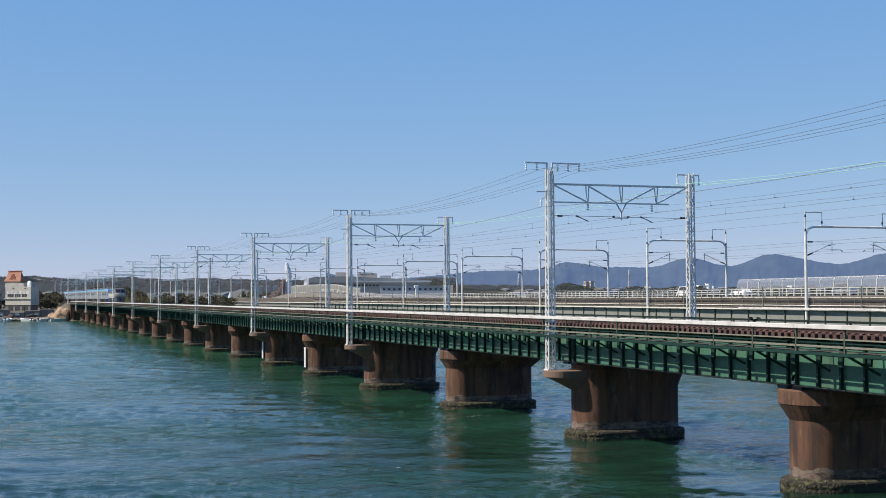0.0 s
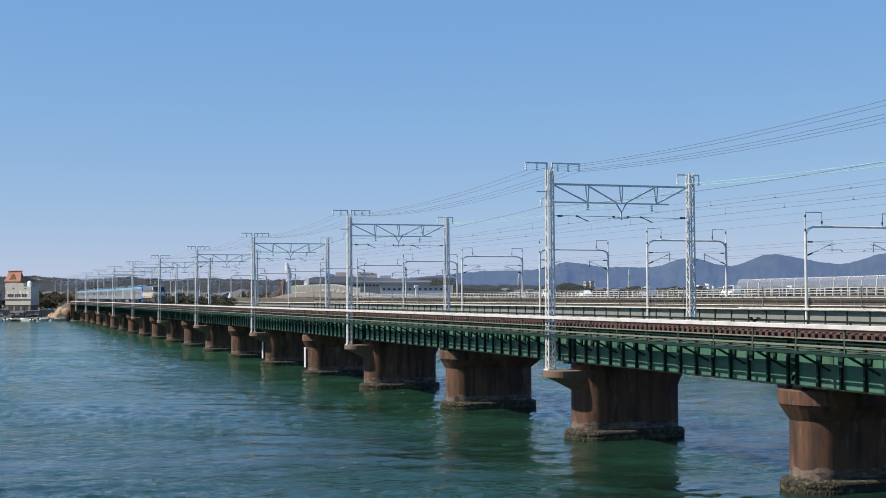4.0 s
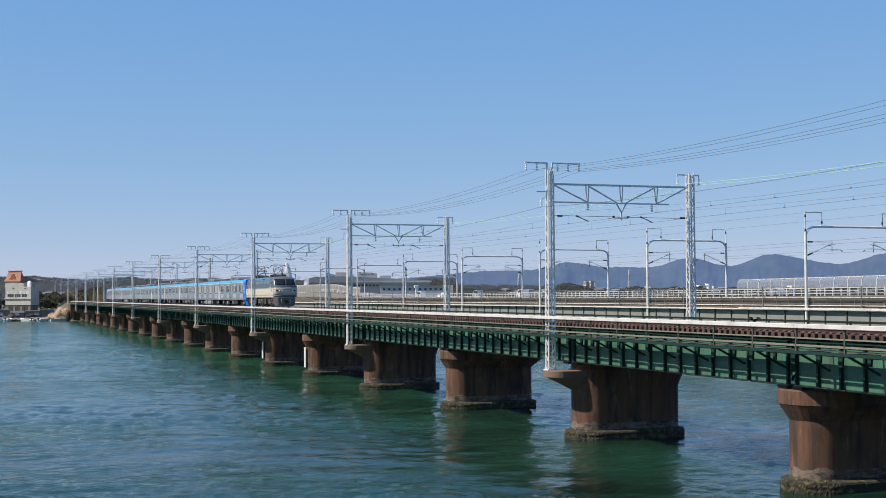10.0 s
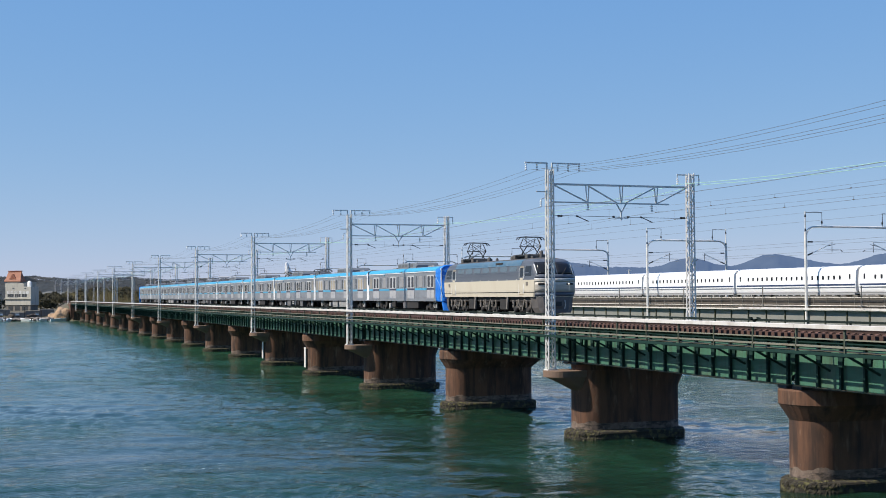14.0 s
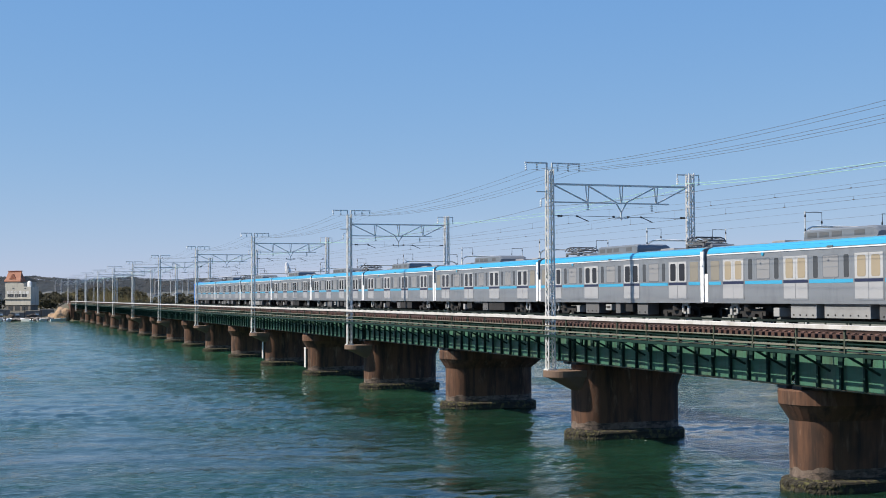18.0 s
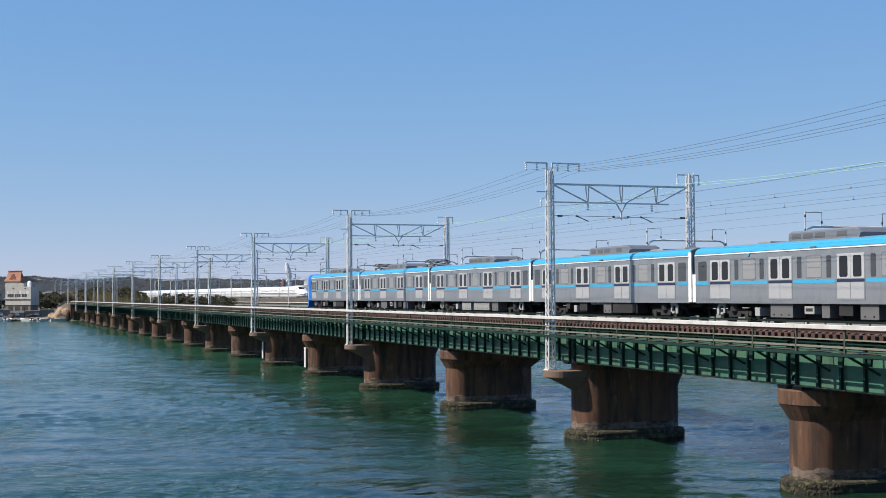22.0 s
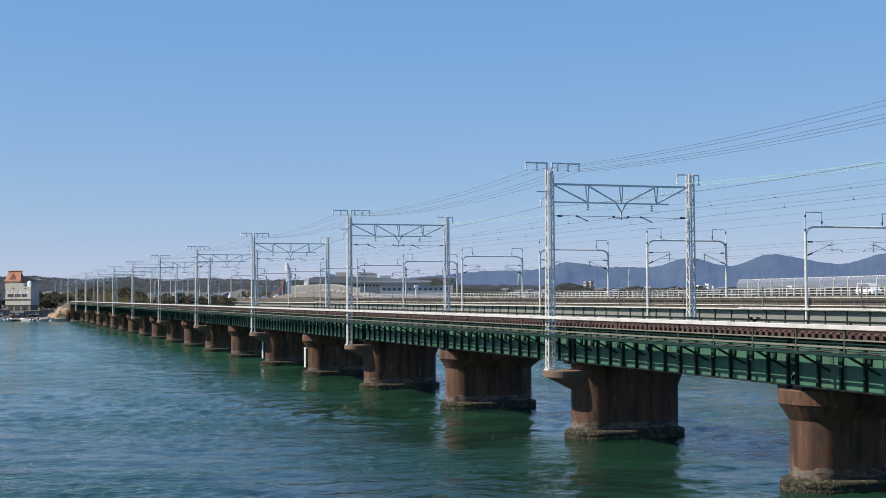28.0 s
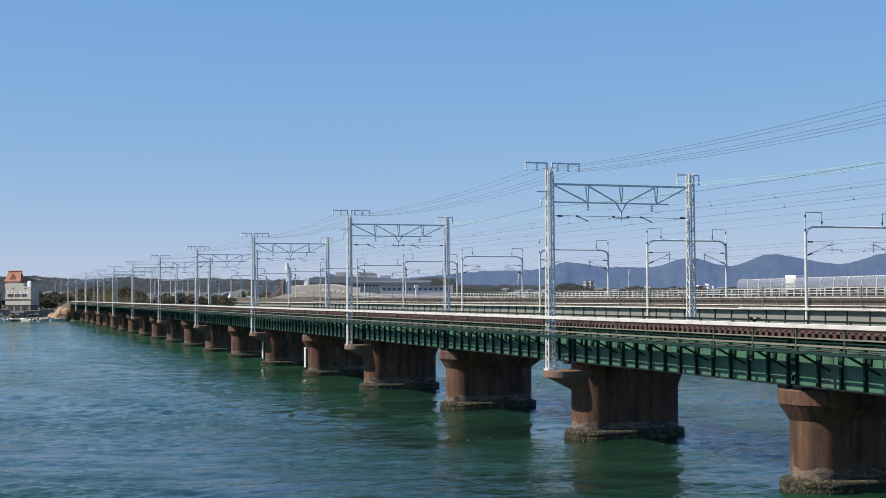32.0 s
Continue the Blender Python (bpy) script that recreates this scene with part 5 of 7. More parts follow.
# small white boats pulled up at the landing
def boat(x, y, turn, s):
    b = thing("small_boat", "small white open boat moored at the shore", "boat", "boats at the landing", (x, y, LEVEL))
    bm = bmesh.new()
    rings = []
    for u, w, zt in ((-2.6, 0.75, 0.7), (-1.0, 0.95, 0.68), (0.8, 0.9, 0.74), (2.0, 0.55, 0.86), (2.8, 0.06, 1.05)):
        rings.append([(u, -w, zt), (u, -w * 0.75, 0.0), (u, 0, -0.15), (u, w * 0.75, 0.0), (u, w, zt), (u, w * 0.85, zt - 0.05), (u, 0, 0.25), (u, -w * 0.85, zt - 0.05)])
    loft(bm, rings)
    part("hull", bm, M_SIGN, b)
    part("thwart", slab(-0.6, -0.3, -0.75, 0.75, 0.5, 0.56), M_BROWN, b)
    part("outboard_motor", slab(-2.95, -2.6, -0.16, 0.16, 0.2, 1.1, 0.05), M_DARK, b)
    b.rotation_euler, b.scale = (0, 0, turn), (s, s, s)


for x, y, a, s in ((19.5, 445.5, 0.9, 1.1), (14.0, 446, 2.2, 1.0), (8.5, 445, 1.3, 1.1), (4.8, 446, 0.8, 1.2), (1.5, 445.5, 2.3, 1.1), (-2.2, 446, 1.0, 1.2), (-5.5, 445.5, 2.0, 1.1), (23.5, 442.5, 0.5, 1.1)):
    boat(x, y, a, s)

# posts, crates and heaps of nets along the landing
M_NET = shader("dark_net_heap", (0.05, 0.042, 0.034), 0.95, 0, 0.5, 3, 0.5, 0.6, (0.10, 0.07, 0.04), 0.5)
NETS = [rock_mesh("net_heap", rnd, M_NET) for _ in range(2)]
for i in range(22):
    x = -14 + 40 * (i + rnd.random()) / 22
    y = 452 + 10 * noise.noise(Vector((x * 0.03, 12, 1))) + rnd.uniform(0, 5)
    kind = i % 3
    if kind == 0:
        bm = bmesh.new()
        tube(bm, [(0, 0, -1.0), (rnd.uniform(-0.1, 0.1), 0, rnd.uniform(2.0, 4.2))], 0.1, 7)
        solid("mooring_post", bm, M_NET, "dark weathered wooden mooring post at the shore", "post", "mooring posts at the landing", (x, y, 0.6))
    elif kind == 1:
        n = new("net_heap", NETS[i % 2])
        n.location, n.scale, n.rotation_euler = (x, y + 2, 1.0), (rnd.uniform(0.9, 1.8), 1.0, rnd.uniform(0.9, 1.5)), (0, 0, rnd.uniform(0, 6))
        tagged(n, "dark heap of fishing nets on the shore", "net heap", "net heaps on the shore")
    else:
        c = thing("fish_crate", "stacked pale plastic crates on the landing", "crate", "crates on the landing", (x, y + 2, 1.0))
        for q in range(3):
            part("crate", slab(-0.6, 0.6, -0.4, 0.4, 0.42 * q, 0.42 * q + 0.4, 0.03), (M_SIGN, M_WALL, M_NET)[(i + q) % 3], c)

# ---------- what stands on the far bank, behind the road ----------
M_HALL = shader("grey_hall_cladding", (0.33, 0.335, 0.33), 0.7, 0, 0.12, 0.3, 0.04, 0.1, (0.26, 0.26, 0.26), 0.3)
M_HALLR = shader("dark_grey_hall_roof", (0.24, 0.25, 0.26), 0.7, 0, 0.15, 0.3, 0.04, 0.1)
M_HALLW = shader("pale_blue_hall_wall", (0.40, 0.42, 0.44), 0.7, 0, 0.08, 0.3, 0.04, 0)
M_BEIGE = shader("beige_block_wall", (0.46, 0.40, 0.35), 0.8, 0, 0.1, 0.3, 0.04, 0)
M_WHITE = shader("white_far_wall", (0.82, 0.82, 0.80), 0.8, 0, 0.08, 0.3, 0.04, 0)
M_PINKR = shader("faded_red_steel", (0.24, 0.15, 0.125), 0.7, 0, 0.2, 0.5, 0.1, 0)

HALL_TURN = 15.8


def on_sight(angle, dist, z=2.5):
    """A spot given by its angle from the bridge's line and its distance."""
    return (math.sin(radians(angle)) * dist, math.cos(radians(angle)) * dist, z)


hall = thing("exhibition_hall", "long grey hall with a dark low roof behind the road", "hall", at=on_sight(13.4, 730))
hall.rotation_euler = (0, 0, radians(-HALL_TURN))
part("wall", slab(0, 64, 0, 16, -1, 12.2), M_HALL, hall)
bm = bmesh.new()
loft(bm, [[(-1, y, 12.2), (-1, y, 14.6), (2, y, 15.4), (18, y, 15.6), (34, y, 14.9), (52, y, 14.0), (65, y, 13.2), (65, y, 12.2)] for y in (-1.5, 17)])
part("roof", bm, M_HALLR, hall, "dark grey low curved roof")
part("eaves_band", slab(20, 64.5, -1.9, -1.51, 12.3, 12.75), M_HALLW, hall)
part("annex", slab(37, 74, -14, -0.2, -1, 9.9), M_HALLW, hall, "pale annex with a row of windows")
part("annex_roof", slab(36.6, 74.4, -14.4, -0.1, 9.9, 10.3), M_HALL, hall)
for i in range(13):
    part("window", slab(38.4 + 2.75 * i, 39.6 + 2.75 * i, -14.06, -14.001, 8.0, 9.0), M_WIN, hall)
for i in range(8):
    part("window", slab(21 + 2.0 * i, 22.4 + 2.0 * i, -0.06, -0.001, 10.2, 11.2), M_WIN, hall)
for x, w, z, h, m in ((13, 5.5, 15.2, 2.6, M_BEIGE), (19, 4, 15.2, 1.7, M_WHITE), (24.5, 11, 14.8, 2.4, M_BEIGE), (26, 8, 17.2, 0.5, M_WHITE), (37, 6, 14.4, 1.6, M_HALLW)):
    part("roof_house", slab(x, x + w, 2, 11, z - 0.8, z + h), m, hall)
sg = thing("sign_pylon", "slim white sign pylon beside the road", "sign pylon", at=on_sight(17.85, 600))
part("post", slab(-0.5, 0.5, -0.3, 0.3, -1, 8.4, 0.1), M_WHITE, sg)
part("sign_board", slab(-0.9, 0.9, -0.36, 0.36, 8.4, 9.6, 0.1), M_WHITE, sg)
for a, w, h in ((12.98, 2.6, 11), (13.1, 2.4, 15)):
    b = thing("lift_tower", "white slab tower beside the grey hall", "tower", "towers by the hall", on_sight(a, 715 + h))
    b.rotation_euler = (0, 0, radians(-HALL_TURN))
    part("wall", slab(0, w, 0, 5, -1, h), M_WHITE, b)
    part("window", slab(w * 0.3, w * 0.7, -0.05, -0.001, h * 0.6, h * 0.7), M_WIN, b)
b = thing("depot", "low pinkish flat-roofed depot beyond the hall", "depot", at=on_sight(19.15, 760))
b.rotation_euler = (0, 0, radians(-19))
part("wall", slab(-3, 3.5, 0, 8, -1, 11.0), M_BEIGE, b)

# the white monument with its red ramp
mon = thing("monument", "tall white pointed monument with a faded red ramp", "monument", at=(136.2, 620, 2.5))
bm = bmesh.new()
loft(bm, [[(math.cos(a) * r * (1 + 0.25 * math.sin(3 * a + z)) + dx, math.sin(a) * r * 0.7, z) for a in [6.283 * k / 10 for k in range(10)]] for z, r, dx in ((12.6, 0.8, 0.9), (13.8, 1.15, 0.8), (15.2, 1.25, 0.7), (16.8, 1.3, 0.5), (18.4, 1.15, 0.1), (20.0, 0.75, -0.3), (20.8, 0.15, -0.4))])
part("spire", bm, M_WHITE, mon)
part("shaft", slab(-0.4, 1.9, -0.8, 0.8, -1, 12.6, 0.15), M_WHITE, mon)
part("column", slab(-2.3, -1.1, -0.8, 0.8, -1, 12.6, 0.2), M_PINKR, mon, "faded red column")
bm = bmesh.new()
for k in range(3):
    tube(bm, [(-10 + k, -2 - k, 4.6), (-7.5 + k, -2 - k, 5.6), (-5.0 + k * 0.6, -2 - k, 7.6), (-3.2 + k * 0.4, -2 - k, 10.4), (-2.4, -2 - k, 13.0)], 0.2, 7)
part("ramp", bm, M_PINKR, mon, "faded red curved steel ramp")
bm = bmesh.new()
for k in range(5):
    beam(bm, (-8.5 + 1.5 * k, -3, -1), (-8.5 + 1.5 * k, -3, 5.0 + 0.35 * k * k), 0.3)
part("ramp_post", bm, M_PINKR, mon)
M_GREENS = shader("green_slide", (0.03, 0.22, 0.13), 0.6, 0, 0.1, 0.5, 0.1, 0)
for x, y, h, m, nm in ((107.5, 610, 6.8, M_WHITE, "white"), (101.5, 606, 5.5, M_GREENS, "green"), (98.5, 600, 4.0, M_WHITE, "white")):
    f = thing("park_figure", f"{nm} plain park figure on a pedestal", "figure", "figures of the park", (x, y, 2.3))
    bm = bmesh.new()
    loft(bm, [[(math.cos(a) * r, math.sin(a) * r, z) for a in [6.283 * k / 8 for k in range(8)]] for z, r in ((0, 1.3), (h * 0.3, 1.0), (h * 0.6, 0.8), (h * 0.8, 0.5), (h, 0.2))], smooth=True)
    part("shape", bm, m, f)
# sheds with rows of round roofs
for i in range(7):
    s = thing("arched_shed", "small grey arched shed roof in a row", "shed", "row of arched sheds", on_sight(11.0 + 0.30 * i, 690, 6.4))
    s.rotation_euler = (0, 0, radians(-12))
    bm = bmesh.new()
    arc = [(1.3 * math.cos(a), 5.6 + 1.2 * math.sin(a)) for a in [math.pi * k / 8 for k in range(9)]]
    loft(bm, [[(x, y, z) for x, z in [(1.3, -5.0)] + arc + [(-1.3, -5.0)]] for y in (0, 10)])
    part("shell", bm, M_HALL, s)
    part("front", slab(-1.05, 1.05, -0.2, -0.01, -4.5, 5.7), M_HALLR, s)
# dark evergreens that hide the sheds' walls
for i in range(26):
    x, y, z = on_sight(10.4 + 2.9 * (i + rnd.random()) / 26, 655 + 12 * rnd.random())
    plant(x, y, "pine" if i % 2 else "shrub", rnd.uniform(1.0, 1.25))

# houses of the town far behind
rnd = random.Random(21)
M_ROOFB = shader("blue_grey_far_roof", (0.13, 0.145, 0.17), 0.8, 0, 0.2, 0.3, 0.04, 0)
for i in range(80):
    a = radians(21.5 + 18.5 * (i + rnd.random()) / 80)
    d = rnd.uniform(960, 1290)
    w, h, l = rnd.uniform(3.5, 8), rnd.uniform(1.6, 3.0), rnd.uniform(5, 8)
    b = thing("town_house", "small far house with a low roof across the lagoon", "house", "houses of the far town", (math.sin(a) * d, math.cos(a) * d, town_z(d)))
    b.rotation_euler = (0, 0, rnd.uniform(-1.2, -0.4) - a)
    wall = rnd.choice((M_WHITE, M_BEIGE, M_HALLW, M_HALL, M_HALL, M_WALLD))
    part("wall", slab(-w / 2, w / 2, 0, l, -1, h), wall, b)
    bm = bmesh.new()
    loft(bm, [[(-w / 2 - 0.4, y, h), (-w / 2 - 0.4, y, h + 0.2), (0, y, h + 1.2), (w / 2 + 0.4, y, h + 0.2), (w / 2 + 0.4, y, h)] for y in (-0.4, l + 0.4)])
    part("roof", bm, rnd.choice((M_ROOFB, M_HALLR, M_ROOFB, M_HALLR, M_WALLD)), b)
    for q in range(int(w / 3)):
        part("window", slab(-w / 2 + 1 + 3 * q, -w / 2 + 2.4 + 3 * q, -0.06, -0.001, h * 0.45, h * 0.7), M_WIN, b)
for a, d, w, h in ((24.98, 1250, 3.2, 9), (25.2, 1250, 3.2, 9.5), (25.38, 1260, 2.6, 8.5), (29.72, 1230, 8, 5), (30.05, 1230, 5, 6.5), (30.27, 1240, 4, 4.5), (27.6, 1250, 9, 4), (33.4, 1240, 7, 4.5)):
    r = radians(a)
    b = thing("apartment_block", "beige apartment block standing over the far town", "apartment block", "blocks of the far town", (math.sin(r) * d, math.cos(r) * d, town_z(d)))
    b.rotation_euler = (0, 0, -r - 0.9)
    part("wall", slab(-w / 2, w / 2, 0, 4.5, -1, h), M_BEIGE if a < 25.3 else M_WHITE, b)
    for fl in range(int(h / 3)):
        part("balcony", slab(-w / 2 + 0.5, w / 2 - 0.5, -0.5, -0.001, 1.2 + 3 * fl, 2.0 + 3 * fl), M_WALLD, b)
# a few pale houses on the rise behind the far bank
for i, a in enumerate((3.6, 4.4, 5.3, 6.1, 7.0, 7.9, 8.35, 9.2, 9.9)):
    x, y, z = on_sight(a, 842 + 6 * (i % 4), 5.4)
    b = thing("hill_house", "small pale house on the rise behind the far bank", "house", "houses on the rise", (x, y, z))
    b.rotation_euler = (0, 0, radians(-a) + 0.3 * (i % 3 - 1))
    w = 3.0 + 1.3 * (i % 3)
    part("wall", slab(-w / 2, w / 2, 0, 5, -3, 3.0 + 0.5 * (i % 2)), (M_BEIGE, M_WHITE, M_HALL)[i % 3], b)
    bm = bmesh.new()
    loft(bm, [[(-w / 2 - 0.4, yy, 2.99 + 0.5 * (i % 2)), (0, yy, 4.3 + 0.5 * (i % 2)), (w / 2 + 0.4, yy, 2.99 + 0.5 * (i % 2))] for yy in (-0.4, 5.4)])
    part("roof", bm, (M_ROOFB, M_HALLR)[i % 2], b)
# low woods in front of the town
vs, fs = [], []
for i in range(16000):
    a = rnd.uniform(17.5, 40.0)
    low = bumps(a, ((18.6, 1.0, 10), (24.3, 0.7, 6)), 2.0) if a < 24.9 else 3.4 + 2.2 * noise.noise(Vector((a * 1.3, 4, 0)))
    d = rnd.uniform(935, 1300)
    r = radians(a)
    top = max(1.5, low + 3 * noise.noise(Vector((a * 1.1, 0, 7))))
    c = Vector((math.sin(r) * d, math.cos(r) * d, town_z(d) - 0.5 + rnd.random() * top))
    s = rnd.uniform(0.7, 1.7)
    k = len(vs)
    for q in range(5):
        b = q * 1.2566 + rnd.random()
        vs.append((c.x + math.cos(b) * s, c.y + math.sin(b) * s * 0.8, c.z + rnd.uniform(-0.4, 0.2) * s))
    vs.append((c.x, c.y, c.z + s * rnd.uniform(0.5, 0.8)))
    fs += [(k + q, k + (q + 1) % 5, k + 5) for q in range(5)]
me = bpy.data.meshes.new("town_woods")
me.from_pydata(vs, [], fs)
me.polygons.foreach_set("use_smooth", [True] * len(fs))
me.materials.append(M_WOODN)
tagged(new("town_woods", me), "dark low woods between the far houses", "woods", kind="stuff")
# a pylon or two against the hills
for a, d, h in ((22.2, 1500, 30), (26.85, 1500, 34)):
    r = radians(a)
    bm = bmesh.new()
    lattice(bm, 0, 0, 0, h, 3.2, 0.8, 9, 0.22)
    for z in (h * 0.72, h * 0.85, h * 0.97):
        beam(bm, (-3.4, 0, z), (3.4, 0, z), 0.3)
    p = solid("pylon", bm, M_GALV, "grey lattice power pylon on the far bank", "pylon", "pylons", (math.sin(r) * d, math.cos(r) * d, 2.0))

# ---------- train materials ----------
M_STEEL = shader("brushed_steel_body", (0.285, 0.298, 0.315), 0.32, 0.35, 0.1, 3.0, 0.2, 0.03, (0.30, 0.30, 0.31), 0.35, (1, 0.3, 1), spec=0.8, streak=(((0.15, 0.155, 0.165), 0.4, (1.5, 1.5, 0.35), 0.5, 0.72),))
M_ROOFGREY = shader("grey_roof_sheet", (0.26, 0.26, 0.265), 0.7, 0, 0.15, 2.0, 0.3, 0.08, (0.17, 0.165, 0.16), 0.4)
M_ACGREY = shader("roof_unit_grey", (0.15, 0.168, 0.192), 0.7, 0, 0.15, 2.0, 0.3, 0.08)
M_GRILLE = shader("dusty_grille", (0.10, 0.105, 0.112), 0.8, 0, 0.2, 6, 0.4, 0.1)
# loco side windows: the sky's reflection is mixed into the glass colour
M_LWIN = shader("loco_glass_sky_tint", (0.095, 0.125, 0.145), 0.12, 0, 0.2, 0.7, 0.2, 0)
M_SKYBLUE = shader("sky_blue_film", (0.05, 0.36, 0.58), 0.28, 0, 0.05, 2, 0.3, 0.02, spec=0.7)
M_SKYLINE = shader("white_film", (0.78, 0.79, 0.8), 0.4, 0, 0.05, 2, 0.3, 0)
M_NAVY = shader("navy_film", (0.025, 0.03, 0.07), 0.4, 0, 0.1, 2, 0.3, 0)
M_DOORP = shader("pale_door_steel", (0.43, 0.43, 0.435), 0.4, 0.15, 0.05, 3, 0.3, 0.02)
M_DOORF = shader("door_frame_steel", (0.50, 0.50, 0.50), 0.4, 0.1, 0.05, 3, 0.3, 0.02)
M_GLASS = shader("dark_train_glass", (0.02, 0.022, 0.026), 0.08, 0, 0.3, 0.7, 0.2, 0, spec=0.18)
M_GLASSN = shader("grey_train_glass", (0.06, 0.066, 0.072), 0.1, 0, 0.3, 0.7, 0.2, 0, spec=0.3)
M_BLIND = shader("lowered_blind", (0.27, 0.27, 0.275), 0.5, 0, 0.1, 3, 0.3, 0.02)
M_SIDEWIN = shader("end_window_blind", (0.26, 0.235, 0.19), 0.3, 0, 0.2, 1, 0.3, 0)
M_DRAWN = shader("tan_door_blind", (0.36, 0.30, 0.21), 0.4, 0, 0.15, 2, 0.4, 0)
M_FIN = shader("white_gangway_fin", (0.80, 0.80, 0.79), 0.6, 0, 0.05, 3, 0.3, 0.05)
M_BLACK = shader("black_rubber", (0.015, 0.015, 0.016), 0.8, 0, 0.3, 3, 0.3, 0.05)
M_UNDER = shader("dusty_underframe", (0.024, 0.023, 0.023), 0.85, 0, 0.4, 3, 0.5, 0.15, (0.06, 0.05, 0.042), 0.4)
M_UBOX = shader("grey_equipment_box", (0.13, 0.13, 0.132), 0.7, 0, 0.15, 3, 0.4, 0.08, (0.12, 0.11, 0.1), 0.35)
M_UBOXG = shader("light_grey_equipment_box", (0.29, 0.29, 0.285), 0.65, 0, 0.15, 3, 0.4, 0.05, (0.2, 0.19, 0.18), 0.4)
M_UBOXL = shader("pale_equipment_box", (0.36, 0.36, 0.35), 0.6, 0, 0.15, 3, 0.4, 0.05)
M_TARP = shader("blue_tarpaulin", (0.012, 0.16, 0.62), 0.45, 0, 0.25, 1.6, 0.8, 0.9, (0.03, 0.28, 0.75), 0.5)
M_ROPE = shader("pale_rope", (0.25, 0.42, 0.62), 0.8, 0, 0.1, 5, 1, 0)
M_RED = shader("red_lamp_cover", (0.35, 0.03, 0.02), 0.5, 0, 0.1, 4, 1, 0)


def panel(bm, x, y0, y1, z0, z1, d, r=0.0):
    """A plate on a side at x, proud by d (signed), with cut corners of size r."""
    if not r:
        box(bm, min(x, x + d), max(x, x + d), y0, y1, z0, z1)
        return
    ring = []
    for cy, cz, a0 in ((y1 - r, z1 - r, 0), (y0 + r, z1 - r, 90), (y0 + r, z0 + r, 180), (y1 - r, z0 + r, 270)):
        ring += [(cy + r * math.cos(radians(a0 + q)), cz + r * math.sin(radians(a0 + q))) for q in (0, 30, 60, 90)]
    loft(bm, [[(x, a, b) for a, b in ring], [(x + d, a, b) for a, b in ring]])


def panel_mesh(name, mat, y0, y1, z0, z1, d, r=0.0):
    bm = bmesh.new()
    panel(bm, 0, y0, y1, z0, z1, d, r)
    return mesh_of(name, bm, mat)


# ---------- bogies ----------
def wheelset_mesh(r):
    bm = bmesh.new()
    tube(bm, [(-0.95, 0, r), (0.95, 0, r)], 0.08, 8)
    for s in (-1, 1):
        tube(bm, [(s * 0.50, 0, r), (s * 0.53, 0, r), (s * 0.545, 0, r), (s * 0.63, 0, r)], [r * 0.5, r + 0.02, r, r], 20)
    return mesh_of("wheelset", bm, M_DARK)


WHEEL = wheelset_mesh(0.43)


def bogie_frame_mesh(half):
    bm = bmesh.new()
    for s in (-1, 1):
        x = s * 0.98
        ring = ((-half - 0.35, 0.42), (-half + 0.5, 0.52), (-0.5, 0.36), (0.5, 0.36), (half - 0.5, 0.52), (half + 0.35, 0.42), (half + 0.35, 0.62), (half - 0.4, 0.72), (-half + 0.4, 0.72), (-half - 0.35, 0.62))
        loft(bm, [[(x + q, y, z) for y, z in ring] for q in (-0.09, 0.09)])
        tube(bm, [(x + s * 0.02, 0, 0.62), (x + s * 0.02, 0, 0.95)], 0.26, 12)
        for e in (-1, 1):
            box(bm, x - 0.13, x + 0.13, e * half - 0.15, e * half + 0.15, 0.28, 0.58)
    box(bm, -0.9, 0.9, -0.2, 0.2, 0.4, 0.75)
    return mesh_of("bogie_frame", bm, M_UNDER)


BOGIE = bogie_frame_mesh(1.05)
YAW = []
for s in (-1, 1):
    bm = bmesh.new()
    for y0, y1, z0, z1 in ((0.72, 0.86, 0.52, 0.98), (0.86, 1.30, 0.84, 0.98), (1.22, 1.42, 0.46, 0.84), (0.86, 1.1, 0.46, 0.56)):
        box(bm, s * 1.13 - 0.04, s * 1.13 + 0.04, y0, y1, z0, z1)
    YAW.append(mesh_of("bogie_damper", bm, M_UBOXL))


def add_bogie(parent, y, frame_mesh, half, flip=False):
    b = piece("bogie", frame_mesh, parent, (0, y, 0), (0, 0, math.pi) if flip else None)
    for e in (-1, 1):
        piece("wheelset", WHEEL, b, (0, e * half, 0))
    return b


# ---------- the commuter train ----------
CAR_L = 19.5


def car_section(grow=0.0):
    half = [(1.39, 0.98), (1.40, 1.3), (1.40, 3.28), (1.36, 3.42), (1.26, 3.53), (1.05, 3.60), (0.55, 3.655), (0.0, 3.67)]
    half = [(x + grow * (x > 0), z + grow * (z > 3)) for x, z in half]
    return [(-x, z) for x, z in half] + [(x, z) for x, z in half[-2::-1]]


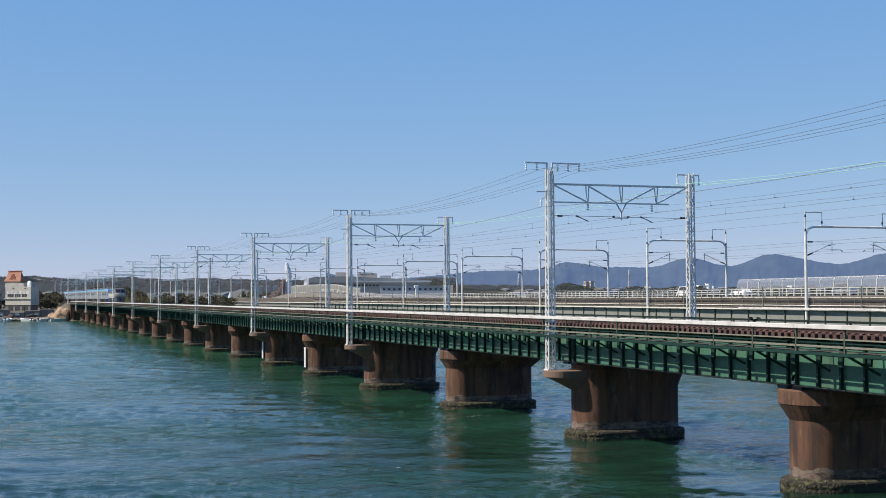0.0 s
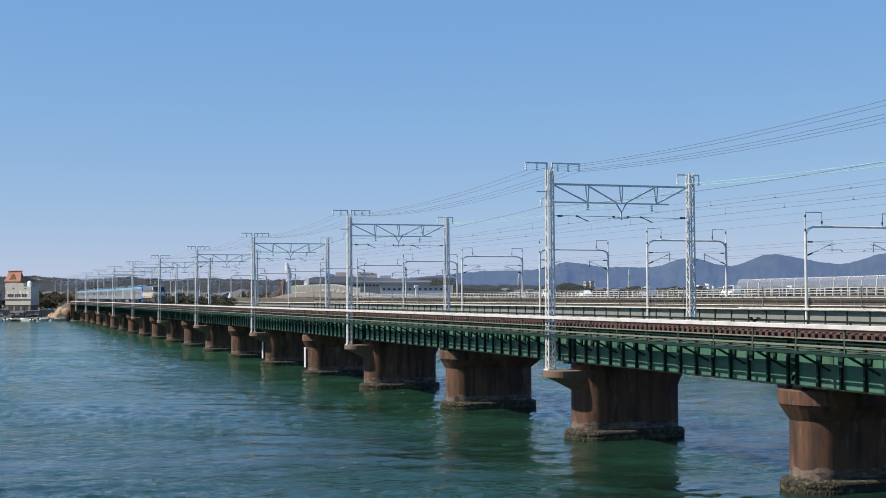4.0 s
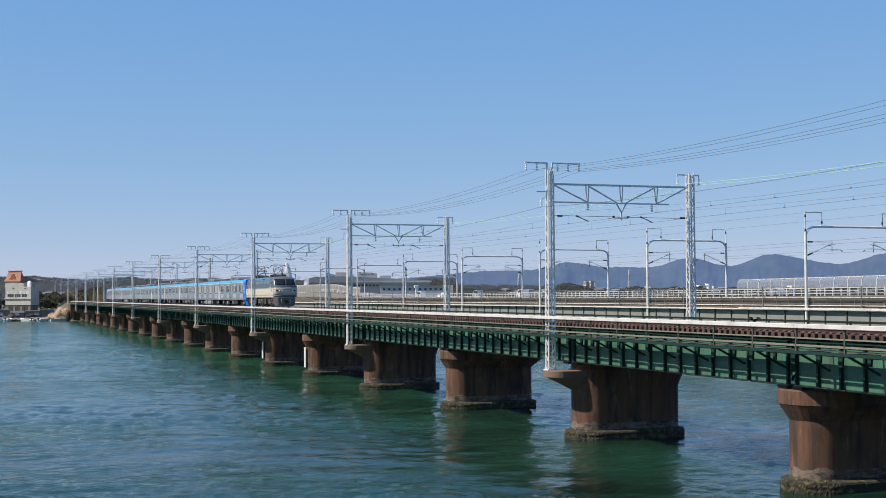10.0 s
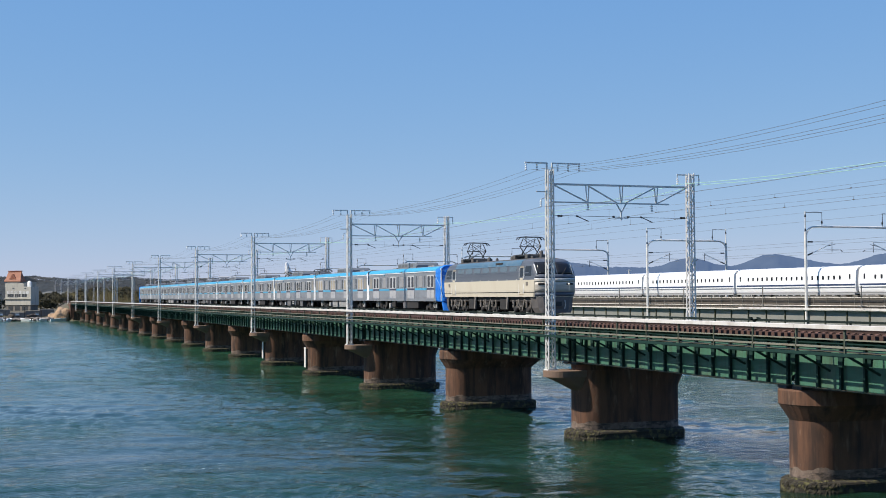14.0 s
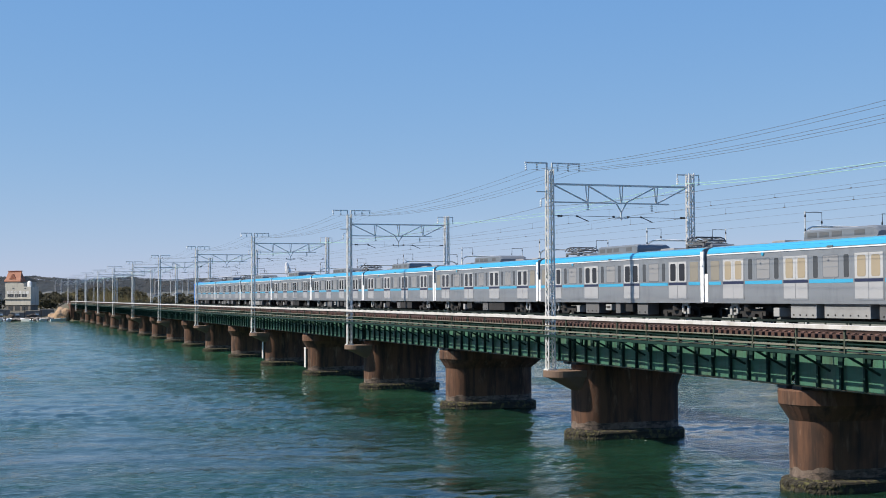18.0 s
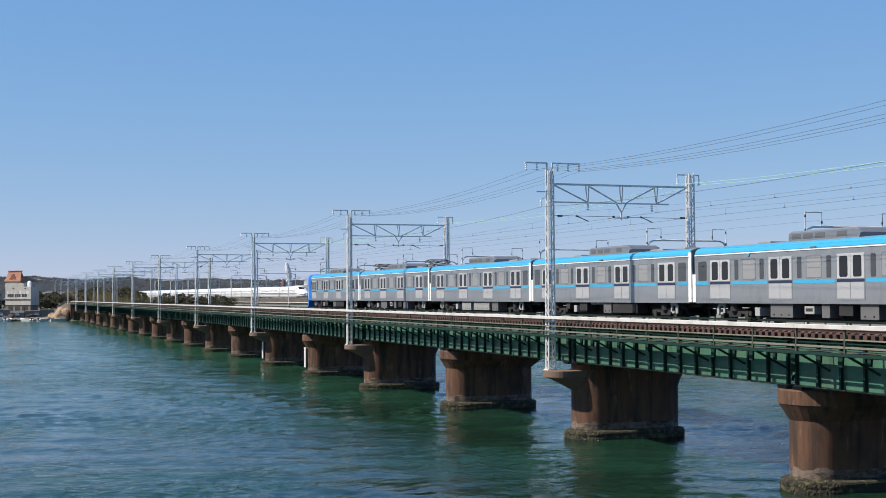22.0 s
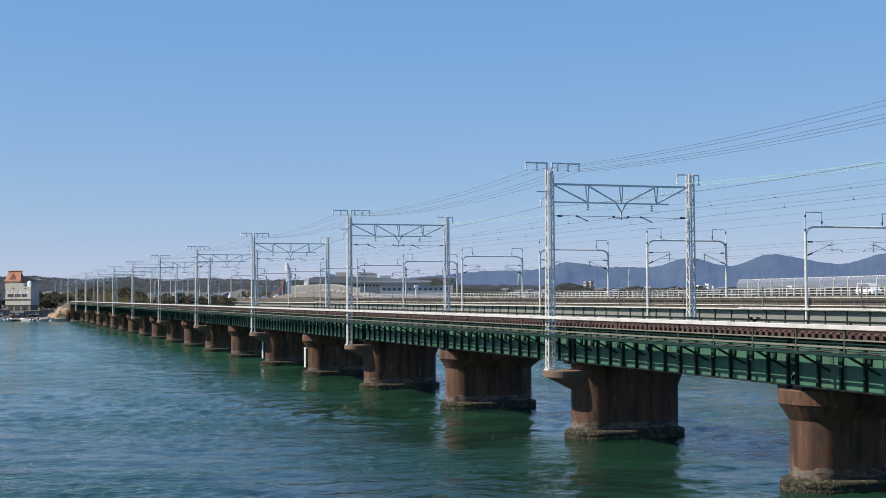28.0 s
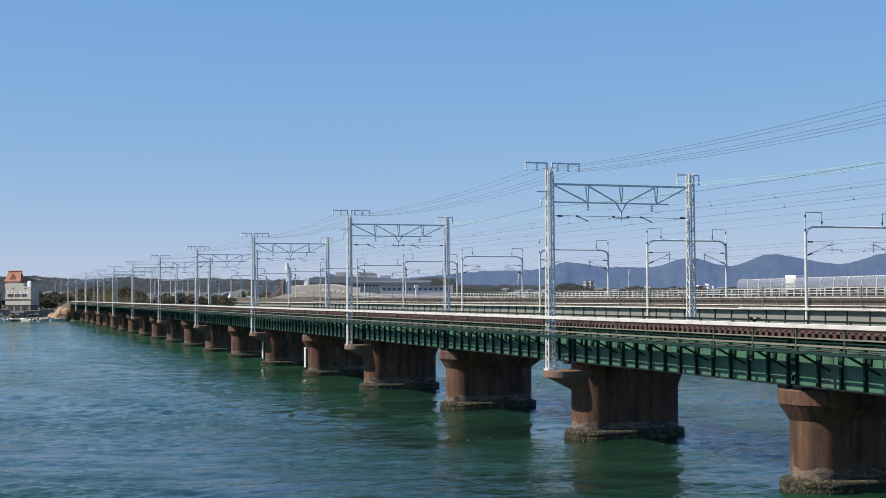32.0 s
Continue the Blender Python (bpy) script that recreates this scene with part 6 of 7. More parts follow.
EM = {
    "leaf_win": panel_mesh("door_window", M_GLASS, -0.27, 0.27, 2.06, 2.90, -0.006, 0.09),
    "leaf": panel_mesh("door_leaf", M_DOORF, -0.43, 0.43, 2.00, 2.99, -0.012),
    "low": panel_mesh("door_lower_panel", M_DOORP, -0.43, 0.43, 1.2, 1.84, -0.014),
    "sill": panel_mesh("door_navy_band", M_NAVY, -0.89, 0.89, 1.862, 1.975, -0.013),
    "frame": panel_mesh("door_frame", M_STEEL, -0.93, 0.93, 1.14, 3.03, -0.006, 0.05),
    "narrow": panel_mesh("narrow_window", M_GLASSN, -0.16, 0.16, 2.05, 2.95, -0.006, 0.06),
    "blind": panel_mesh("blind_window", M_BLIND, -0.50, 0.50, 2.08, 2.93, -0.005, 0.06),
    # darker rim plate: the shadow of the window frame, set as colour
    "blindshade": panel_mesh("window_rim", M_ACGREY, -0.55, 0.55, 2.03, 2.98, -0.003, 0.08),
    "blindtop": panel_mesh("blind_seam", M_STEEL, -0.5, 0.5, 2.47, 2.495, -0.010),
    "end": panel_mesh("end_window", M_SIDEWIN, -0.38, 0.38, 2.04, 2.95, -0.006, 0.06),
    "endg": panel_mesh("end_glass", M_GLASSN, -0.38, 0.38, 2.04, 2.95, -0.006, 0.06),
    "band": panel_mesh("blue_waist_band", M_SKYBLUE, -1.48, 1.48, 1.835, 1.985, -0.005),
    "bandend": panel_mesh("blue_waist_band_end", M_SKYBLUE, -0.55, 0.55, 1.835, 1.985, -0.005),
    "catch": panel_mesh("window_latch", M_UBOXL, -0.30, -0.2, 2.0, 2.03, -0.03),
}
DOORS = (-7.42, -2.47, 2.47, 7.42)


# what hangs under the floor, by type of car: place, width, bottom, top
INVERTER = ((4.1, 0.45, 0.42, 0.80, M_UBOXL), (2.08, 1.85, 0.38, 0.979, M_UBOXG), (-0.9, 3.0, 0.40, 0.979, M_UBOXG), (-3.5, 1.1, 0.37, 0.979, M_UBOX))
BATTERY = ((4.45, 0.40, 0.42, 0.80, M_UBOXL), (2.55, 1.7, 0.38, 0.979, M_UBOX), (0.5, 0.7, 0.55, 0.88, M_UBOXL), (-0.65, 0.55, 0.40, 0.979, M_UBOX), (-2.0, 0.9, 0.5, 0.979, M_UNDER), (-3.5, 1.15, 0.37, 0.979, M_UBOX))
COMPRESSOR = ((3.7, 0.38, 0.42, 0.80, M_UBOXL), (2.6, 1.0, 0.5, 0.979, M_UNDER), (0.85, 1.5, 0.86, 0.979, M_UBOXL), (-0.5, 0.95, 0.40, 0.979, M_UBOX), (-2.6, 2.9, 0.42, 0.979, M_UNDER), (4.7, 0.5, 0.6, 0.979, M_UNDER))


def build_car(boxes):
    c = thing("metro_car", "silver commuter train car with sky blue bands on the bridge", "train car", "cars of the commuter train")
    bm = bmesh.new()
    sec = car_section()
    loft(bm, [[(x, y, z) for x, z in sec] for y in (-CAR_L / 2, CAR_L / 2)])
    part("body", bm, M_STEEL, c)
    for s in (-1, 1):
        bm = bmesh.new()
        arc = [(1.405, 3.29), (1.366, 3.425), (1.266, 3.537), (1.07, 3.606)]
        ring = [(s * x, z) for x, z in arc] + [(s * (x + 0.004), z + 0.004) for x, z in arc[::-1]]
        loft(bm, [[(x, y, z) for x, z in ring] for y in (-CAR_L / 2 + 0.05, CAR_L / 2 - 0.05)])
        part("roof_band", bm, M_SKYBLUE, c, "sky blue roof edge band")
        bm = bmesh.new()
        box(bm, min(s * 1.40, s * 1.425), max(s * 1.40, s * 1.425), -CAR_L / 2 + 0.02, CAR_L / 2 - 0.02, 3.215, 3.265)
        part("gutter", bm, M_SKYLINE, c, "white gutter line")
    bm = bmesh.new()
    arc = [(1.05, 3.612), (0.55, 3.662), (0.0, 3.677), (-0.55, 3.662), (-1.05, 3.612)]
    loft(bm, [[(x, y, z) for x, z in arc] + [(x, y, z + 0.01) for x, z in arc[::-1]] for y in (-CAR_L / 2 + 0.02, CAR_L / 2 - 0.02)])
    part("roof", bm, M_ROOFGREY, c)
    for s in (-1, 1):
        side = None if s == -1 else (0, 0, math.pi)
        for y in DOORS:
            d = piece("door", EM["frame"], c, (s * 1.401, y, 0), side)
            for e in (-0.445, 0.445):
                leaf = piece("door_leaf", EM["leaf"], d, (0, e, 0))
                piece("lower_panel", EM["low"], d, (0, e, 0))
                piece("door_window", EM["leaf_win"], d, (-0.0125, e, 0))
            piece("navy_band", EM["sill"], d)
        for y in (-4.945, 0.0, 4.945):
            for e in (-1.04, 1.04):
                piece("window", EM["narrow"], c, (s * 1.401, y + e, 0), side)
            w = piece("window", EM["blind"], c, (s * 1.401, y, 0), side)
            piece("window_rim", EM["blindshade"], w)
            piece("blind_seam", EM["blindtop"], w)
            piece("latch", EM["catch"], w)
            piece("waist_band", EM["band"], c, (s * 1.401, y, 0), side)
        for y in (-9.0, 9.0):
            piece("window", EM["end"], c, (s * 1.401, y + (0.02 if y > 0 else -0.02), 0), side)
            piece("waist_band", EM["bandend"], c, (s * 1.401, y * 1.005, 0), side)
    for s in (-1, 1):
        bm = bmesh.new()
        loft(bm, [[(s * 1.40, 4.945 - q, 3.21), (s * 1.44, 4.945 - q, 3.20), (s * 1.43, 4.945 - q * 0.5, 3.08), (s * 1.40, 4.945 - q * 0.5, 3.07)] for q in (-0.12, 0.12)])
        part("side_lamp", bm, M_SKYBLUE, c, "small sky blue side lamp")
        part("drain_box", slab(min(s * 1.40, s * 1.44), max(s * 1.40, s * 1.44), -0.2, 0.2, 3.27, 3.34), M_GRILLE, c)
    # fins over the gap to the next car
    for e in (-1, 1):
        for s in (-1, 1):
            bm = bmesh.new()
            top = 3.42 if e == -1 else 2.35
            box(bm, s * 1.385 - 0.03, s * 1.385 + 0.03, e * (CAR_L / 2 - 0.10), e * (CAR_L / 2 + 0.2), 1.02, top)
            bmesh.ops.recalc_face_normals(bm, faces=bm.faces)
            part("gangway_fin", bm, M_FIN, c, "white gap guard fin")
        bm = bmesh.new()
        box(bm, -0.75, 0.75, e * CAR_L / 2 - 0.01 if e > 0 else -CAR_L / 2 - 0.23, e * CAR_L / 2 + 0.23 if e > 0 else -CAR_L / 2 + 0.01, 1.05, 3.1)
        part("gangway", bm, M_BLACK, c)
        bm = bmesh.new()
        box(bm, -0.15, 0.15, e * (CAR_L / 2 + 0.24), e * (CAR_L / 2 - 0.6), 0.72, 0.95)
        bmesh.ops.recalc_face_normals(bm, faces=bm.faces)
        part("coupler", bm, M_DARK, c)
    # roof cooling unit
    bm = bmesh.new()
    loft(bm, [[(-0.98, y, 3.62), (-0.98 * k, y, 3.62 + 0.37 * q), (-0.84 * k, y, 3.62 + 0.45 * q), (0.84 * k, y, 3.62 + 0.45 * q), (0.98 * k, y, 3.62 + 0.37 * q), (0.98, y, 3.62)] for y, k, q in ((2.45, 0.97, 0.9), (2.35, 1, 1), (-2.1, 1, 1), (-2.3, 0.97, 0.85), (-2.45, 0.92, 0.5))])
    ac = part("roof_unit", bm, M_ACGREY, c, "grey roof-mounted cooling unit")
    for y in (1.85, 1.0, 0.15, -1.35):
        bm = bmesh.new()
        panel(bm, -0.979, y - 0.33, y + 0.33, 3.72, 3.93, -0.008)
        part("grille", bm, M_GRILLE, ac)
    for y, w in ((5.2, 0.5), (-4.6, 0.7), (-7.2, 0.45)):
        part("roof_vent", slab(-0.45, 0.45, y - w, y + w, 3.655, 3.76, 0.03), M_ROOFGREY, c)
    # under the floor
    for y, w, z0, z1, mat in boxes:
        for s in (-1, 1):
            bm = slab(min(s * 0.64, s * 1.30), max(s * 0.64, s * 1.30), y - w / 2, y + w / 2, z0, z1, 0.018)
            b = part("equipment_box", bm, mat, c)
            if w > 0.9 and mat is not M_UNDER:
                bm = bmesh.new()
                for q in range(int(w / 0.45)):
                    e = y - w / 2 + w * (q + 0.5) / int(w / 0.45)
                    box(bm, min(s * 1.301, s * 1.318), max(s * 1.301, s * 1.318), e - 0.035, e + 0.035, z0 + 0.10, z0 + 0.16)
                box(bm, min(s * 1.301, s * 1.322), max(s * 1.301, s * 1.322), y - w / 2 + 0.05, y + w / 2 - 0.05, z1 - 0.09, z1 - 0.06)
                part("latch_strip", bm, M_UNDER, b)
            elif mat is M_UBOXL and w > 0.55:
                bm = bmesh.new()
                box(bm, min(s * 1.301, s * 1.312), max(s * 1.301, s * 1.312), y - 0.24, y + 0.24, z0 + 0.12, z0 + 0.24)
                part("name_plate", bm, M_UNDER, b)
    bm = bmesh.new()
    box(bm, -0.55, 0.55, -9.4, 9.4, 0.78, 0.979)
    box(bm, -0.5, 0.5, -5.0, 5.0, 0.22, 0.779)
    part("underframe", bm, M_UNDER, c)
    for y, flip in ((6.7, False), (-6.7, True)):
        b = add_bogie(c, y, BOGIE, 1.05, flip)
        for damper in YAW:
            piece("damper", damper, b)
    return c


def folded_pantograph(parent, y):
    bm = bmesh.new()
    ring = [(-0.6, y - 0.9, 3.84), (0.6, y - 0.9, 3.84), (0.6, y + 0.9, 3.84), (-0.6, y + 0.9, 3.84)]
    for p, q in zip(ring, ring[1:] + ring[:1]):
        beam(bm, p, q, 0.09)
    p = part("pantograph", bm, M_GRILLE, parent, "folded grey pantograph on the roof")

    def bar(name, a, b, size):
        bm = bmesh.new()
        beam(bm, a, b, size)
        part(name, bm, M_GRILLE, p)

    for s in (-0.6, 0.6):
        for e in (-0.8, 0.8):
            bm = bmesh.new()
            tube(bm, [(s, y + e, 3.64), (s, y + e, 3.70), (s, y + e, 3.76), (s, y + e, 3.82)], [0.05, 0.09, 0.09, 0.05], 8)
            part("insulator", bm, M_GRILLE, p)
    bar("cross_bar", (-0.6, y, 3.86), (0.6, y, 3.86), 0.08)
    for e in (-1, 1):
        for s in (-0.5, 0.5):
            bar("lower_arm", (s, y - e * 0.35, 3.90), (s * 0.95, y + e * 1.0, 4.0), 0.055)
            bar("upper_arm", (s * 0.95, y + e * 1.0, 4.0), (s * 0.85, y + e * 0.2, 4.16), 0.045)
            bar("brace", (s * 0.96, y + e * 1.0, 4.0), (-s * 0.84, y + e * 0.25, 4.15), 0.03)
        bar("knee_bar", (-0.5, y + e * 1.0, 4.0), (0.5, y + e * 1.0, 4.0), 0.05)
        bm = bmesh.new()
        tube(bm, [(-0.98, y + e * 0.2, 3.96), (-0.88, y + e * 0.2, 4.12), (-0.68, y + e * 0.2, 4.20), (0.68, y + e * 0.2, 4.20), (0.88, y + e * 0.2, 4.12), (0.98, y + e * 0.2, 3.96)], 0.035, 6)
        part("contact_strip", bm, M_GRILLE, p)
    bm = bmesh.new()
    tube(bm, [(-0.6, y - 1.5, 3.72), (0.6, y - 1.5, 3.72)], 0.11, 8)
    part("arrester", bm, M_ACGREY, p)


def wrap_end(c, e):
    """The blue sheet lashed over the cab of an end car; e: -1 for the leading end, 1 for the last."""
    ybase = e * (CAR_L / 2)
    w = bmesh.new()
    rings = []
    rnd = random.Random(5 + e)
    for dy, grow, low in ((-1.05, 0.012, 1.0), (-0.55, 0.03, 0.97), (-0.05, 0.04, 0.93), (0.10, 0.0, 0.90)):
        ring = []
        for k, (x, z) in enumerate(car_section(0.01)):
            zz = low if z < 1.0 else z
            ring.append((x * (1 + grow) + rnd.uniform(-0.012, 0.012), ybase + e * dy + rnd.uniform(-0.02, 0.02), zz + (grow if z > 3 else 0)))
        rings.append(ring)
    for dy, kx, kz in ((0.34, 0.93, 0.97), (0.42, 0.78, 0.92)):
        rings.append([(x * kx, ybase + e * (dy - 0.16 * max(0, z - 2.0)), 0.95 + (z - 0.98) * kz + rnd.uniform(-0.015, 0.015)) for x, z in car_section(0.01)])
    loft(w, rings, cap=True, smooth=True)
    bmesh.ops.subdivide_edges(w, edges=list(w.edges), cuts=2, use_grid_fill=True)
    for v in w.verts:
        q = v.co * 2.1
        v.co += v.normal * 0.0 + Vector((0.05 * noise.noise(q), 0.07 * noise.noise(q + Vector((7, 0, 0))) + e * 0.04 * abs(noise.noise(q * 2.3)), 0.03 * noise.noise(q + Vector((0, 7, 0)))))
    for f in w.faces:
        f.smooth = True
    sheet = part("tarpaulin", w, M_TARP, c, "blue tarpaulin lashed over the cab end")
    # apron that hangs down over the coupler
    w = bmesh.new()
    box(w, -1.35, 1.35, ybase + e * 0.02, ybase + e * 0.30, 0.30, 0.97)
    bmesh.ops.recalc_face_normals(w, faces=w.faces)
    for v in w.verts:
        if v.co.z < 0.5:
            v.co.y += e * 0.45
    part("apron", w, M_TARP, sheet)
    w = bmesh.new()
    for z in (1.5, 2.0, 2.45, 2.9, 3.3):
        beam(w, (-1.28, ybase + e * (0.47 - 0.16 * max(0, z - 2.0)), z), (1.28, ybase + e * (0.47 - 0.16 * max(0, z - 2.0)), z), 0.035)
    for x in (-0.9, -0.45, 0.0, 0.45, 0.9):
        beam(w, (x, ybase + e * 0.46, 1.1), (x, ybase + e * 0.30, 3.45), 0.03)
    part("net_rope", w, M_ROPE, sheet)
    w = bmesh.new()
    tube(w, [(-1.46, ybase - e * 1.0, 2.9), (-1.47, ybase - e * 0.5, 2.5), (-1.46, ybase + e * 0.1, 2.1), (-1.40, ybase + e * 0.4, 1.3)], 0.022, 6)
    part("lashing_rope", w, M_ROPE, sheet)
    w = bmesh.new()
    panel(w, -1.401, ybase - e * 1.5 if e > 0 else ybase + 1.1, ybase - e * 1.1 if e > 0 else ybase + 1.5, 2.72, 2.92, -0.008)
    part("side_sign", w, M_NAVY, c)


patterns = [build_car(boxes) for boxes in (INVERTER, BATTERY, COMPRESSOR)]
cars = []
for kind in (2, 0, 1, 2, 2, 1, 2, 0, 1, 2):
    cars.append(copy_thing(patterns[kind], pose(FAR_T, 0, RAIL)))
for old in patterns:
    for ob in (*old.children_recursive, old):
        bpy.data.objects.remove(ob)
for i, y in ((2, 6.7), (2, -7.8), (5, -7.8), (8, 6.7), (8, -7.8)):
    folded_pantograph(cars[i], y)
    tagged(cars[i], "silver commuter train car with sky blue bands and folded pantograph")
# the second car runs with its door blinds drawn
drawn = {}
for ob in cars[1].children_recursive:
    if ob.name.startswith("door_window"):
        if ob.data.name not in drawn:
            drawn[ob.data.name] = ob.data.copy()
            drawn[ob.data.name].materials[0] = M_DRAWN
        ob.data = drawn[ob.data.name]
tagged(cars[1], "silver commuter train car with sky blue bands and tan door blinds")
# the rear cars have clear end windows
for c in cars[4:]:
    for ob in c.children:
        if ob.data == EM["end"]:
            ob.data = EM["endg"]
wrap_end(cars[0], -1)
wrap_end(cars[9], 1)
for i in (0, 9):
    tagged(cars[i], "silver commuter end car with its cab under blue tarpaulin")

# ---------- the locomotive ----------
M_LCREAM = shader("loco_cream_paint", (0.53, 0.485, 0.385), 0.45, 0, 0.08, 2.0, 0.3, 0.03, (0.46, 0.40, 0.31), 0.4, (1, 1, 0.35), spec=0.25)
M_LGREY = shader("loco_blue_grey_paint", (0.095, 0.11, 0.135), 0.45, 0, 0.1, 2.0, 0.3, 0.03, (0.11, 0.12, 0.14), 0.3, spec=0.25)
M_LBLUE = shader("loco_blue_paint", (0.062, 0.135, 0.205), 0.5, 0, 0.1, 2.0, 0.3, 0.05, (0.16, 0.2, 0.23), 0.4)
M_LFACE = shader("loco_face_grey", (0.47, 0.44, 0.375), 0.45, 0, 0.1, 2.0, 0.3, 0.03, (0.2, 0.18, 0.16), 0.4, spec=0.25)
M_PILOT = shader("sooty_pilot_grey", (0.11, 0.10, 0.095), 0.7, 0, 0.25, 2.0, 0.4, 0.1, (0.05, 0.045, 0.04), 0.5)
M_LLIGHT = shader("loco_pale_grey", (0.66, 0.66, 0.64), 0.4, 0, 0.06, 2.0, 0.3, 0.02, spec=0.25)
M_LROOF = shader("loco_roof_soot", (0.075, 0.073, 0.07), 0.8, 0, 0.3, 2.0, 0.4, 0.15, (0.13, 0.10, 0.08), 0.4)
M_LTAN = shader("loco_tan_door_frame", (0.36, 0.29, 0.20), 0.5, 0, 0.15, 2, 0.3, 0.03)
M_SPRING = shader("dusty_spring_gear", (0.16, 0.145, 0.13), 0.8, 0, 0.3, 3.0, 0.5, 0.1, (0.1, 0.085, 0.07), 0.4)
M_LAMP = glow("headlight", (1.0, 0.90, 0.72), 0.9)


def loco_half(z):
    """Half width and half length of the body at a height."""
    pts = ((1.3, 1.38, 8.80), (1.58, 1.40, 8.88), (2.36, 1.40, 8.98), (2.46, 1.39, 8.97), (2.8, 1.375, 8.84), (3.28, 1.32, 8.52), (3.55, 1.20, 8.28), (3.66, 1.04, 8.05), (3.75, 0.70, 7.6), (3.79, 0.0, 7.2))
    for (a, wa, fa), (b, wb, fb) in zip(pts, pts[1:]):
        if a <= z <= b:
            u = (z - a) / (b - a)
            return wa + (wb - wa) * u, fa + (fb - fa) * u
    return pts[-1][1:]


def loco_side(z):
    """Side wall of the machine room: a little leaning in over the waist."""
    w, _ = loco_half(min(z, 3.3))
    return w


def face_y(x, z):
    w, f = loco_half(z)
    return f - 0.46 * min(1, abs(x) / max(w, 0.01)) ** 2.6


def loco_ring(z):
    w, f = loco_half(z)
    xs_ = [-w, -0.93 * w, -0.75 * w, -0.4 * w, 0, 0.4 * w, 0.75 * w, 0.93 * w, w]
    back = [(x, face_y(x, z), z) for x in xs_]
    front = [(x, -face_y(x, z), z) for x in xs_[::-1]]
    return back + front


def loco_band(name, zs, mat, parent, label=""):
    bm = bmesh.new()
    loft(bm, [loco_ring(z) for z in zs])
    return part(name, bm, mat, parent, label)


def face_plate(name, x0, x1, z0, z1, mat, parent, end, proud=0.012, nx=6, nz=4, label=""):
    """A sheet that follows the bowed face between two widths and heights."""
    bm = bmesh.new()
    g = []
    for j in range(nz + 1):
        z = z0 + (z1 - z0) * j / nz
        g.append([bm.verts.new((x0 + (x1 - x0) * i / nx, end * (face_y(x0 + (x1 - x0) * i / nx, z) + proud), z)) for i in range(nx + 1)])
    for j in range(nz):
        for i in range(nx):
            bm.faces.new((g[j][i], g[j][i + 1], g[j + 1][i + 1], g[j + 1][i])).smooth = True
    ext = bmesh.ops.extrude_face_region(bm, geom=list(bm.faces))
    for v in ext["geom"]:
        if isinstance(v, bmesh.types.BMVert):
            v.co.y -= end * (proud + 0.02)
    return part(name, bm, mat, parent, label)


def side_plate(name, y0, y1, z0, z1, mat, parent, s, proud=0.008, label="", r=0.0):
    bm = bmesh.new()
    r = r or 0.001
    ring = [(y0 + r, z0), (y1 - r, z0), (y1, z0 + r), (y1, z1 - r), (y1 - r, z1), (y0 + r, z1), (y0, z1 - r), (y0, z0 + r)]
    loft(bm, [[(s * (loco_side(z) - 0.03), y, z) for y, z in ring], [(s * (loco_side(z) + proud), y, z) for y, z in ring]])
    return part(name, bm, mat, parent, label)


def raised_pantograph(parent, y):
    bm = bmesh.new()
    for s in (-0.55, 0.55):
        beam(bm, (s, y - 1.1, 3.98), (s, y + 1.1, 3.98), 0.10)
        for e in (-0.95, 0.95):
            tube(bm, [(s, y + e, 3.70), (s, y + e, 3.78), (s, y + e, 3.84), (s, y + e, 3.95)], [0.06, 0.1, 0.1, 0.05], 8)
    beam(bm, (-0.6, y - 0.8, 3.98), (0.6, y - 0.8, 3.98), 0.12)
    beam(bm, (-0.6, y + 0.8, 3.98), (0.6, y + 0.8, 3.98), 0.12)
    p = part("pantograph", bm, M_DARK, parent, "raised diamond pantograph")
    for e in (-1, 1):
        # lower arms cross one another, upper arms close the diamond
        bm = bmesh.new()
        for s in (-0.5, 0.5):
            beam(bm, (s, y - e * 0.35, 4.0), (s * 0.96, y + e * 0.62, 4.58), 0.05)
        beam(bm, (-0.52, y + e * 0.62, 4.58), (0.52, y + e * 0.62, 4.58), 0.04)
        beam(bm, (-0.5, y - e * 0.35, 4.02), (0.48, y + e * 0.62, 4.57), 0.028)
        part("lower_arm", bm, M_DARK, p)
        bm = bmesh.new()
        for s in (-0.48, 0.48):
            beam(bm, (s, y + e * 0.62, 4.58), (s * 0.85, y + e * 0.20, 5.10), 0.036)
        beam(bm, (-0.48, y + e * 0.62, 4.58), (0.41, y + e * 0.21, 5.09), 0.026)
        beam(bm, (0.48, y + e * 0.62, 4.58), (-0.41, y + e * 0.21, 5.09), 0.026)
        part("upper_arm", bm, M_DARK, p)
        bm = bmesh.new()
        tube(bm, [(-0.92, y + e * 0.2, 4.98), (-0.80, y + e * 0.2, 5.12), (-0.62, y + e * 0.2, 5.17), (0.62, y + e * 0.2, 5.17), (0.80, y + e * 0.2, 5.12), (0.92, y + e * 0.2, 4.98)], 0.032, 6)
        part("contact_strip", bm, M_DARK, p)
    for q in (-1.05, 1.05):
        part("base_box", slab(-0.75, 0.75, y + q - 0.22, y + q + 0.22, 3.74, 4.02, 0.05), M_LROOF, p)


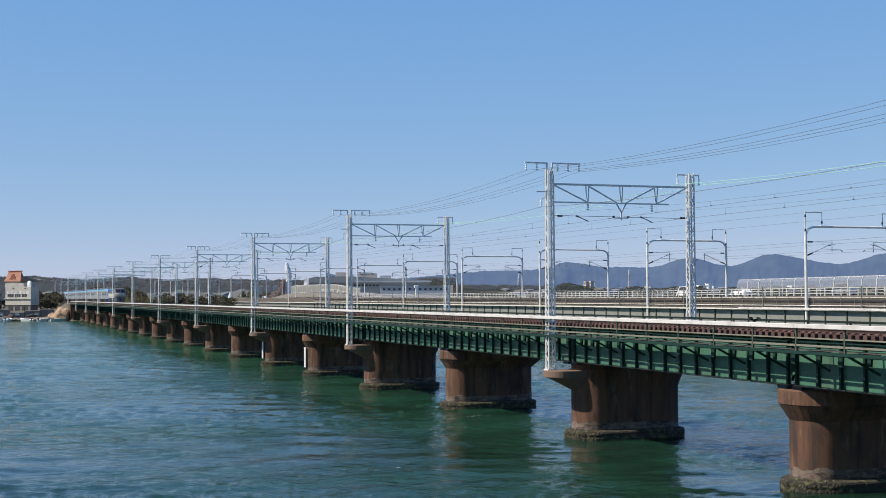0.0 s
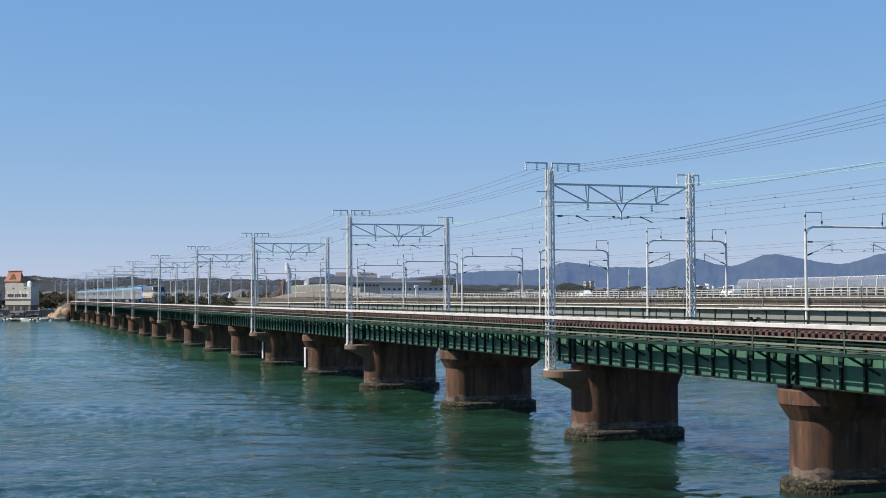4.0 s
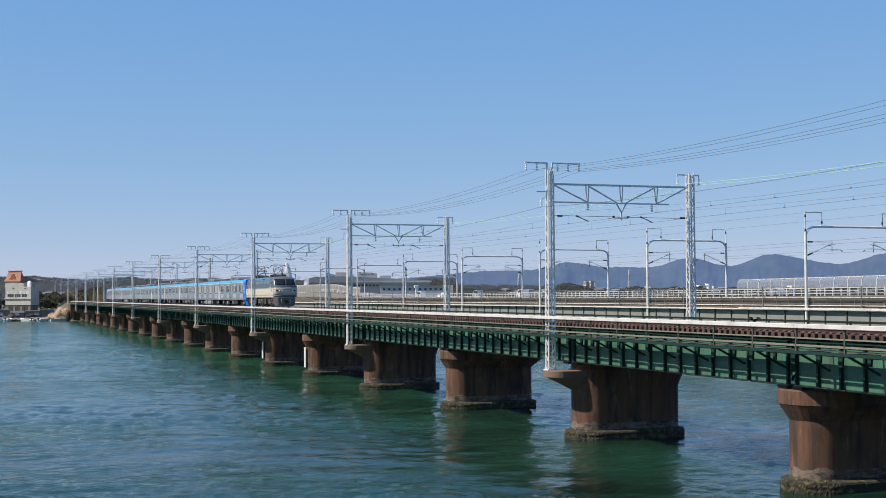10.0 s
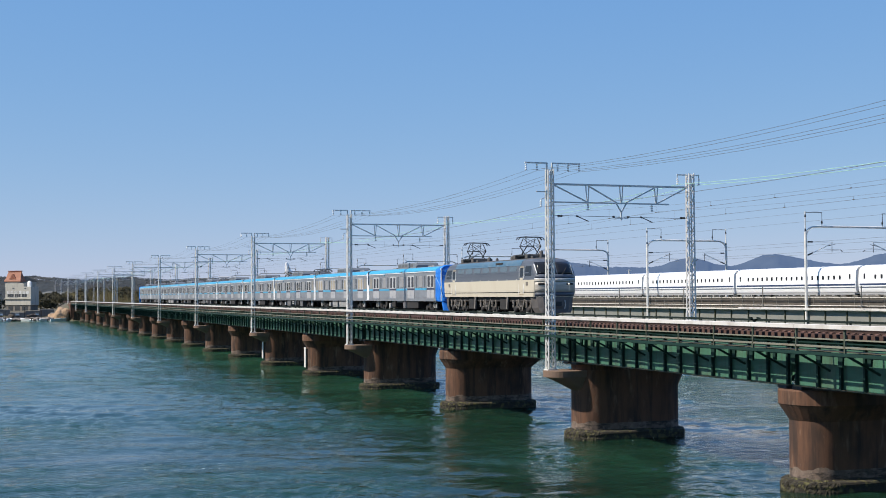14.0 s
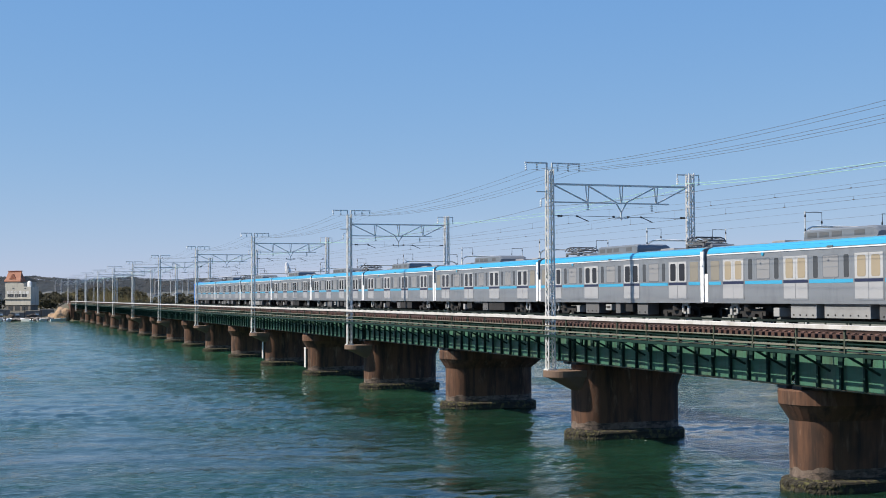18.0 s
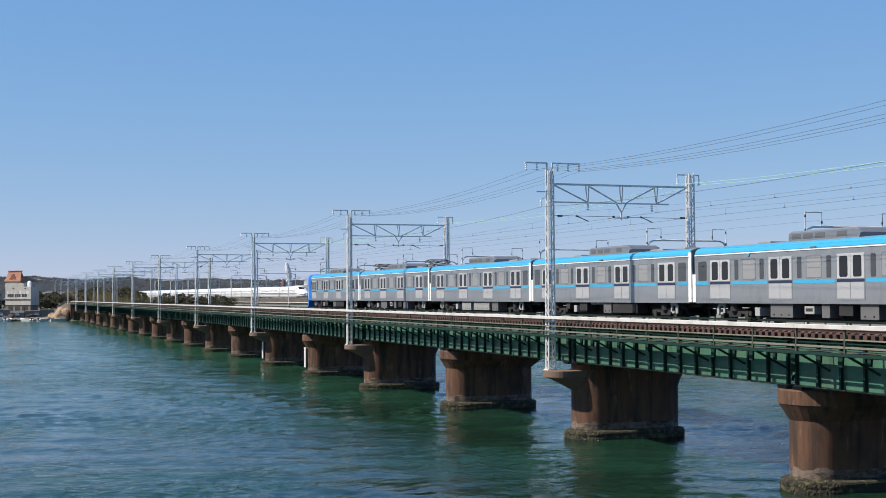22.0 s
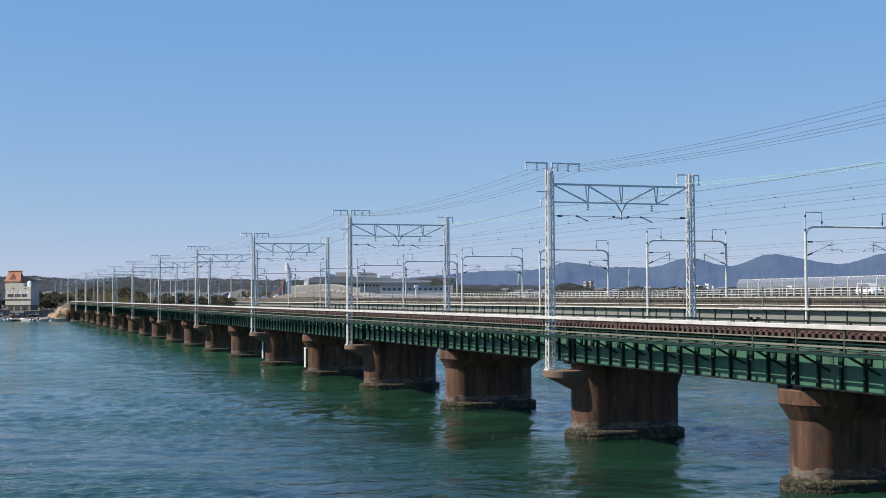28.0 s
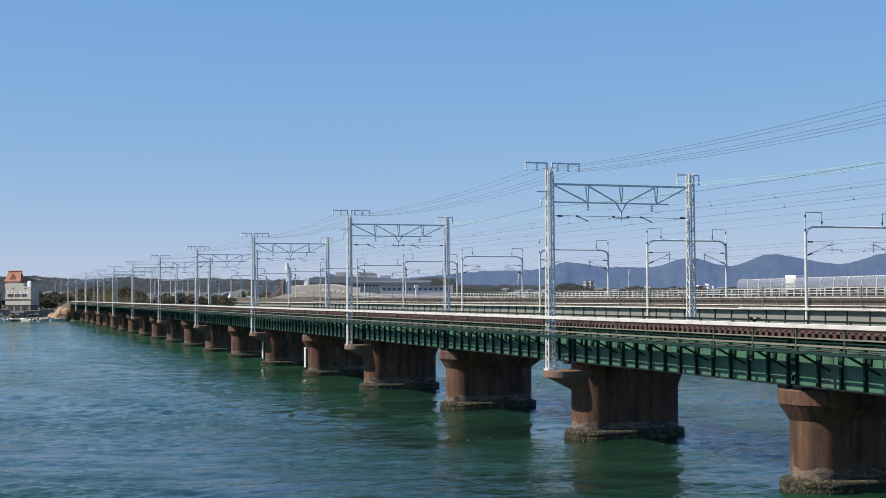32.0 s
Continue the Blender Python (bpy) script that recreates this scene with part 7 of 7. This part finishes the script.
def build_loco():
    c = thing("locomotive", "grey, blue and cream electric locomotive with raised pantographs", "locomotive", at=(FAR_T, 0, RAIL))
    loco_band("sill_band", (1.3, 1.55), M_LCREAM, c)
    loco_band("body_groove", (1.55, 1.60), M_UNDER, c)
    loco_band("lower_body", (1.60, 2.0, 2.36), M_LCREAM, c, "cream painted lower body")
    loco_band("upper_body", (2.36, 2.46, 2.8, 3.05, 3.28), M_LGREY, c, "blue-grey painted upper body")
    loco_band("roof_edge", (3.28, 3.42, 3.55, 3.66), M_LGREY, c)
    loco_band("roof", (3.66, 3.70, 3.75, 3.785), M_LROOF, c, "sooty dark roof")
    for s in (-1, 1):
        bm = bmesh.new()
        ring = [(3.285, 1.335), (3.42, 1.275), (3.55, 1.215), (3.66, 1.055)]
        loft(bm, [[(s * x, y, z) for z, x in ring] + [(s * (x - 0.02), y, z) for z, x in ring[::-1]] for y in (-6.2, 6.2)])
        part("blue_top", bm, M_LBLUE, c, "faded blue upper side")
        for i in range(7):
            y = -4.95 + 1.65 * i
            side_plate("side_window", y - 0.62, y + 0.62, 2.92, 3.24, M_LWIN, c, s, 0.008, "", 0.07)
        for y in (-3.3, -1.65, 0.0, 1.65, 3.3, 4.95, -4.95):
            side_plate("vent_tab", y - 0.75, y - 0.68, 2.36, 2.44, M_LLIGHT, c, s, 0.015)
        side_plate("panel_seam", -0.42, -0.38, 1.62, 3.25, M_LROOF, c, s, 0.006)
        bm = bmesh.new()
        panel(bm, s * 1.24, -2.9, -1.7, 3.42, 3.54, s * 0.05)
        part("louvre", bm, M_UNDER, c)
        for e in (-1, 1):
            d = side_plate("cab_door", e * 6.42 - 0.33, e * 6.42 + 0.33, 1.42, 3.22, M_LTAN, c, s, 0.006, "tan framed cab door")
            side_plate("door_panel", e * 6.42 - 0.25, e * 6.42 + 0.25, 1.48, 2.5, M_LCREAM, d, s, 0.010)
            side_plate("door_window", e * 6.42 - 0.22, e * 6.42 + 0.22, 2.58, 3.14, M_GLASS, d, s, 0.012, "", 0.06)
            for q in (-0.39, 0.39):
                side_plate("handrail_bar", e * 6.42 + q - 0.03, e * 6.42 + q + 0.03, 1.45, 3.1, M_LLIGHT, c, s, 0.03)
            w0, w1 = sorted((e * 7.0, e * 8.0))
            side_plate("cab_side_window", w0, w1, 2.60, 3.22, M_GLASS, c, s, 0.008, "", 0.08)
            side_plate("number_box", e * 7.35 - 0.18, e * 7.35 + 0.18, 2.0, 2.24, M_SPRING, c, s, 0.008)
    for e in (-1, 1):
        face_plate("sill_stripe", -1.33, 1.33, 1.34, 1.56, M_LGREY, c, e, 0.012, 8, 1)
        face_plate("face_panel", -1.34, 1.34, 1.58, 2.20, M_LFACE, c, e, 0.012, 8, 3)
        face_plate("chin_band", -1.385, 1.385, 2.21, 2.37, M_LFACE, c, e, 0.013, 8, 2)
        face_plate("waist_stripe", -1.385, 1.385, 2.38, 2.44, M_LLIGHT, c, e, 0.015, 8, 1)
        face_plate("brow_panel", -1.34, 1.34, 2.45, 2.70, M_LGREY, c, e, 0.012, 8, 2)
        for s in (-1, 1):
            face_plate("windscreen", min(s * 0.035, s * 1.18), max(s * 0.035, s * 1.18), 2.70, 3.47, M_GLASS, c, e, 0.014, 6, 4)
            face_plate("screen_pillar", min(s * 1.20, s * 1.25), max(s * 1.20, s * 1.25), 2.66, 3.34, M_LLIGHT, c, e, 0.018, 2, 4)
            h = face_plate("lamp_housing", s * 0.90 - 0.28, s * 0.90 + 0.28, 2.04, 2.16, M_BLACK, c, e, 0.03, 4, 1)
            face_plate("headlight", s * 0.78 - 0.045, s * 0.78 + 0.045, 2.06, 2.14, M_LAMP, h, e, 0.05, 2, 1, "lit headlight")
            bm = bmesh.new()
            beam(bm, (s * 0.35, e * (face_y(0.35, 2.74) + 0.05), 2.70), (s * 0.75, e * (face_y(0.75, 3.1) + 0.05), 3.12), 0.03)
            part("wiper", bm, M_BLACK, c)
            bm = bmesh.new()
            tube(bm, [(s * 0.75, e * 9.04, 1.62), (s * 0.75, e * 9.06, 2.0)], 0.016, 6)
            part("grab_rail", bm, M_LFACE, c)
        bm = bmesh.new()
        loft(bm, [[(-1.34 + q, e * (7.75 + q), z), (-1.22 + q, e * (8.50 + q), z), (-0.9 + q, e * (8.78 + 0.3 * q), z), (0.9 - q, e * (8.78 + 0.3 * q), z), (1.22 - q, e * (8.50 + q), z), (1.34 - q, e * (7.75 + q), z)] for z, q in ((0.30, 0.22), (0.62, 0.08), (1.29, 0.0))])
        part("pilot", bm, M_PILOT, c, "grey steel pilot under the cab")
        bm = bmesh.new()
        box(bm, -0.2, 0.2, min(e * 8.7, e * 9.1), max(e * 8.7, e * 9.1), 0.72, 1.0)
        part("coupler", bm, M_DARK, c)
        bm = bmesh.new()
        tube(bm, [(-0.5, e * 8.9, 1.1), (-0.5, e * 9.0, 0.8), (-0.45, e * 8.95, 0.55)], 0.035, 6)
        tube(bm, [(0.5, e * 8.9, 1.1), (0.5, e * 9.0, 0.8), (0.45, e * 8.95, 0.55)], 0.035, 6)
        part("brake_hose", bm, M_UBOXL, c)
    raised_pantograph(c, -4.6)
    raised_pantograph(c, 5.4)
    # roof gear between the pantographs
    for y, r, h in ((-2.6, 0.16, 0.35), (-1.2, 0.12, 0.25), (3.1, 0.15, 0.32), (1.6, 0.1, 0.22), (-6.2, 0.12, 0.5)):
        bm = bmesh.new()
        tube(bm, [(0.1, y, 3.76), (0.1, y, 3.76 + h * 0.7), (0.1, y, 3.76 + h)], [r, r, r * 0.4], 10)
        part("roof_insulator", bm, M_LROOF, c)
    for y in (-5.8, -3.4, 4.2, 6.6):
        bm = slab(-0.5, 0.5, y - 0.35, y + 0.35, 3.74, 3.92, 0.04)
        part("roof_box", bm, M_LROOF, c)
    # running gear: three bogies with pale spring gear
    frame3 = bogie_frame_mesh(1.35)
    for y in (-6.0, 0.0, 6.0):
        b = add_bogie(c, y, frame3, 1.35)
        for s in (-1, 1):
            for e in (-1.1, 1.1):
                bm = bmesh.new()
                tube(bm, [(s * 1.08, e, 0.50), (s * 1.19, e, 0.50), (s * 1.23, e, 0.50)], [0.20, 0.19, 0.12], 12)
                part("axle_box", bm, M_UNDER, b)
                for q in (-0.34, 0.34):
                    bm = bmesh.new()
                    tube(bm, [(s * 1.15, e + q, 0.60 + 0.05 * k) for k in range(11)], [0.11 if k % 2 else 0.075 for k in range(11)], 9)
                    part("coil_spring", bm, M_SPRING, b)
            bm = bmesh.new()
            beam(bm, (s * 1.2, -0.55, 1.14), (s * 1.2, -0.15, 0.42), 0.09, 0.13)
            beam(bm, (s * 1.2, 0.45, 1.14), (s * 1.2, 0.25, 0.5), 0.09, 0.11)
            beam(bm, (s * 1.21, -0.3, 0.72), (s * 1.21, 0.5, 0.66), 0.07, 0.1)
            part("brake_gear", bm, M_SPRING, b)
    for y in (-3.0, 3.0):
        part("tank", slab(-1.25, 1.25, y - 0.7, y + 0.7, 0.45, 1.25, 0.05), M_UNDER, c)
        for s in (-1, 1):
            bm = bmesh.new()
            beam(bm, (s * 1.3, y - 0.9, 1.28), (s * 1.3, y - 0.75, 0.5), 0.1, 0.22)
            part("traction_link", bm, M_SPRING, c)
    part("underframe", slab(-1.2, 1.2, -8.4, 8.4, 1.0, 1.29), M_UNDER, c)
    return c


loco = build_loco()

# ---------- the high-speed train ----------
M_SHW = shader("express_white_paint", (0.82, 0.82, 0.82), 0.25, 0, 0.03, 1.0, 0.2, 0)
M_SHNAVY = shader("express_navy_line", (0.03, 0.045, 0.10), 0.3, 0, 0.05, 1.0, 0.2, 0)
M_SHSKIRT = shader("express_grey_skirt", (0.32, 0.32, 0.32), 0.5, 0, 0.15, 1.0, 0.2, 0.05)
EXPR_X, EXPR_Z = 91.68, 6.85


def express_section(w, top, zb=0.28):
    half = [(w * 0.86, zb), (w * 0.95, zb + 0.35), (w, zb + 0.9), (w, 2.0 if top > 2.6 else zb + (top - zb) * 0.55), (w * 0.95, zb + (top - zb) * 0.80), (w * 0.78, zb + (top - zb) * 0.93), (w * 0.4, top - 0.03), (0, top)]
    return [(-x, z) for x, z in half] + [(x, z) for x, z in half[-2::-1]]


def build_express(nose):
    c = thing("express_car", "glossy white high-speed train car with dark blue lines", "train car", "cars of the high-speed train")
    L = 24.5
    bm = bmesh.new()
    if nose:
        stations = [(13.5, 0.30, 0.80, 0.5), (13.35, 0.62, 0.98, 0.42), (12.9, 0.98, 1.22, 0.34), (12.0, 1.28, 1.52, 0.3), (10.9, 1.45, 1.84, 0.28), (9.6, 1.56, 2.22, 0.28), (8.8, 1.60, 2.56, 0.28), (8.2, 1.63, 2.95, 0.28), (7.5, 1.65, 3.26, 0.28), (6.7, 1.67, 3.38, 0.28), (5.2, 1.68, 3.44, 0.28), (0.5, 1.68, 3.45, 0.28), (-L / 2, 1.68, 3.45, 0.28)]
    else:
        stations = [(L / 2, 1.68, 3.45, 0.28), (-L / 2, 1.68, 3.45, 0.28)]
    loft(bm, [[(x, y, z) for x, z in express_section(w, t, b)] for y, w, t, b in stations], smooth=True)
    part("body", bm, M_SHW, c)
    front = 6.6 if nose else L / 2 - 0.2
    for s in (-1, 1):
        side = None if s == -1 else (0, 0, math.pi)
        bm = bmesh.new()
        panel(bm, s * 1.679, -L / 2 + 0.1, front + (2.0 if nose else 0), 1.22, 1.42, s * 0.006)
        part("navy_line", bm, M_SHNAVY, c)
        bm = bmesh.new()
        panel(bm, s * 1.679, -L / 2 + 0.1, front, 0.98, 1.03, s * 0.006)
        part("thin_line", bm, M_SHNAVY, c)
        bm = bmesh.new()
        panel(bm, s * 1.60, -L / 2 + 0.2, 9.0 if nose else L / 2 - 0.2, 0.22, 0.50, s * 0.03)
        part("skirt", bm, M_SHSKIRT, c)
        n = 14 if nose else 19
        y0 = -9.3 if nose else -9.4
        for i in range(n):
            piece("window", EXW, c, (s * 1.683, y0 + 1.04 * i, 0), side)
        for y in ((-11.2, 5.9, 6.9) if nose else (-11.2, 11.2)):
            piece("door_window", EXD, c, (s * 1.683, y, 0), side)
    for y in (-8.75, 7.0 if nose else 8.75):
        b = piece("bogie", BOGIE, c, (0, y, 0))
        for e in (-1, 1):
            piece("wheelset", WHEEL, b, (0, e * 1.05, 0))
    bm = bmesh.new()
    box(bm, -1.3, 1.3, -L / 2 - 0.25, -L / 2 + 0.01, 0.5, 3.2)
    part("gangway", bm, M_SHSKIRT, c)
    if nose:
        bm = bmesh.new()
        loft(bm, [[(-0.92, 8.75, 2.50), (-0.5, 8.85, 2.60), (0.5, 8.85, 2.60), (0.92, 8.75, 2.50)], [(-1.02, 7.9, 3.02), (-0.55, 7.75, 3.20), (0.55, 7.75, 3.20), (1.02, 7.9, 3.02)]], closed=True)
        part("windscreen", bm, M_GLASS, c)
        for s in (-1, 1):
            bm = bmesh.new()
            loft(bm, [[(s * 1.36, 8.5, 2.36), (s * 1.36, 7.9, 2.36), (s * 1.30, 7.7, 2.78), (s * 1.28, 8.1, 2.76)], [(s * 1.54, 8.5, 2.36), (s * 1.57, 7.9, 2.36), (s * 1.47, 7.7, 2.80), (s * 1.38, 8.1, 2.78)]])
            part("cab_window", bm, M_GLASS, c)
    return c


EXW = panel_mesh("express_window", M_GLASS, -0.17, 0.17, 1.90, 2.36, -0.006, 0.06)
EXD = panel_mesh("express_door_window", M_GLASS, -0.14, 0.14, 1.9, 2.5, -0.006, 0.05)
head = build_express(True)
mid_car = build_express(False)
head.location = mid_car.location = (EXPR_X, 0, EXPR_Z)
express = [head] + [mid_car] + [copy_thing(mid_car, pose(EXPR_X, 0, EXPR_Z)) for _ in range(13)] + [copy_thing(head, pose(EXPR_X, 0, EXPR_Z, 0, 0, 180))]
for i in (0, 15):
    tagged(express[i], "glossy white high-speed end car with a long nose")

# ---------- road traffic ----------
M_CARW = shader("white_car_paint", (0.78, 0.78, 0.78), 0.3, 0, 0.03, 1, 0.3, 0)
M_CARS = shader("silver_car_paint", (0.45, 0.47, 0.49), 0.3, 0.4, 0.03, 1, 0.3, 0)
M_CARD = shader("dark_car_paint", (0.03, 0.035, 0.045), 0.3, 0, 0.1, 1, 0.3, 0)
M_TYRE = shader("tyre_rubber", (0.02, 0.02, 0.02), 0.9, 0, 0.1, 3, 1, 0)
bm = bmesh.new()
tube(bm, [(-0.1, 0, 0), (0.1, 0, 0)], 0.32, 14)
CARWHEEL = mesh_of("car_wheel", bm, M_TYRE)


def add_wheels(c, half, ys_):
    for y in ys_:
        for s in (-1, 1):
            piece("wheel", CARWHEEL, c, (s * half, y, 0.32))


def car(kind, paint, label):
    """Kinds: sedan, van. It drives towards +y."""
    c = thing("road_car", label, "car", "vehicles on the road", (121, 0, 0))
    if kind == "sedan":
        low = [(2.1, 0.25), (2.15, 0.6), (1.1, 0.88), (-1.7, 0.92), (-2.1, 0.8), (-2.1, 0.25)]
        cab = [(0.95, 0.9), (0.2, 1.42), (-1.0, 1.44), (-1.75, 0.93)]
    else:
        low = [(2.0, 0.25), (2.0, 0.75), (1.7, 0.98), (-2.2, 0.98), (-2.2, 0.25)]
        cab = [(1.65, 0.985), (1.1, 1.86), (-2.0, 1.9), (-2.18, 0.985)]
    bm = bmesh.new()
    loft(bm, [[(x, y, z) for y, z in low] for x in (-0.82, 0.82)])
    part("body", bm, paint, c)
    bm = bmesh.new()
    loft(bm, [[(x, y, z) for y, z in cab] for x in (-0.72, 0.72)])
    cabin = part("cabin", bm, paint, c)
    for s in (-1, 1):
        bm = bmesh.new()
        win = [(y * 0.86 - 0.05, 0.9 + (z - 0.9) * 0.84 + 0.05) for y, z in cab]
        loft(bm, [[(s * 0.70, y, z) for y, z in win], [(s * 0.728, y, z) for y, z in win]])
        part("side_glass", bm, M_WIN, cabin)
        part("tail_lamp", slab(s * 0.68 - 0.1, s * 0.68 + 0.1, low[-1][0] - 0.03, low[-1][0] + 0.02, 0.55, 0.75), M_RED, c)
    add_wheels(c, 0.76, (1.3, -1.3))
    return c


def box_truck(label):
    c = thing("box_truck", label, "truck", "vehicles on the road", (121, 0, 0))
    part("cargo_box", slab(-1.1, 1.1, -1.6, 1.3, 0.95, 3.25, 0.04), M_CARW, c, "white cargo box")
    part("chassis", slab(-0.45, 0.45, -1.5, 2.6, 0.55, 0.94), M_DARK, c)
    bm = bmesh.new()
    loft(bm, [[(x, y, z) for y, z in ((1.4, 0.5), (2.8, 0.5), (2.85, 1.2), (2.5, 1.85), (1.4, 1.9))] for x in (-0.95, 0.95)])
    cab = part("cab", bm, M_CARS, c)
    for s in (-1, 1):
        part("side_glass", slab(s * 0.955 - 0.012, s * 0.955 + 0.012, 1.6, 2.4, 1.25, 1.75), M_WIN, cab)
    add_wheels(c, 0.85, (2.1, -1.0))
    return c


# thing, its place along the road at the start and its pace, both over the road's distance
traffic = [
    (box_truck("small white box truck driving along the road bridge"), 1.38 - 31 * 0.122, 0.122),
    (car("van", M_CARW, "white van driving along the road bridge"), 1.79, 0.128),
    (car("sedan", M_CARW, "white saloon car driving along the road bridge"), 1.635, 0.128),
    (car("van", M_CARS, "silver van driving along the road bridge"), 1.40, 0.128),
    (car("van", M_CARW, "tall white van driving along the road bridge"), 1.15, 0.128),
    (car("sedan", M_CARS, "silver saloon car driving along the road bridge"), 0.27, 0.128),
    (car("van", M_CARW, "white minivan driving along the road bridge"), 1.35 + 28 * 0.128, -0.128),
    (car("sedan", M_CARD, "dark saloon car driving along the road bridge"), 2.05, -0.128),
]


# ---------- what moves ----------
def motions():
    # the commuter train: its front end stands at 368 m at the start and comes on at 19.53 m/s
    def gather(ob, start):
        # it gathers a little speed half way over
        walk(ob, [(float(k), pose(FAR_T, start - 19.53 * k - 0.0165 * max(0.0, k - 14.5) ** 2, RAIL)) for k in range(33)])

    gather(loco, 368.0 - 9.1)
    for i, c in enumerate(cars):
        gather(c, 368.0 + 10.0 + 20.0 * i)
    # the high-speed train runs the other way at 71 m/s
    nose = 153.6 - 13 * 71.0
    def along(ob, start, turn=0.0):
        rows = []
        for k in range(33):
            y = start + 71.0 * k
            off, slope = bend(y)
            rows.append((float(k), pose(EXPR_X + off, y, EXPR_Z, 0, 0, turn + math.degrees(math.atan(-slope)))))
        walk(ob, rows)

    for i, c in enumerate(express):
        if i == 0:
            along(c, nose - 13.5)
        elif i < 15:
            along(c, nose - 26.0 - 12.5 - 25.0 * (i - 1))
        else:
            along(c, nose - 26.0 - 25.0 * 14 - 12.5, 180.0)
    # road traffic goes the same way at about 15 m/s and keeps to the road's height
    for c, place, pace in traffic:
        lane, rows = (121.0 if pace > 0 else 127.5), []
        for k in range(17):
            y = lane * (place + pace * 2.0 * k)
            rows.append((2.0 * k, pose(lane, y, road_z(max(-419.0, min(719.0, y))) + 0.002, 0, 0, 0 if pace > 0 else 180)))
        walk(c, rows)
    # the tide carries the ripples out from under the bridge
    for sheet in (water, foam):
        walk(sheet, [(0.0, pose(0, 0, 0)), (32.0, pose(-18.0, 6.0, 0))])


motions()
